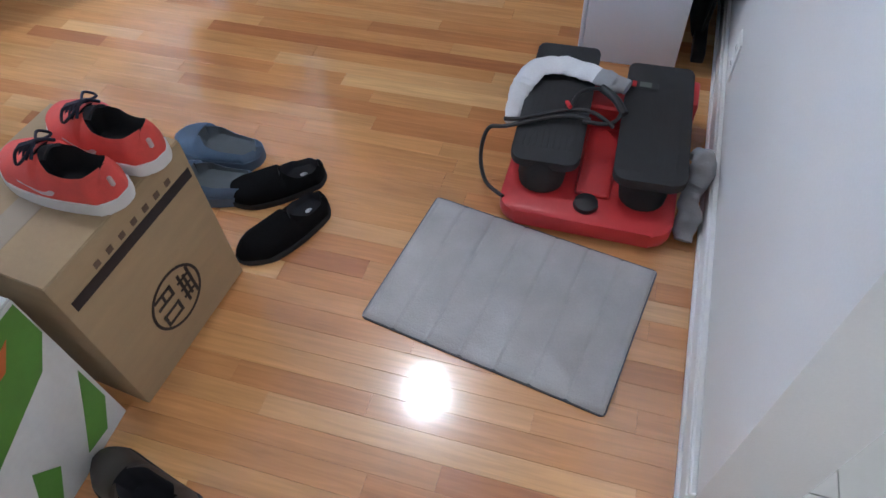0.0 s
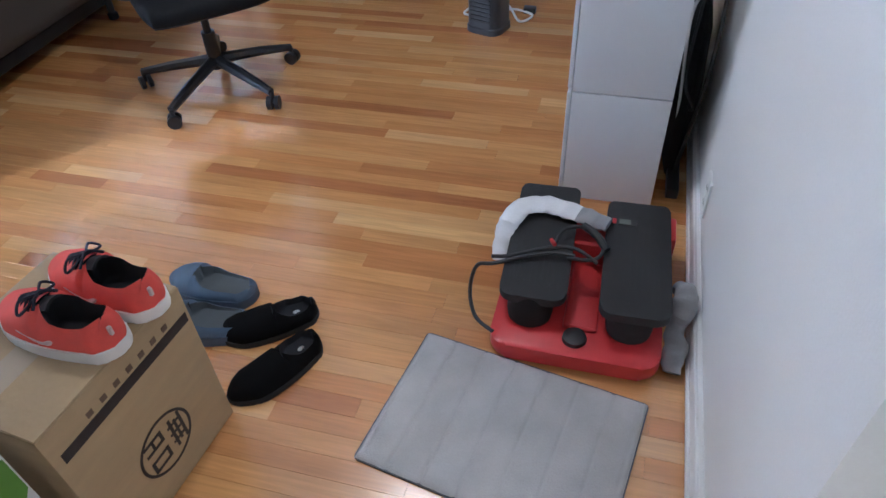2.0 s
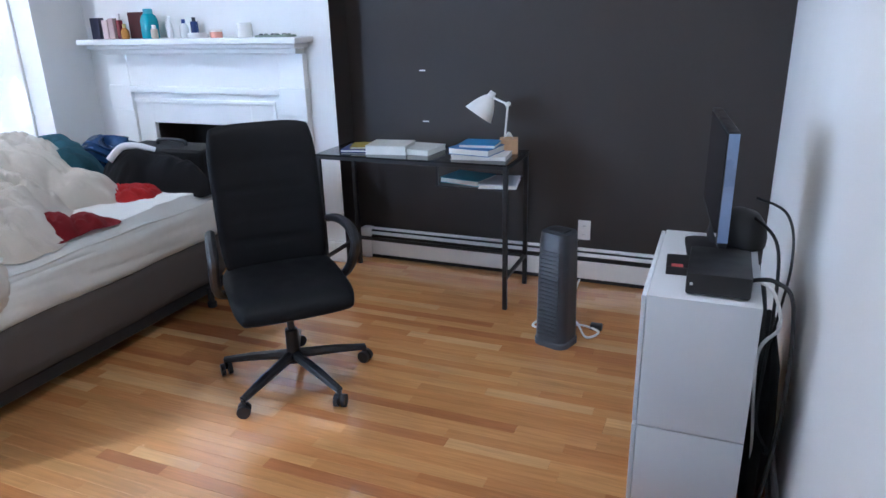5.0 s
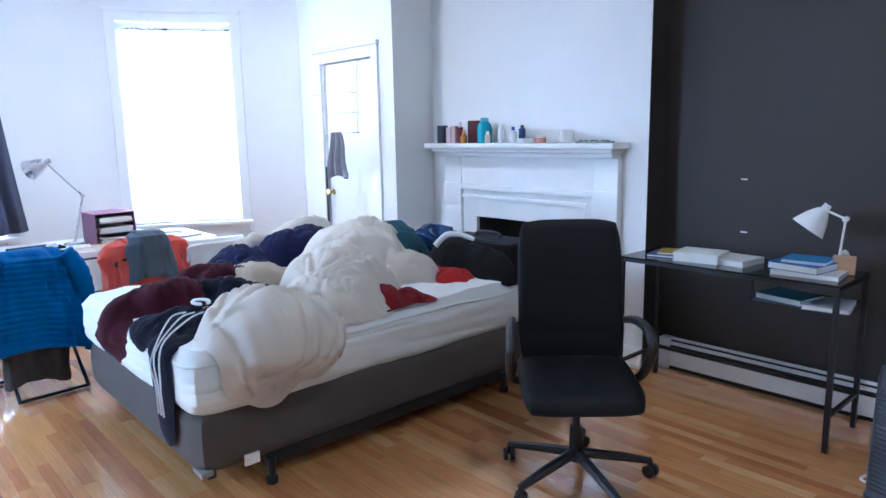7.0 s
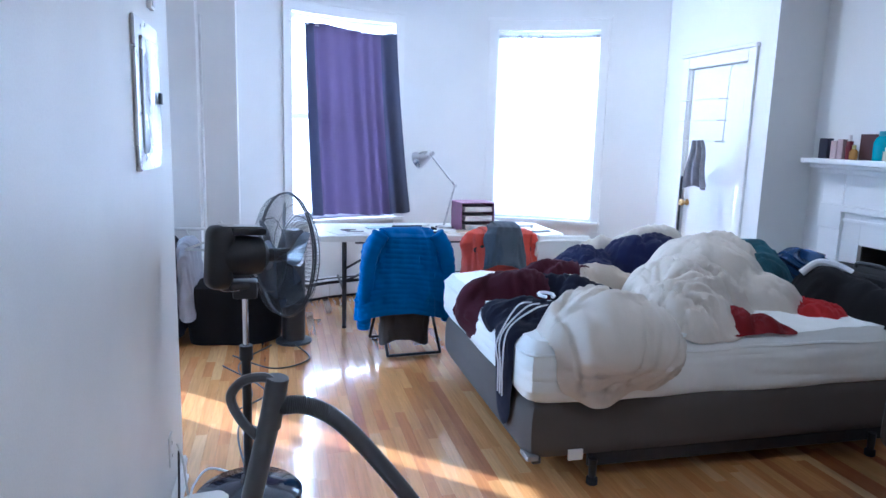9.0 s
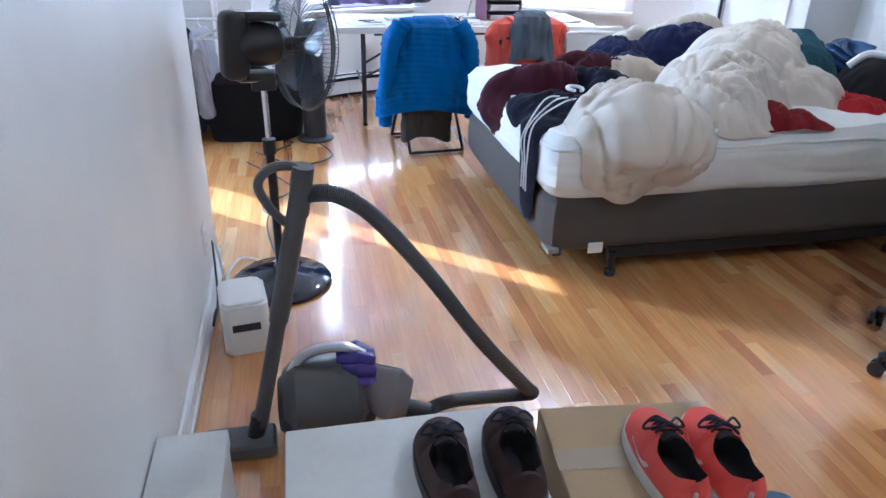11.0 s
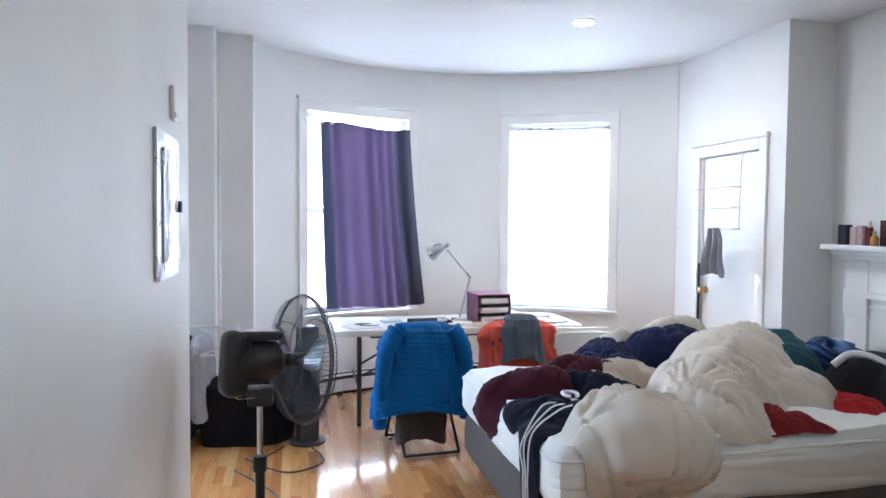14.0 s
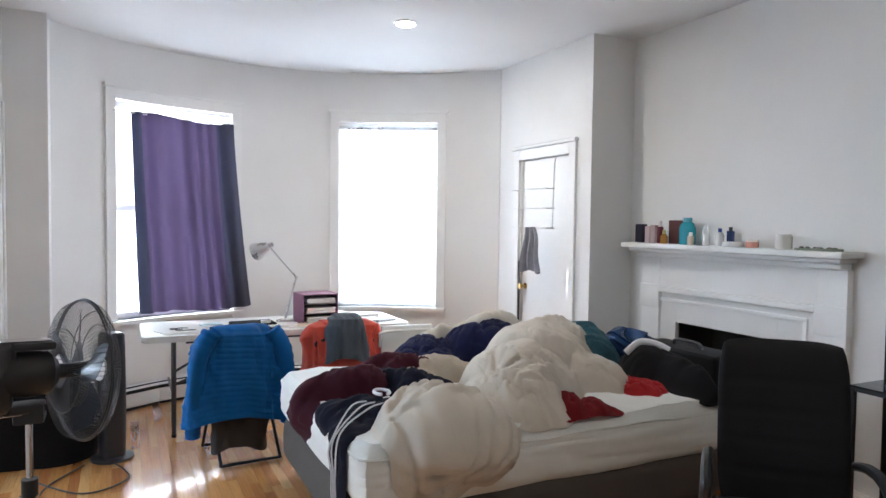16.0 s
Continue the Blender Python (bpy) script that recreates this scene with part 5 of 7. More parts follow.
for x in (-0.065, 0.07):
    part("foot", box(bm_new(), x - 0.01, x + 0.01, -0.1, 0.12, 0.0, 0.004), RUBBER, rt)
mo = thing("monitor", -0.27, 2.98, 0.81, 6, "thin dark computer monitor turned edge on", "monitor")
part("panel", box(bm_new(), -0.018, 0.012, -0.24, 0.26, 0.10, 0.42, 0.005, 2), BLACKP, mo)
part("screen", box(bm_new(), -0.0195, -0.018, -0.23, 0.25, 0.11, 0.41), material("dark_glass", (0.01, 0.012, 0.018), 0.1), mo)
part("bezel_edge", box(bm_new(), -0.017, 0.011, -0.243, -0.24, 0.105, 0.415), material("blue_grey_edge", (0.25, 0.33, 0.5), 0.3), mo)
part("stand_neck", box(bm_new(), 0.012, 0.04, -0.02, 0.05, 0.01, 0.2, 0.004, 1), BLACKP, mo)
part("stand_base", prism(bm_new(), rounded(0.16, 0.22, 0.03), 0, 0.012, 0.003), BLACKP, mo)
ph = thing("card_reader", -0.36, 2.78, 0.81, 3, "black phone-sized gadget with a red label", "gadget")
part("shell", box(bm_new(), -0.035, 0.035, -0.06, 0.06, 0, 0.025, 0.004, 2), BLACKP, ph)
part("label", box(bm_new(), -0.02, 0.012, -0.055, -0.03, 0.025, 0.0258), material("red_label", (0.55, 0.1, 0.1), 0.5), ph)
cap = thing("baseball_cap", -0.2, 3.08, 0.81, 100, "black cap with a curved peak on the cabinet", "cap")
part("crown", lathe(bm_new(), [(0.09, 0), (0.092, 0.03), (0.085, 0.07), (0.06, 0.105), (0.02, 0.12), (0.001, 0.122)], 24), BLACKP, cap)
part("peak", sheet(bm_new(), lambda u, v: Vector((0.075 + 0.075 * u * math.cos((v - 0.5) * 2.0), 0.085 * math.sin((v - 0.5) * 2.4), 0.012 - 0.03 * (v - 0.5) ** 2)), 6, 14, 0.004), BLACKP, cap)
cbl = thing("power_cables", 0, 0, 0, 0, "black and white cables hanging behind the cabinet", "cable")
for pts, r, m in (([(-0.17, 2.66, 0.84), (-0.11, 2.62, 0.86), (-0.06, 2.6, 0.8), (-0.045, 2.62, 0.5), (-0.06, 2.66, 0.2), (-0.07, 2.72, 0.02)], 0.006, BLACKP),
                  ([(-0.17, 2.7, 0.83), (-0.11, 2.66, 0.82), (-0.08, 2.65, 0.72), (-0.12, 2.7, 0.6), (-0.1, 2.72, 0.3), (-0.08, 2.76, 0.02)], 0.005, WHITEP),
                  ([(-0.16, 2.9, 0.95), (-0.1, 2.8, 0.9), (-0.09, 2.75, 0.7), (-0.1, 2.7, 0.4), (-0.06, 2.68, 0.3), (-0.09, 2.74, 0.25), (-0.1, 2.8, 0.02)], 0.005, BLACKP),
                  ([(-0.16, 2.95, 1.0), (-0.08, 2.85, 0.98), (-0.06, 2.78, 0.85), (-0.08, 2.85, 0.5), (-0.06, 2.9, 0.02)], 0.004, BLACKP)):
    part("cable", tube(bm_new(), smooth_line(pts, 8), r, 8), m, cbl)
part("power_strip", box(bm_new(), -0.09, -0.05, 2.6, 2.85, 0.0, 0.04, 0.006, 2), BLACKP, cbl)
bag = thing("shoulder_bag", -0.075, 2.95, 0, 0, "black bag slumped between cabinet and wall", "bag")
b = loft([[(0.045 * s * math.cos(a) * (1 + 0.15 * math.sin(3 * a + z * 9)), 0.26 * s * math.sin(a), z) for a in np.linspace(0, 2 * math.pi, 24, endpoint=False)] for z, s in ((0, 0.9), (0.1, 1.0), (0.3, 1.0), (0.5, 0.85), (0.6, 0.4))])
part("pouch", b, cloth("black_nylon", (0.012, 0.012, 0.014), rough=0.6), bag)
part("strap", tube(bm_new(), smooth_line([(-0.02, -0.15, 0.5), (-0.03, -0.1, 0.66), (-0.03, 0.1, 0.68), (-0.02, 0.15, 0.5)], 6), 0.009, 8), BLACKP, bag)

# ---- office chair ----
LEATHER = material("black_leatherette", (0.008, 0.008, 0.0095), 0.55, spec=0.15, vary=0.15, scale=14, bump=0.2, bscale=220)
oc = thing("office_chair", -1.955, 3.005, 0, 46, "black high-back office chair on a five-star caster base", "office chair")
for k in range(5):
    a = radians(-95 + 72 * k - 46)
    c, s = math.cos(a), math.sin(a)
    arm = part("base_arm", tube(bm_new(), [(0.02 * c, 0.02 * s, 0.125), (0.2 * c, 0.2 * s, 0.1), (0.335 * c, 0.335 * s, 0.075)], [0.024, 0.021, 0.016], 8), BLACKP, oc)
    wb2 = bm_new()
    for off in (-0.016, 0.016):
        p = Vector((0.335 * c, 0.335 * s, 0.028))
        side = Vector((-s * 0.6 + c * 0.8, c * 0.6 + s * 0.8, 0))
        tube(wb2, [p + side * (off - 0.009), p + side * (off + 0.009)], 0.028, 16)
    tube(wb2, [(0.335 * c, 0.335 * s, 0.03), (0.335 * c, 0.335 * s, 0.078)], 0.009, 8)
    part("caster", wb2, BLACKP, arm)
part("gas_lift", tube(bm_new(), [(0, 0, 0.09), (0, 0, 0.25), (0, 0, 0.251), (0, 0, 0.40)], [0.03, 0.028, 0.016, 0.016], 16), BLACKM, oc)
part("mechanism", box(bm_new(), -0.1, 0.1, -0.09, 0.09, 0.385, 0.43, 0.01, 2), BLACKM, oc)


def cushion(w, d, t, seams, n=40):
    """A padded slab in the x-y plane with cross seams."""
    bm = bm_new()

    def face(sign):
        def fn(u, v):
            x, y = (u - 0.5) * 2, (v - 0.5) * 2
            e = max(0.0, 1 - max(abs(x), abs(y)) ** 6) ** 0.5
            px = x * w * (1 - 0.10 * max(0, abs(y)) ** 5)
            py = y * d * (1 - 0.06 * abs(x) ** 4)
            z = sign * t * (0.25 + 0.75 * e)
            if sign > 0:
                for q in seams:
                    z -= 0.0035 * math.exp(-((y - q) / 0.022) ** 2)
            return Vector((px, py, z))
        return fn

    for sg in (1, -1):
        sheet(bm, face(sg), n, n)
    bm.verts.ensure_lookup_table()
    m = (n + 1) * (n + 1)
    rim = [i * (n + 1) for i in range(n)] + [n * (n + 1) + j for j in range(n)] + [i * (n + 1) + n for i in range(n, 0, -1)] + [j for j in range(n, 0, -1)]
    for a, b2 in zip(rim, rim[1:] + rim[:1]):
        bm.faces.new((bm.verts[a], bm.verts[b2], bm.verts[b2 + m], bm.verts[a + m]))
    return bm


b = cushion(0.25, 0.245, 0.04, ())
for v in b.verts:
    v.co.z -= 0.035 * max(0, -v.co.y / 0.25) ** 3
b.transform(pose(0, -0.02, 0.465, 3, 0, 0))
part("seat", b, LEATHER, oc, "padded black leatherette seat")
b = cushion(0.235, 0.335, 0.035, (-0.55, -0.2, 0.15, 0.5))
for v in b.verts:
    v.co.z += 0.06 * (v.co.x / 0.235) ** 2 * 0.5
b.transform(pose(0, 0.255, 0.79, 80, 0, 0))
part("backrest", b, LEATHER, oc, "tall stitched black backrest")
part("back_bracket", box(bm_new(), -0.04, 0.04, 0.1, 0.27, 0.40, 0.425, 0.006, 1), BLACKM, oc)
for sx in (-1, 1):
    pts = [(sx * 0.2, 0.06, 0.43), (sx * 0.275, 0.03, 0.46), (sx * 0.29, -0.06, 0.56), (sx * 0.29, -0.11, 0.65), (sx * 0.285, -0.03, 0.695), (sx * 0.275, 0.12, 0.69), (sx * 0.26, 0.24, 0.66)]
    line = smooth_line(pts, 7)
    part("armrest", tube(bm_new(), line, [0.017 + 0.006 * math.sin(math.pi * i / (len(line) - 1)) for i in range(len(line))], 10), BLACKP, oc, "curved black plastic armrest")

# ---- black desk by the dark wall ----
dk = thing("writing_desk", -1.845, 4.235, 0, 0, "narrow black metal desk with a dark glass top", "desk")
DXL, DXR, DYF, DYB, DZ = -0.56, 0.56, -0.2, 0.2, 0.80
for x in (DXL, DXR):
    for y in (DYF, DYB):
        part("leg", box(bm_new(), x - 0.012, x + 0.012, y - 0.012, y + 0.012, 0.0, DZ, 0.002, 1), BLACKM, dk)
    part("end_rail", box(bm_new(), x - 0.01, x + 0.01, DYF + 0.012, DYB - 0.012, 0.17, 0.19, 0.002, 1), BLACKM, dk)
    part("top_end_rail", box(bm_new(), x - 0.01, x + 0.01, DYF + 0.012, DYB - 0.012, DZ - 0.02, DZ, 0.002, 1), BLACKM, dk)
for y in (DYF, DYB):
    part("top_rail", box(bm_new(), DXL + 0.012, DXR - 0.012, y - 0.01, y + 0.01, DZ - 0.02, DZ, 0.002, 1), BLACKM, dk)
part("stretcher", box(bm_new(), DXL + 0.012, DXR - 0.012, DYB - 0.01, DYB + 0.01, 0.17, 0.19, 0.002, 1), BLACKM, dk)
part("desktop", box(bm_new(), DXL - 0.012, DXR + 0.012, DYF - 0.012, DYB + 0.012, DZ + 0.0005, DZ + 0.009, 0.002, 1), material("smoked_glass", (0.015, 0.015, 0.017), 0.12, vary=0.05), dk)
part("under_shelf", box(bm_new(), 0.16, DXR - 0.013, DYF + 0.02, DYB - 0.02, 0.66, 0.67, 0.002, 1), BLACKM, dk)
for y in (DYF + 0.03, DYB - 0.03):
    part("shelf_hanger", box(bm_new(), 0.16, 0.172, y - 0.006, y + 0.006, 0.67, DZ - 0.02), BLACKM, dk)


def book(name, x, y, z, rz, w, d, h, colour, label, category="book", pages=True):
    t = thing(name, x, y, z, rz, label, category)
    m = material("cover_%d_%d_%d" % tuple(round(c * 100) for c in colour), colour, 0.45, vary=0.1)
    e = min(0.003, h * 0.2)
    part("back_cover", box(bm_new(), -w / 2, w / 2, -d / 2, d / 2, 0, e), m, t)
    part("page_block", box(bm_new(), -w / 2 + 0.003, w / 2 - 0.003, -d / 2 + 0.003, d / 2 - 0.002, e, h - e), PAPER, t)
    part("front_cover", box(bm_new(), -w / 2, w / 2, -d / 2, d / 2, h - e, h), m, t)
    return t


TZ = 0.8095
book("paper_stack", -2.02, 4.2, TZ, 8, 0.24, 0.2, 0.05, (0.75, 0.74, 0.7), "untidy stack of white papers on the desk", "papers")
book("paper_stack", -1.86, 4.25, TZ, -5, 0.22, 0.22, 0.03, (0.7, 0.7, 0.68), "stack of white paper sheets on the desk", "papers")
book("notebook", -2.24, 4.22, TZ, 12, 0.16, 0.2, 0.014, (0.05, 0.06, 0.2), "thin dark blue notebook on the desk")
book("notebook", -2.22, 4.23, TZ + 0.0145, 20, 0.12, 0.16, 0.012, (0.4, 0.3, 0.05), "small yellow notebook on the desk")
book("magazine", -1.47, 4.22, TZ, 6, 0.3, 0.25, 0.022, (0.72, 0.72, 0.7), "white binder lying on the desk")
book("textbook", -1.5, 4.2, TZ + 0.0225, -8, 0.24, 0.2, 0.035, (0.02, 0.12, 0.36), "blue hardcover textbook on the desk")
book("textbook", -1.48, 4.21, TZ + 0.058, 4, 0.2, 0.17, 0.02, (0.03, 0.2, 0.45), "bright blue textbook on top of the stack")
book("workbook", -1.55, 4.2, 0.67, -12, 0.24, 0.2, 0.03, (0.05, 0.25, 0.35), "teal workbook on the under-desk shelf")
book("workbook", -1.36, 4.18, 0.67, 10, 0.2, 0.24, 0.02, (0.6, 0.6, 0.65), "pale workbook on the under-desk shelf")
TISS = thing("tissue_box", -1.36, 4.34, TZ, 15, "small peach tissue box on the desk", "tissue box")
part("carton", box(bm_new(), -0.05, 0.05, -0.05, 0.05, 0, 0.08, 0.003, 1), material("peach_card", (0.6, 0.38, 0.22), 0.6), TISS)
part("tissue", sheet(bm_new(), lambda u, v: Vector(((u - 0.5) * 0.05, (v - 0.5) * 0.03 + 0.01 * math.sin(u * 9), 0.08 + 0.04 * math.sin(math.pi * u) * (0.6 + 0.4 * math.sin(5 * v)))), 8, 8), PAPER, TISS)


def task_lamp(name, x, y, z, rz, base, elbow, head, aim, metal, label, hr=0.075, hl=0.13, double=False):
    """A jointed desk lamp: weighted base, arms, spun shade."""
    t = thing(name, x, y, z, rz, label, "desk lamp")
    part("lamp_base", lathe(bm_new(), [(0.07, 0), (0.075, 0.006), (0.07, 0.018), (0.02, 0.024)], 24), metal, t)
    base, elbow, head, aim = Vector(base), Vector(elbow), Vector(head), Vector(aim).normalized()
    side = Vector((0, 0.009, 0)) if double else Vector((0, 0, 0))
    for sd in ((-1, 1) if double else (0,)):
        part("lower_arm", tube(bm_new(), [base + side * sd, elbow + side * sd], 0.006, 8), metal, t)
        part("upper_arm", tube(bm_new(), [elbow + side * sd, head + side * sd], 0.006, 8), metal, t)
    part("joint", tube(bm_new(), [elbow - Vector((0, 0.016, 0)), elbow + Vector((0, 0.016, 0))], 0.013, 12), metal, t)
    sh = bm_new()
    prof = [(0.018, -0.03), (0.02, 0.0), (0.034, 0.012), (hr * 0.7, hl * 0.45), (hr, hl)]
    inner = [(r - 0.002, q) for r, q in prof[::-1]]
    rings = []
    n = 28
    for r, q in prof + inner:
        rings.append([sh.verts.new((r * math.cos(2 * math.pi * k / n), r * math.sin(2 * math.pi * k / n), q)) for k in range(n)])
    for a, b3 in zip(rings, rings[1:]):
        for k in range(n):
            sh.faces.new((a[k], a[(k + 1) % n], b3[(k + 1) % n], b3[k]))
    rot = aim.to_track_quat("Z", "Y").to_matrix().to_4x4()
    sh.transform(Matrix.Translation(head) @ rot)
    part("shade", sh, metal, t, "spun metal lamp shade")
    bulb = lathe(bm_new(), [(0.012, 0.0), (0.014, 0.03), (0.03, 0.06), (0.028, 0.085), (0.001, 0.1)], 16)
    bulb.transform(Matrix.Translation(head) @ rot)
    part("bulb", bulb, WHITEP, t)
    return t


task_lamp("desk_lamp", -1.4, 4.38, TZ, 0, (0, 0, 0.02), (0.02, 0.0, 0.26), (-0.08, 0, 0.30), (-0.5, -0.25, -0.8), WHITEP, "white desk lamp with a bell shade, switched off", 0.085, 0.12)
for z, x in ((1.226, -1.994), (0.92, -1.98)):
    nl = thing("wall_nail", x, 4.625, z, 0, "small white wall hook on the dark wall", "hook")
    part("plate", box(bm_new(), -0.02, 0.02, -0.004, 0, -0.004, 0.004, 0.001, 1), WHITEP, nl)

# tower heater
pu = thing("tower_heater", -0.935, 3.755, 0, -18, "dark grey ceramic tower heater on the floor", "heater")
GREYP = material("graphite_plastic", (0.034, 0.036, 0.042), 0.4, vary=0.12, scale=10)
rings = [[(x * s, y * s, z) for x, y in rounded(0.175, 0.165, 0.05)] for z, s in ((0.0, 1.04), (0.025, 1.04), (0.03, 0.98), (0.3, 0.93), (0.54, 0.87), (0.575, 0.82))]
part("shell", loft(rings), GREYP, pu)
for k in range(22):
    z = 0.06 + 0.02 * k
    s = 0.985 - 0.11 * z / 0.55
    part("grille_slat", box(bm_new(), -0.055 * s, 0.055 * s, -0.0855 * s - 0.002, -0.0825 * s, z, z + 0.009), BLACKP, pu)
part("side_panel", loft([[(-0.088 * q + a, b * q, z) for a, b in ((0.0, -0.045), (0.0, 0.045), (-0.004, 0.04), (-0.004, -0.04))] for z, q in ((0.04, 0.975), (0.3, 0.935), (0.53, 0.885))]), material("mid_grey_plastic", (0.16, 0.165, 0.19), 0.45, vary=0.1), pu, "lighter grey side panel")
part("control_panel", box(bm_new(), -0.045, 0.045, -0.03, 0.04, 0.57, 0.58, 0.004, 1), BLACKP, pu)
hc = thing("heater_cord", 0, 0, 0, 0, "pale power cord coiled behind the tower heater", "cable")
part("cord", tube(bm_new(), smooth_line([(-0.93, 3.85, 0.02), (-0.86, 3.95, 0.012), (-0.75, 3.9, 0.012), (-0.8, 3.82, 0.012), (-0.9, 4.0, 0.012), (-1.05, 3.95, 0.012), (-1.08, 3.86, 0.012), (-1.0, 3.9, 0.012), (-0.97, 4.3, 0.012), (-0.975, 4.55, 0.02)], 8), 0.006, 8), WHITEP, hc)
part("plug", box(bm_new(), -0.80, -0.74, 3.93, 3.97, 0.0, 0.03, 0.006, 2), BLACKP, hc)

# ---- folding table in the bay ----
TBL = material("white_hdpe", (0.74, 0.74, 0.72), 0.5, vary=0.04, scale=30, bump=0.2, bscale=400)
GRYM = material("grey_steel_tube", (0.06, 0.062, 0.07), 0.35, metal=0.4, vary=0.1)
tb = thing("folding_table", -5.795, 1.955, 0, 0, "white plastic folding table with grey steel legs", "table")
part("tabletop", prism(bm_new(), rounded(0.75, 2.02, 0.06), 0.70, 0.745, 0.01), TBL, tb)
for y in (-0.8, 0.8):
    for x in ((0.30,) if y < 0 else (-0.29, 0.30)):
        lg = part("leg", tube(bm_new(), [(x, y, 0.015), (x, y, 0.12), (x, y, 0.69)], [0.014, 0.018, 0.018], 10), GRYM, tb)
        part("foot_cap", lathe(bm_new(), [(0.017, 0), (0.018, 0.02)], 10, (x, y)), RUBBER, lg)
    part("crossbar", tube(bm_new(), [(-0.29, y, 0.3), (0.30, y, 0.3)], 0.011, 8), GRYM, tb)
    part("brace", tube(bm_new(), smooth_line([(0.0, y, 0.3), (0.0, y * 0.7, 0.42), (0.0, y * 0.4, 0.68)], 4), 0.010, 8), GRYM, tb)
    part("brace", tube(bm_new(), smooth_line([(0.29, y, 0.47), (0.29, y * 0.75, 0.58), (0.29, y * 0.45, 0.69)], 4), 0.009, 8), GRYM, tb)
part("apron", box(bm_new(), 0.325, 0.34, -0.72, 0.72, 0.68, 0.702), GRYM, tb)
TT = 0.745
task_lamp("task_lamp", -5.85, 2.03, TT, 90, (0, 0, 0.02), (0.09, 0, 0.36), (-0.13, 0, 0.62), (-0.6, 0.55, -0.35), ALU, "silver spring-arm task lamp on the folding table", 0.075, 0.14, True)
lt = thing("letter_tray", -5.73, 2.25, TT, 4, "purple letter tray stuffed with papers", "letter tray")
PURP = material("mauve_plastic", (0.30, 0.13, 0.22), 0.45, vary=0.1)
for k in range(3):
    z = 0.01 + 0.075 * k
    part("tray_shelf", box(bm_new(), -0.13, 0.13, -0.14, 0.14, z, z + 0.005), material("dark_tray", (0.05, 0.03, 0.04), 0.5), lt)
    for j in range(4):
        q = random.uniform(-3, 3)
        b = box(bm_new(), -0.11, 0.135, -0.115, 0.115, 0, 0.004 + 0.006 * random.random())
        b.transform(pose(random.uniform(0, 0.02), 0, z + 0.006 + 0.011 * j, 0, 0, q))
        part("paper", b, PAPER, lt)
part("tray_side", box(bm_new(), -0.13, 0.13, -0.145, -0.14, 0, 0.235), PURP, lt)
part("tray_side", box(bm_new(), -0.13, 0.13, 0.14, 0.145, 0, 0.235), PURP, lt)
part("tray_top", box(bm_new(), -0.135, 0.14, -0.15, 0.15, 0.235, 0.241, 0.002, 1), PURP, lt)
part("tray_back", box(bm_new(), -0.135, -0.13, -0.145, 0.145, 0, 0.235), PURP, lt)
lp = thing("laptop", -5.68, 1.74, TT, 4, "closed black laptop on the folding table", "laptop")
MATTE = material("matte_black", (0.012, 0.012, 0.014), 0.85, vary=0.15, spec=0.15)
part("base", box(bm_new(), -0.11, 0.11, -0.16, 0.16, 0.004, 0.02, 0.004, 2), MATTE, lp)
part("lid", box(bm_new(), -0.11, 0.11, -0.16, 0.16, 0.021, 0.034, 0.004, 2), MATTE, lp)
for x in (-0.09, 0.09):
    part("foot", box(bm_new(), x - 0.01, x + 0.01, -0.14, 0.14, 0.0, 0.004), RUBBER, lp)
for k, (x, y, rz, w, d, h, c, lab) in enumerate((
        (-5.52, 1.62, 15, 0.10, 0.18, 0.004, (0.16, 0.30, 0.42), "blue leaflet lying on the folding table"), (-5.50, 1.42, -25, 0.13, 0.2, 0.004, (0.72, 0.72, 0.70), "creased white sheet on the folding table"),
        (-5.55, 2.10, 30, 0.12, 0.16, 0.018, (0.60, 0.48, 0.34), "manila envelope pile on the folding table"), (-5.50, 2.06, -10, 0.09, 0.15, 0.012, (0.72, 0.70, 0.66), "small cream notepad on the folding table"),
        (-5.92, 2.45, 8, 0.16, 0.22, 0.05, (0.62, 0.62, 0.6), "stack of pale notebooks on the folding table"), (-5.62, 2.78, 22, 0.15, 0.2, 0.014, (0.08, 0.09, 0.11), "dark folder lying on the folding table"),
        (-5.98, 2.62, -14, 0.12, 0.18, 0.03, (0.3, 0.2, 0.12), "brown paperback on the folding table"))):
    book("notepad", x, y, TT, rz, w, d, h, c, lab, "papers")
book("paper_stack", -5.62, 1.2, TT, 20, 0.21, 0.28, 0.006, (0.76, 0.75, 0.73), "loose white papers on the folding table", "papers")
book("paper_stack", -5.6, 1.95, TT, -12, 0.18, 0.24, 0.02, (0.74, 0.74, 0.72), "stack of envelopes on the folding table", "papers")
book("notebook", -5.85, 1.45, TT, 10, 0.1, 0.16, 0.01, (0.35, 0.5, 0.6), "pale blue notebook on the folding table")
book("notebook", -5.65, 2.62, TT, -8, 0.2, 0.26, 0.02, (0.55, 0.5, 0.42), "beige folder on the folding table")
book("book_stack", -5.85, 2.7, TT, 15, 0.16, 0.22, 0.035, (0.7, 0.7, 0.68), "pale book on the folding table")
for k, (x, y, c, lab) in enumerate([(-5.55, 2.42, (0.08, 0.1, 0.16), "dark small jar on the folding table"), (-5.6, 2.5, (0.5, 0.42, 0.35), "small beige cup on the folding table"), (-5.62, 1.83, (0.7, 0.7, 0.68), "small white cup on the folding table")]):
    t = thing("cup", x, y, TT, 0, lab, "cup")
    part("wall", lathe(bm_new(), [(0.03, 0), (0.036, 0.004), (0.038, 0.05), (0.034, 0.05), (0.03, 0.01)], 18), material("cup_%d" % k, c, 0.35), t)
gl = thing("sunglasses", -5.6, 1.18, TT + 0.006, 30, "dark sunglasses lying on papers", "sunglasses")
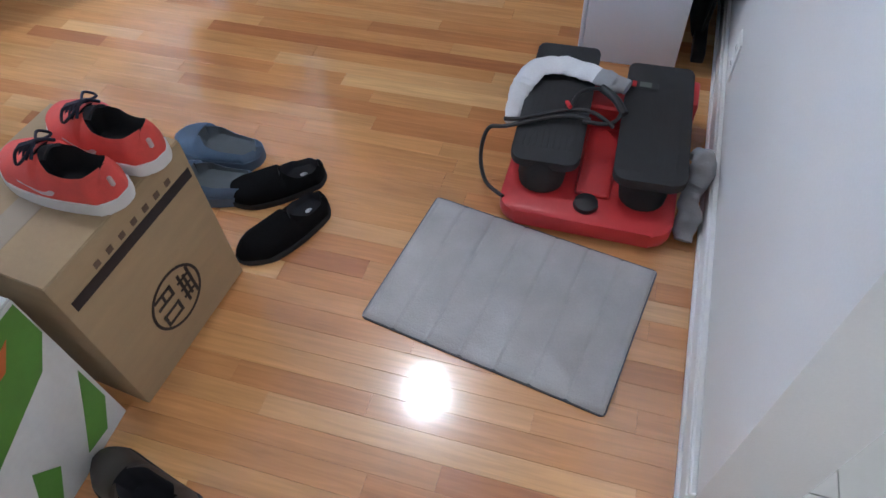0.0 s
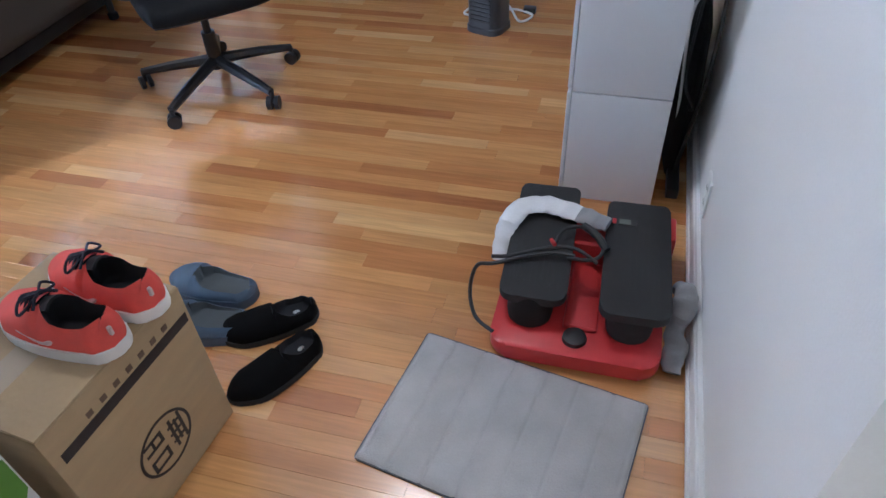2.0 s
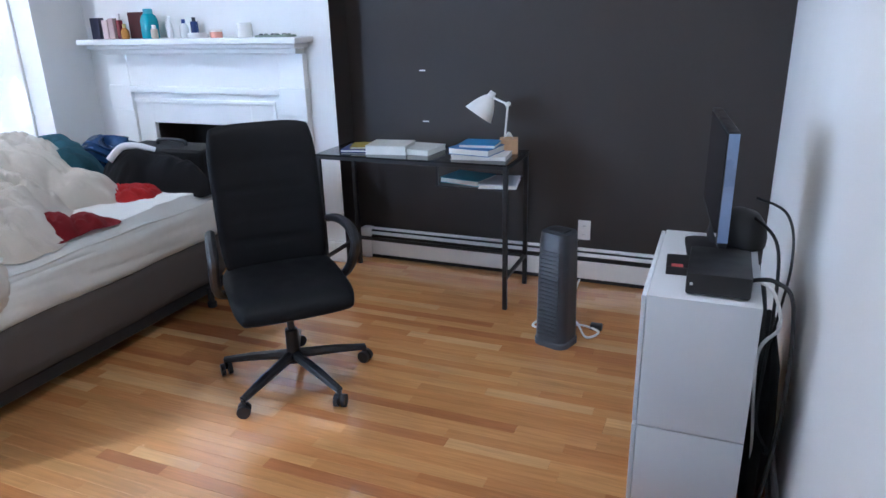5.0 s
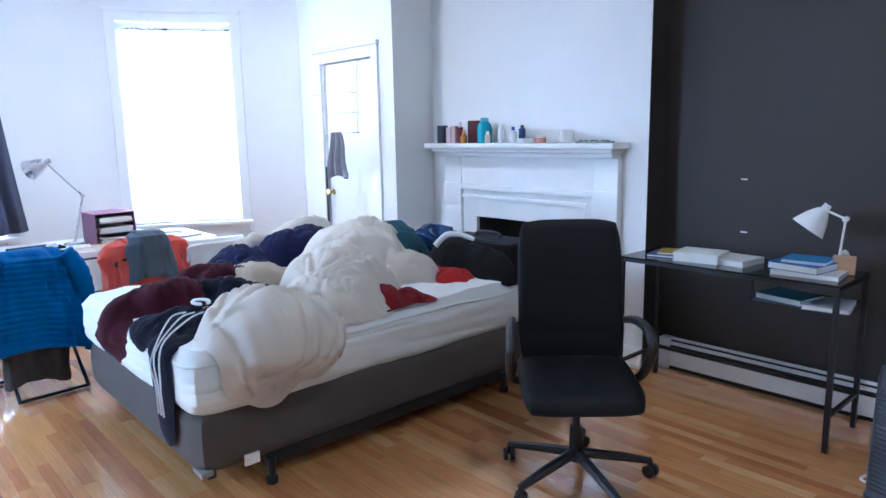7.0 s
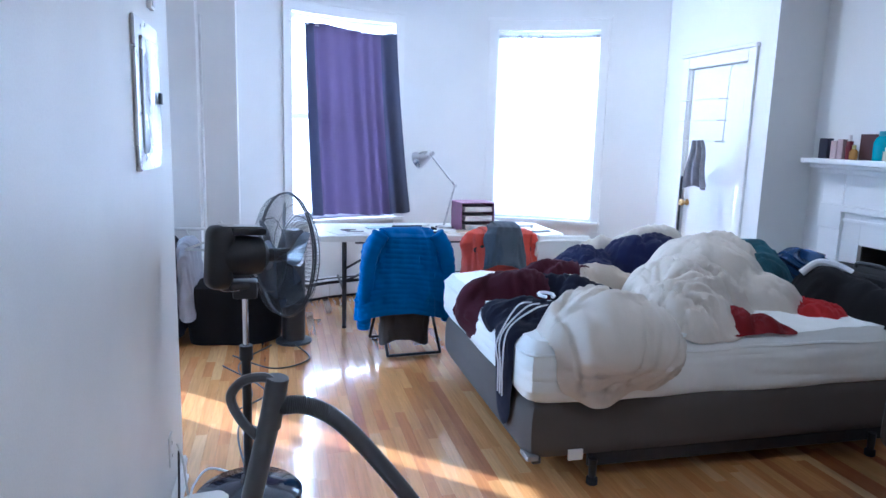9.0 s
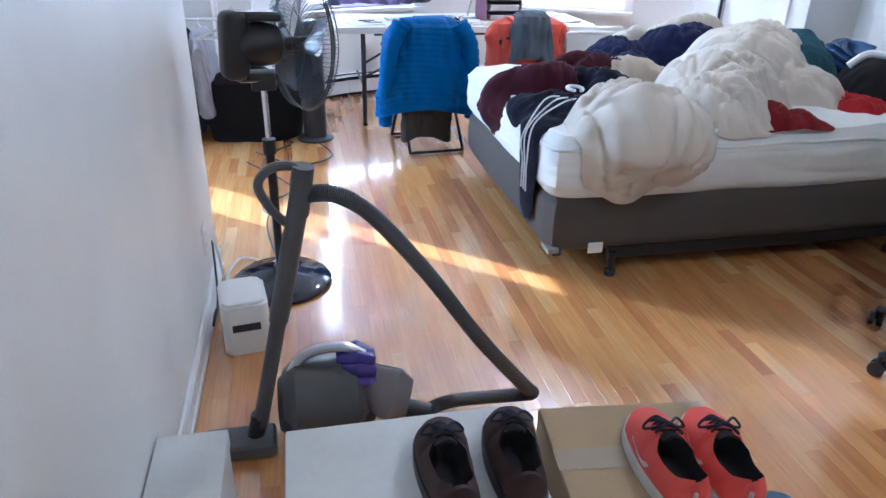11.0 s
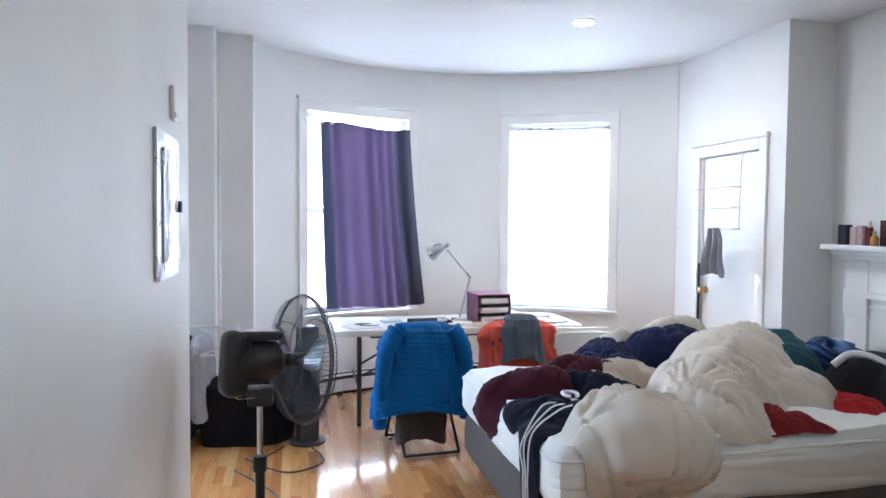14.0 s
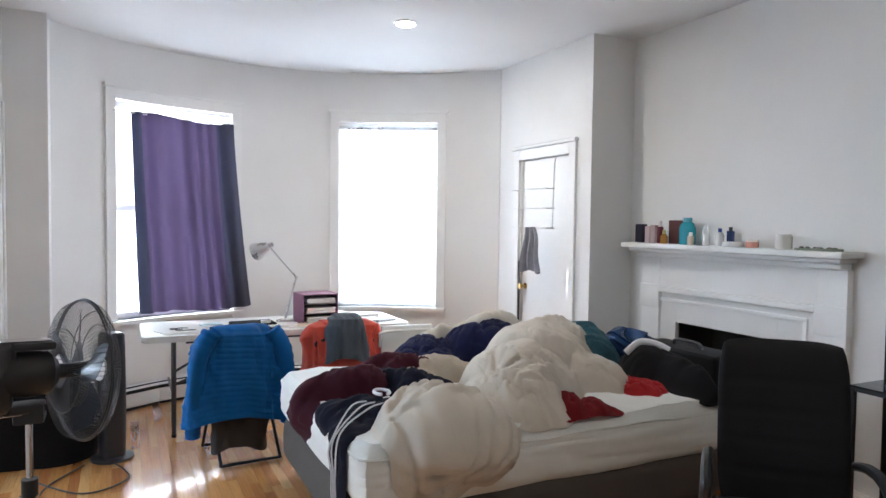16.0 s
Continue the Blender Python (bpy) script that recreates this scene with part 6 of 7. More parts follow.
for sx in (-0.035, 0.035):
    part("lens", prism(bm_new(), [(sx + 0.031 * math.cos(a), 0.024 * math.sin(a)) for a in np.linspace(0, 2 * math.pi, 18, endpoint=False)], 0.012, 0.016), BLACKP, gl)
    part("temple_arm", tube(bm_new(), [(sx * 1.9, 0, 0.014), (sx * 1.8, 0.1, 0.006), (sx * 1.5, 0.13, 0.004)], 0.003, 6), BLACKP, gl)
part("bridge", tube(bm_new(), [(-0.01, 0, 0.016), (0, 0, 0.02), (0.01, 0, 0.016)], 0.003, 6), BLACKP, gl)


def folding_chair(x, y, rz, frame_mat, seat_mat, label, seat_h=0.44, back_h=0.82):
    """A folding metal chair; its back is toward local +y."""
    t = thing("folding_chair", x, y, 0, rz, label, "chair", "chairs at the folding table")
    for sx in (-0.21, 0.21):
        part("front_leg", tube(bm_new(), [(sx, -0.24, 0.012), (sx, 0.10, 0.48), (sx * 0.98, 0.2, back_h)], 0.011, 10), frame_mat, t)
        part("rear_leg", tube(bm_new(), [(sx * 0.9, 0.24, 0.012), (sx * 0.9, -0.14, seat_h)], 0.011, 10), frame_mat, t)
    part("floor_bar", tube(bm_new(), [(-0.21, -0.235, 0.014), (0.21, -0.235, 0.014)], 0.010, 8), frame_mat, t)
    part("floor_bar", tube(bm_new(), [(-0.19, 0.235, 0.014), (0.19, 0.235, 0.014)], 0.010, 8), frame_mat, t)
    part("top_bar", tube(bm_new(), smooth_line([(-0.206, 0.2, back_h), (-0.17, 0.205, back_h + 0.04), (0.17, 0.205, back_h + 0.04), (0.206, 0.2, back_h)], 5), 0.011, 8), frame_mat, t)
    part("seat", prism(bm_new(), [(a, c - 0.02) for a, c in rounded(0.40, 0.38, 0.05)], seat_h, seat_h + 0.03, 0.008), seat_mat, t)
    part("back_panel", box(bm_new(), -0.195, 0.195, 0.17, 0.195, 0.62, 0.82, 0.008, 2), seat_mat, t)
    return t


folding_chair(-4.97, 1.55, -85, BLACKM, material("brown_vinyl", (0.035, 0.03, 0.028), 0.6), "dark metal folding chair under a blue puffer jacket")
folding_chair(-5.1, 2.25, -92, BLACKM, material("brown_vinyl", (0.035, 0.03, 0.028), 0.6), "dark metal folding chair under a red jacket", back_h=0.70)
folding_chair(-5.05, 2.72, -95, WHITEP, WHITEP, "white plastic folding chair tucked at the table", back_h=0.74)


def hung(name, x, y, rz, w, dep, top, bottom, mat, label, category, baffle=0.0, nb=18, flare=0.25, wr=0.02, lean=0.03, sag=0.0):
    """A garment hung over a chair back: a flattened sleeve of cloth, quilted if baffled; local +y faces away from the table."""
    t = thing(name, x, y, 0, rz, label, category)
    bm = bm_new()

    def fn(u, v):
        a = 2 * math.pi * v
        z = top + (bottom - top) * u
        head = min(1.0, (u / 0.10) ** 0.5) if u < 0.1 else 1.0
        ww = w * (0.75 + 0.25 * min(1, u / 0.25)) * (1 + flare * u)
        dd = dep * head * (1 + 0.5 * u)
        c, s = math.cos(a), math.sin(a)
        x1 = ww * (abs(c) ** 0.7) * (1 if c > 0 else -1) * (0.6 + 0.4 * head)
        y1 = dd * (abs(s) ** 0.8) * (1 if s > 0 else -1)
        b1 = baffle * (abs(math.sin(math.pi * (u * nb + 0.25 * math.sin(x1 * 7)))) ** 0.6 - 0.5)
        k = wrinkle(x1 * 2 + 3, z, y1, 0.22, wr, 1.5, 0.6) + b1
        zz = z + 0.03 * math.sin(c * 3 + 1) * u - sag * (1 - head) * abs(c)
        return Vector((x1 + c * k, y1 + s * k + lean * u, zz))

    sheet(bm, fn, 110, 90, 0, True)
    bm.verts.ensure_lookup_table()
    bm.faces.new(bm.verts[0:90])
    part("body", bm, mat, t, "", 70)
    return t


BLUE = material("royal_blue_nylon", (0.002, 0.095, 0.30), 0.68, spec=0.2, vary=0.10, scale=10, bump=0.2, bscale=60)
bj = hung("puffer_jacket", -4.79, 1.50, -85, 0.26, 0.065, 0.90, 0.30, BLUE, "bright blue quilted puffer jacket over a chair back", "jacket", baffle=0.006, nb=17, flare=0.28, wr=0.035)
b = bm_new()
pts = smooth_line([(-0.2, 0.05, 0.86), (-0.27, 0.07, 0.74), (-0.3, 0.06, 0.55), (-0.31, 0.05, 0.36), (-0.31, 0.04, 0.24)], 14)
tube(b, pts, [0.056 + 0.006 * abs(math.sin(i * 0.75)) - 0.016 * i / len(pts) for i in range(len(pts))], 18)
part("sleeve", b, BLUE, bj)
b = bm_new()
pts = smooth_line([(0.18, 0.06, 0.87), (0.26, 0.08, 0.72), (0.28, 0.06, 0.5), (0.29, 0.05, 0.3), (0.29, 0.04, 0.22)], 14)
tube(b, pts, [0.056 + 0.006 * abs(math.sin(i * 0.75)) - 0.016 * i / len(pts) for i in range(len(pts))], 18)
part("sleeve", b, BLUE, bj)
hung("brown_coat", -4.83, 1.50, -85, 0.16, 0.05, 0.5, 0.10, cloth("taupe_wool", (0.06, 0.052, 0.048)), "dark brown coat hanging below the blue jacket", "coat", flare=0.0, wr=0.03)
hung("red_jacket", -4.97, 2.25, -92, 0.27, 0.07, 0.875, 0.45, material("orange_red_nylon", (0.50, 0.045, 0.02), 0.5, vary=0.12, scale=8), "orange-red jacket over a chair back", "jacket", wr=0.035, flare=0.15)
hung("grey_sweater", -4.93, 2.25, -92, 0.11, 0.09, 0.92, 0.60, cloth("slate_grey_knit", (0.075, 0.09, 0.11)), "slate grey sweater thrown over the red jacket", "sweater", wr=0.03, flare=0.4)

# curtain in the first window
CURT = clear("purple_curtain", (0.17, 0.142, 0.215), 0.0, 0.9)
# Darker, greyer copy for both edges: uneven backlight put into the colour.
CURL = clear("slate_curtain_shade", (0.11, 0.115, 0.16), 0.0, 0.9)
cu = thing("curtain", 0, 0, 0, 0, "purple and grey gathered curtain hanging in the window", "curtain")


def curt_fn(u, v):
    a0 = -30.8 + 1.7 * v
    a1 = -9.0 + 3.9 * v ** 1.3
    a = radians(a0 + (a1 - a0) * u)
    r = RAD - 0.06 + 0.03 * math.sin(u * 44 + 1.5 * math.sin(u * 9)) * (0.5 + 0.5 * v) + 0.012 * math.sin(u * 17 + v * 2)
    return Vector((BAY[0] - r * math.cos(a), BAY[1] + r * math.sin(a), 2.44 - 1.665 * v + 0.012 * math.sin(u * 7) - 0.02 * u * (1 - v)))


part("cloth", sheet(bm_new(), lambda u, v: curt_fn(0.09 + u * (0.74 - 0.04 * v), v), 140, 30, 0.004), CURT, cu, "", 80)
part("shaded_side", sheet(bm_new(), lambda u, v: curt_fn(0.83 - 0.04 * v + u * (0.17 + 0.04 * v), v), 34, 30, 0.004), CURL, cu, "right side of the curtain, coloured slate grey as in shade", 80)
part("shaded_edge", sheet(bm_new(), lambda u, v: curt_fn(u * 0.09, v), 18, 30, 0.004), CURL, cu, "left edge of the curtain, coloured slate grey as in shade", 80)
part("rod", tube(bm_new(), [(BAY[0] - (RAD - 0.045) * math.cos(radians(a)), BAY[1] + (RAD - 0.045) * math.sin(radians(a)), 2.43) for a in np.linspace(A0 - 1, A1 + 1, 10)], 0.006, 8), WHITEP, cu)

# ---- pedestal fan ----
pf = thing("pedestal_fan", -3.05, 0.53, 0, 0, "black pedestal fan with a round wire cage", "fan")
NAVYG = material("glossy_dark_blue", (0.012, 0.016, 0.03), 0.12, vary=0.1, coat=0.6)
part("fan_base", lathe(bm_new(), [(0.001, 0.0), (0.215, 0.0), (0.22, 0.012), (0.2, 0.03), (0.1, 0.05), (0.035, 0.065), (0.03, 0.09)], 40), NAVYG, pf, "glossy dark round fan base")
part("pole_sleeve", tube(bm_new(), [(0, 0, 0.08), (0, 0, 0.62)], 0.019, 14), BLACKP, pf)
part("pole_collar", tube(bm_new(), [(0, 0, 0.60), (0, 0, 0.66)], 0.027, 14), BLACKP, pf)
part("pole", tube(bm_new(), [(0, 0, 0.64), (0, 0, 0.90)], 0.012, 12), CHROME, pf)
part("control_box", box(bm_new(), -0.045, 0.045, -0.045, 0.05, 0.86, 0.93, 0.012, 2), BLACKP, pf)
hd = Matrix.Translation((0, 0.0, 1.03)) @ Matrix.Rotation(radians(25), 4, "Z") @ Matrix.Rotation(radians(-4), 4, "X")
b = lathe(bm_new(), [(0.001, -0.11), (0.05, -0.105), (0.075, -0.07), (0.082, 0.0), (0.075, 0.06), (0.05, 0.085)], 24)
b.transform(hd @ pose(0, 0, 0, -90, 0, 0))
part("motor_housing", b, BLACKP, pf)
b = box(bm_new(), -0.055, 0.055, -0.15, -0.05, -0.13, 0.12, 0.045, 4)
box(b, -0.05, 0.05, -0.07, 0.07, 0.085, 0.115, 0.012, 2)
box(b, -0.05, 0.05, -0.07, 0.05, -0.13, -0.10, 0.012, 2)
b.transform(hd)
part("rear_cover", b, BLACKP, pf)
for z0, z1, y0, y1 in ((0.116, 0.121, -0.10, 0.06), (-0.137, -0.131, -0.09, 0.04)):
    b = box(bm_new(), -0.034, 0.034, y0, y1, z0, z1, 0.002, 1)
    b.transform(hd)
    part("trim_strip", b, CHROME, pf, "thin silver trim strip")
FANW = material("grey_wire", (0.07, 0.073, 0.08), 0.4, metal=0.4)
CR, CD = 0.255, 0.17
for k in range(96):
    a = 2 * math.pi * k / 96
    c, s = math.cos(a), math.sin(a)
    pts = [(0.05 * c, CD + 0.07, 0.05 * s), (0.16 * c, CD + 0.065, 0.16 * s), (0.24 * c, CD + 0.04, 0.24 * s), (CR * c, CD, CR * s), (0.24 * c, CD - 0.035, 0.24 * s), (0.15 * c, CD - 0.06, 0.15 * s), (0.06 * c, CD - 0.07, 0.06 * s)]
    b = tube(bm_new(), pts, 0.001, 4)
    b.transform(hd)
    part("cage_wire", b, FANW, pf)
for r, y in ((CR, CD), (CR + 0.002, CD + 0.008), (0.16, CD + 0.066), (0.15, CD - 0.06), (0.21, CD + 0.052)):
    b = tube(bm_new(), [(r * math.cos(a), y, r * math.sin(a)) for a in np.linspace(0, 2 * math.pi, 48, endpoint=False)], 0.0035 if r > 0.25 else 0.0018, 6, True)
    b.transform(hd)
    part("cage_ring", b, FANW, pf)
b = lathe(bm_new(), [(0.05, 0.068), (0.052, 0.072), (0.04, 0.08), (0.001, 0.082)], 20)
b.transform(hd @ pose(0, CD, 0, -90, 0, 0))
part("badge", b, ALU, pf)
BLADE = clear("smoke_blade", (0.10, 0.125, 0.18), 0.35, 0.3, False)
for k in range(5):
    a = 2 * math.pi * k / 5 + 0.3

    def blade(u, v, a=a):
        r = 0.03 + 0.19 * u
        w = (0.35 + 0.55 * math.sin(math.pi * (0.15 + 0.75 * u))) * (v - 0.5)
        return Vector((r * math.cos(a + w), CD - 0.01 + 0.05 * (v - 0.5), r * math.sin(a + w)))

    b = sheet(bm_new(), blade, 8, 8, 0.002)
    b.transform(hd)
    part("blade", b, BLADE, pf, "smoky translucent fan blade")
b = tube(bm_new(), [(0, 0.08, 0), (0, CD + 0.03, 0)], 0.028, 16)
b.transform(hd)
part("hub", b, BLACKP, pf)

# ---- vacuum cleaner ----
vc = thing("vacuum_cleaner", -2.05, 0.68, 0, 0, "grey and purple canister vacuum with a long hose", "vacuum cleaner")
VGR = material("gunmetal_plastic", (0.085, 0.085, 0.09), 0.35, vary=0.12, scale=10)
VPU = material("violet_plastic", (0.06, 0.03, 0.26), 0.25, vary=0.1, coat=0.3)
VCL = clear("clear_grey_bin", (0.2, 0.2, 0.22), 0.25, 0.1, False)
b = bm_new()
tube(b, [(0.0, -0.13, 0.13), (0.0, -0.09, 0.13), (0.0, 0.09, 0.13), (0.0, 0.13, 0.13)], [0.09, 0.128, 0.128, 0.09], 28)
part("ball_body", b, VGR, vc)
for sy in (-1, 1):
    b = tube(bm_new(), [(0, sy * 0.10, 0.115), (0, sy * 0.145, 0.115)], [0.115, 0.08], 26)
    part("wheel", b, GREYP, vc)
b = tube(bm_new(), [(0.0, 0.10, 0.16), (0.05, 0.21, 0.14), (0.06, 0.25, 0.13)], [0.075, 0.085, 0.06], 22)
part("dust_bin", b, VCL, vc)
for k in range(11):
    a = 2 * math.pi * k / 11
    b = tube(bm_new(), [(-0.02 + 0.045 * math.cos(a), 0.04, 0.215 + 0.045 * math.sin(a)), (-0.01 + 0.066 * math.cos(a), 0.10, 0.21 + 0.066 * math.sin(a)), (0.0 + 0.055 * math.cos(a), 0.15, 0.205 + 0.055 * math.sin(a))], [0.014, 0.026, 0.018], 10)
    part("cyclone", b, VPU, vc, "violet cyclone cone")
b = tube(bm_new(), [(-0.02, 0.05, 0.22), (0.0, 0.15, 0.215)], 0.05, 18)
part("cyclone_core", b, VPU, vc)
part("carry_handle", tube(bm_new(), smooth_line([(0.0, -0.12, 0.19), (-0.01, -0.06, 0.28), (-0.01, 0.05, 0.30), (0.0, 0.12, 0.27)], 7), 0.016, 10), ALU, vc)
part("hose_cuff", tube(bm_new(), [(0.07, 0.24, 0.10), (0.08, 0.31, 0.08)], 0.03, 14), BLACKP, vc)
part("floor_head", box(bm_new(), 0.0, 0.11, -0.37, -0.16, 0.0, 0.055, 0.018, 3), VGR, vc)
part("head_neck", tube(bm_new(), [(0.05, -0.22, 0.05), (0.06, -0.2, 0.13)], 0.026, 12), BLACKP, vc)
wand0, wand1 = Vector((0.06, -0.2, 0.1)), Vector((0.17, -0.03, 0.88))
part("wand", tube(bm_new(), [wand0, wand0.lerp(wand1, 0.5), wand0.lerp(wand1, 0.501), wand1], [0.022, 0.022, 0.027, 0.026], 14), VGR, vc)
hl = [(0.175, -0.022, 0.925), (0.17, -0.05, 0.945), (0.16, -0.10, 0.935), (0.145, -0.13, 0.89), (0.15, -0.105, 0.83), (0.155, -0.06, 0.78)]
part("grip_handle", tube(bm_new(), smooth_line(hl, 7), 0.012, 10), VGR, vc)
part("grip_block", tube(bm_new(), [(0.165, -0.04, 0.82), (0.175, -0.02, 0.945)], 0.027, 14), VGR, vc)
hose = smooth_line([(0.17, -0.02, 0.87), (0.165, 0.05, 0.865), (0.15, 0.14, 0.80), (0.14, 0.29, 0.61), (0.12, 0.45, 0.37), (0.07, 0.62, 0.14), (0.035, 0.67, 0.075)], 10)
hose += smooth_line([(0.02, 0.665, 0.055), (0.0, 0.58, 0.045), (0.0, 0.42, 0.05), (0.03, 0.34, 0.06), (0.08, 0.31, 0.08)], 10)
fine = []
for p, q in zip(hose, hose[1:]):
    for k in range(4):
        fine.append(p.lerp(q, k / 4))
part("hose", tube(bm_new(), fine, [0.0205 + 0.0025 * (k % 2) for k in range(len(fine))], 10), VGR, vc, "grey ribbed vacuum hose", 80)

hu = thing("white_bin_box", -2.62, 0.40, 0, 8, "small white plastic humidifier box by the wall", "box")
part("shell", prism(bm_new(), rounded(0.22, 0.17, 0.03), 0.0, 0.2, 0.012), WHITEP, hu)
part("vent", box(bm_new(), 0.109, 0.112, -0.05, 0.05, 0.1, 0.13), GREYP, hu)
part("lid", prism(bm_new(), rounded(0.2, 0.15, 0.03), 0.2, 0.212, 0.005), WHITEP, hu)
ec = thing("extension_cord", 0, 0, 0, 0, "cords lying along the wall by the fan", "cable")
for pts, m in (([(-3.2, 0.5, 0.01), (-3.3, 0.35, 0.01), (-3.15, 0.3, 0.02), (-3.05, 0.29, 0.015), (-3.0, 0.28, 0.2), (-3.0, 0.26, 0.28)], WHITEP), ([(-3.3, 0.5, 0.01), (-3.7, 0.45, 0.01), (-4.2, 0.5, 0.01), (-4.7, 0.4, 0.01), (-5.1, 0.6, 0.01)], BLACKP), ([(-4.9, 0.35, 0.01), (-4.6, 0.62, 0.01), (-4.75, 0.85, 0.01), (-5.05, 0.78, 0.01), (-5.2, 0.66, 0.02)], BLACKP), ([(-4.7, 0.3, 0.01), (-4.2, 0.58, 0.01), (-3.9, 0.42, 0.01), (-3.6, 0.6, 0.01), (-3.25, 0.55, 0.01)], BLACKP), ([(-2.9, 0.3, 0.01), (-2.75, 0.28, 0.06), (-2.7, 0.27, 0.02), (-2.9, 0.27, 0.03), (-3.0, 0.265, 0.25)], BLACKP)):
    part("cord", tube(bm_new(), smooth_line(pts, 8), 0.005, 6), m, ec)

tf = thing("tower_fan", -5.2, 0.76, 0, 20, "tall dark grey tower fan near the window", "fan")
part("foot_plate", lathe(bm_new(), [(0.001, 0), (0.13, 0), (0.13, 0.015), (0.06, 0.03)], 28), GREYP, tf)
part("column", loft([[(x * s, y * s, z) for x, y in rounded(0.17, 0.15, 0.05)] for z, s in ((0.02, 0.95), (0.3, 1.0), (0.75, 0.95), (0.82, 0.9))]), GREYP, tf)
part("top_panel", box(bm_new(), -0.06, 0.06, -0.055, 0.055, 0.815, 0.83, 0.008, 2), BLACKP, tf)

# ---- alcove with hung clothes ----
rk = thing("garment_rack", -5.4, -0.3, 0, 0, "white metal garment rack in the alcove", "clothes rack")
WMET = material("white_metal", (0.72, 0.72, 0.72), 0.35)
part("tall_post", tube(bm_new(), [(0, 0.45, 0.0), (0, 0.45, 2.3)], 0.009, 8), WMET, rk)
part("post", tube(bm_new(), [(0, -0.6, 0.0), (0, -0.6, 0.82)], 0.011, 10), WMET, rk)
part("hanging_rail", tube(bm_new(), [(0, -0.62, 0.81), (0, 0.46, 0.81)], 0.011, 10), WMET, rk)
for y in (-0.6, 0.45):
    part("post_foot", tube(bm_new(), [(-0.2, y, 0.012), (0.2, y, 0.012)], 0.011, 8), WMET, rk)
for k, (y, c, ln) in enumerate([(0.02, (0.33, 0.33, 0.36), 0.55), (-0.1, (0.02, 0.02, 0.03), 0.8), (-0.25, (0.012, 0.012, 0.015), 0.85), (-0.42, (0.3, 0.3, 0.32), 0.55)]):
    g = hung("hung_shirt", -5.4, y, 4 * k - 5, 0.2, 0.04, 0.75, max(0.06, 0.75 - ln), cloth("shirt_%d" % k, c), "dark shirt on a hanger in the alcove" if c[0] < 0.1 else "grey shirt on a hanger in the alcove", "shirt", wr=0.03, flare=0.1)
    part("hanger", tube(bm_new(), smooth_line([(-0.18, 0, 0.71), (0, 0, 0.78), (0.0, 0.0, 0.82), (0.02, 0, 0.83)], 4), 0.005, 6), WHITEP, g)
lb = thing("laundry_bag", -5.33, 0.34, 0, 0, "slumped black fabric laundry bag beside the wall", "bag")
b = bm_new()
sheet(b, lambda u, v: Vector((0.17 * (1 - 0.75 * max(0, u - 0.75) / 0.25) * math.cos(2 * math.pi * v) * (1 + 0.08 * math.sin(v * 31)) , 0.33 * (1 - 0.8 * max(0, u - 0.75) / 0.25) * math.sin(2 * math.pi * v) * (1 + 0.06 * math.sin(v * 23 + u * 4)), 0.52 * u + 0.03 * math.sin(6.3 * v + 2) * u)), 24, 60, 0, True)
part("sack", b, cloth("black_fabric", (0.012, 0.012, 0.014)), lb)
part("drawcord", tube(bm_new(), smooth_line([(0.03, 0.02, 0.52), (0.08, 0.1, 0.5), (0.14, 0.2, 0.38)], 5), 0.005, 6), BLACKP, lb)
wh = thing("wire_hanger", -3.10, 0.44, 1.04, 70, "white plastic hanger hooked on the fan", "hanger")
part("hook_bar", tube(bm_new(), smooth_line([(-0.02, 0, 0.10), (0.0, 0.0, 0.12), (0.015, 0, 0.09), (0.0, 0, 0.06)], 5), 0.003, 6), WHITEP, wh)
part("shoulder_bar", tube(bm_new(), [(0, 0, 0.06), (-0.15, 0.0, 0.0), (0.16, 0.02, 0.0), (0, 0, 0.06)], 0.006, 6), WHITEP, wh)
sc2 = thing("suitcase", -3.55, 4.08, 0, 2, "black suitcase standing before the fireplace", "suitcase")
part("shell", box(bm_new(), -0.3, 0.36, -0.13, 0.13, 0.04, 0.80, 0.04, 3), cloth("black_nylon", (0.012, 0.012, 0.014), rough=0.6), sc2)
for x in (-0.24, 0.3):
    for y in (-0.09, 0.09):
        part("wheel", tube(bm_new(), [(x, y - 0.012, 0.022), (x, y + 0.012, 0.022)], 0.022, 12), RUBBER, sc2)
part("carry_handle", tube(bm_new(), smooth_line([(-0.08, 0, 0.79), (-0.06, 0, 0.83), (0.12, 0, 0.83), (0.14, 0, 0.79)], 5), 0.012, 8), BLACKP, sc2)
bb = thing("blue_puffer_vest", -3.98, 3.98, 0.0, 0, "shiny dark blue puffer vest bundled on a stool", "vest")
part("stool_box", box(bm_new(), -0.18, 0.18, -0.15, 0.15, 0.0, 0.62, 0.01, 2), cloth("black_fabric", (0.012, 0.012, 0.014)), bb)
b = bm_new()
sheet(b, lambda u, v: Vector(((0.22 * math.sin(math.pi * u) ** 0.6) * math.cos(2 * math.pi * v) * (1 + 0.12 * math.sin(u * 40)), (0.16 * math.sin(math.pi * u) ** 0.6) * math.sin(2 * math.pi * v) * (1 + 0.1 * math.sin(u * 40)), 0.72 - 0.11 * math.cos(math.pi * u) + 0.03 * math.sin(6 * v * math.pi))), 40, 40, 0, True)
part("padded_body", b, material("metallic_navy_nylon", (0.02, 0.06, 0.16), 0.22, metal=0.4, vary=0.3, scale=12), bb)

# ---- strips of the floor, laid along x ----
PW = 0.0572


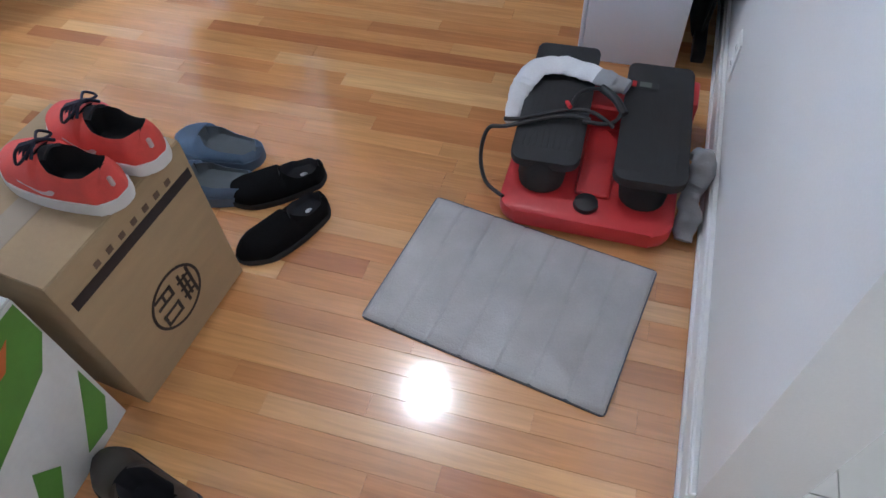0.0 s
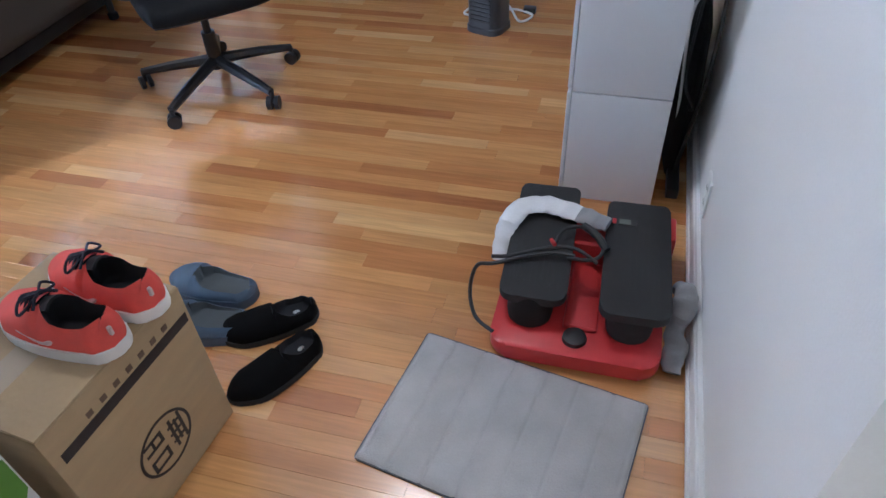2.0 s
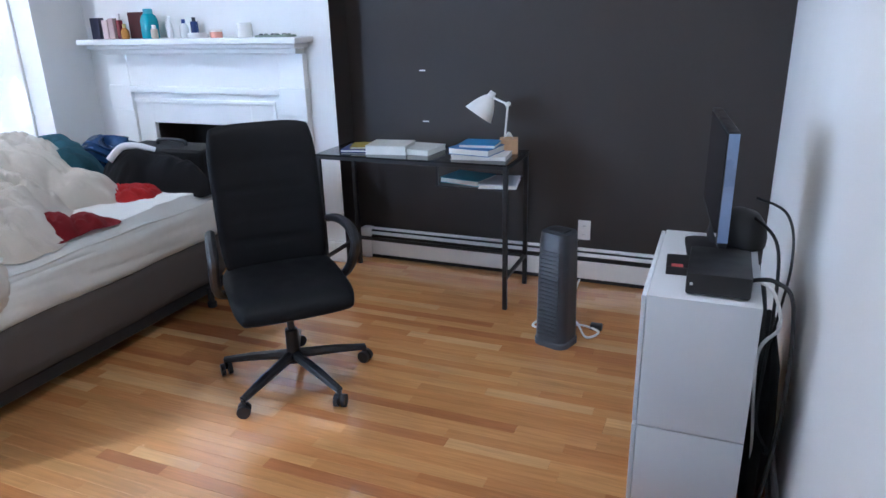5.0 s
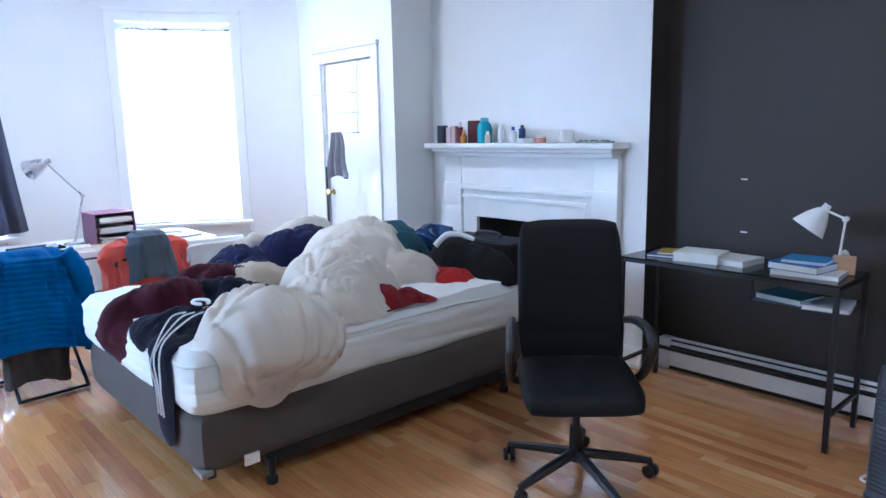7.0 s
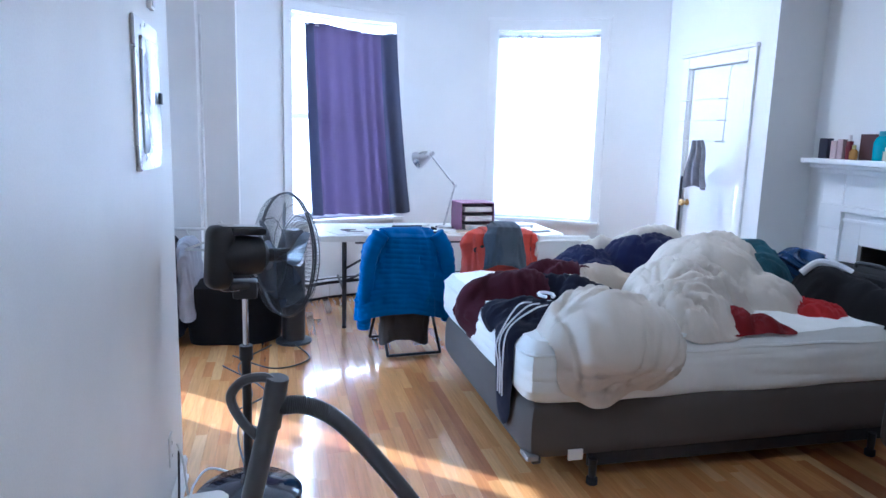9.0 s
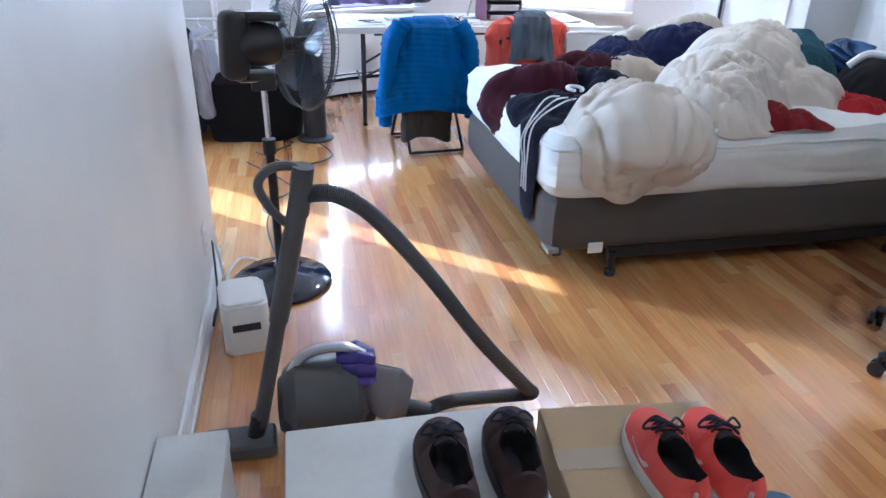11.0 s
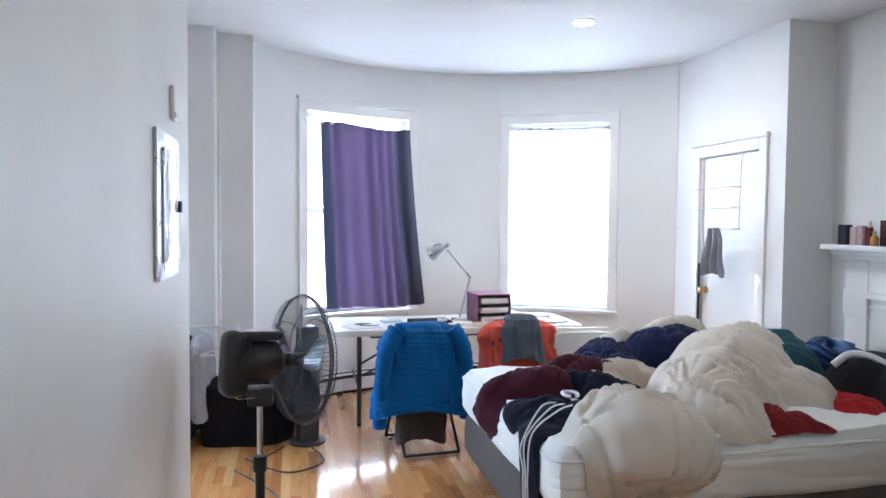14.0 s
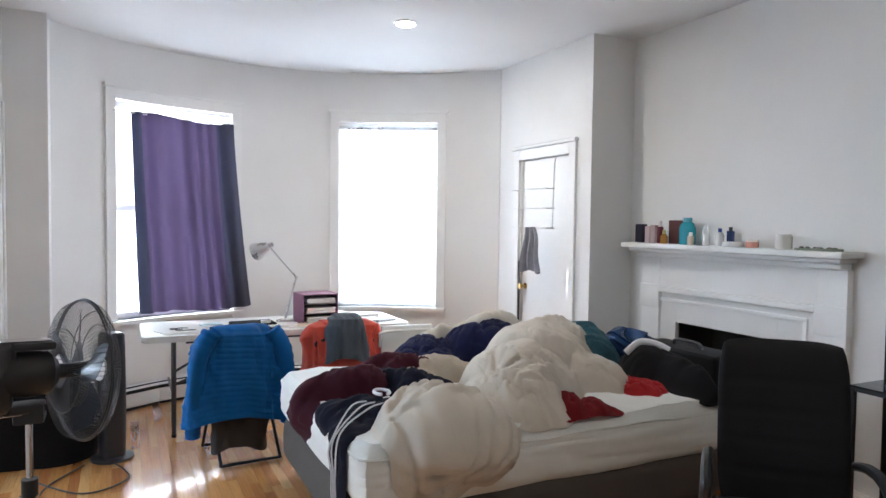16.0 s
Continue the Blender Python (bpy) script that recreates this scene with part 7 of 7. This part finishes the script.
def strip(x0, x1, y0, y1):
    g = 0.0002
    c = 0.0004
    vs = [(x0 + g, y0 + g, -0.006), (x1 - g, y0 + g, -0.006), (x1 - g, y1 - g, -0.006), (x0 + g, y1 - g, -0.006)]
    vs += [(x0 + g, y0 + g, -c * 0.5), (x1 - g, y0 + g, -c * 0.5), (x1 - g, y1 - g, -c * 0.5), (x0 + g, y1 - g, -c * 0.5)]
    vs += [(x0 + c, y0 + c, 0), (x1 - c, y0 + c, 0), (x1 - c, y1 - c, 0), (x0 + c, y1 - c, 0)]
    fs = [(8, 9, 10, 11)] + [(a, (a + 1) % 4, 4 + (a + 1) % 4, 4 + a) for a in range(4)] + [(4 + a, 4 + (a + 1) % 4, 8 + (a + 1) % 4, 8 + a) for a in range(4)]
    return vs, fs


rng = random.Random(7)
rest_v, rest_f, made = [], [], 0
row = 0
y = -1.3
while y < 4.63:
    x = -6.86 - rng.random() * 0.7
    while x < 0.068:
        x2 = min(0.069, x + rng.choice((0.3, 0.45, 0.6, 0.75, 0.9, 1.1)) * rng.uniform(0.85, 1.15))
        if 0.069 - x2 < 0.12:
            x2 = 0.069
        vs, fs = strip(max(x, -6.86), x2, y, y + PW)
        if x2 > -6.8:
            if made < 300 and x2 > -2.6 and 0.85 < y < 4.4:
                me = bpy.data.meshes.new("plank")
                me.from_pydata(vs, [], fs)
                me.materials.append(FLOOR)
                ob = new("plank", me)
                ob.parent = subfloor
                made += 1
            else:
                n0 = len(rest_v)
                rest_v += vs
                rest_f += [tuple(i + n0 for i in f) for f in fs]
        x = x2
    y += PW
me = bpy.data.meshes.new("floor_strips")
me.from_pydata(rest_v, [], rest_f)
me.materials.append(FLOOR)
ob = new("floor_strips", me)
ob.parent = subfloor
tagged(ob, kind="stuff")
TILEM = material("off_white_tile", (0.66, 0.65, 0.62), 0.25, vary=0.06, scale=5, obrand=0.3)
tile_me = bpy.data.meshes.new("floor_tile")
vs, fs = strip(0, 0.2, 0, 0.2)
tile_me.from_pydata([(a + (0.001 if a < 0.1 else -0.001), b4 + (0.001 if b4 < 0.1 else -0.001), c4) for a, b4, c4 in vs], [], fs)
tile_me.materials.append(TILEM)
for i in range(7):
    for j in range(10):
        ob = new("floor_tile", tile_me)
        ob.parent = bath_floor
        ob.location = (0.09 + 0.2 * i, -0.5 + 0.2 * j, 0.0)
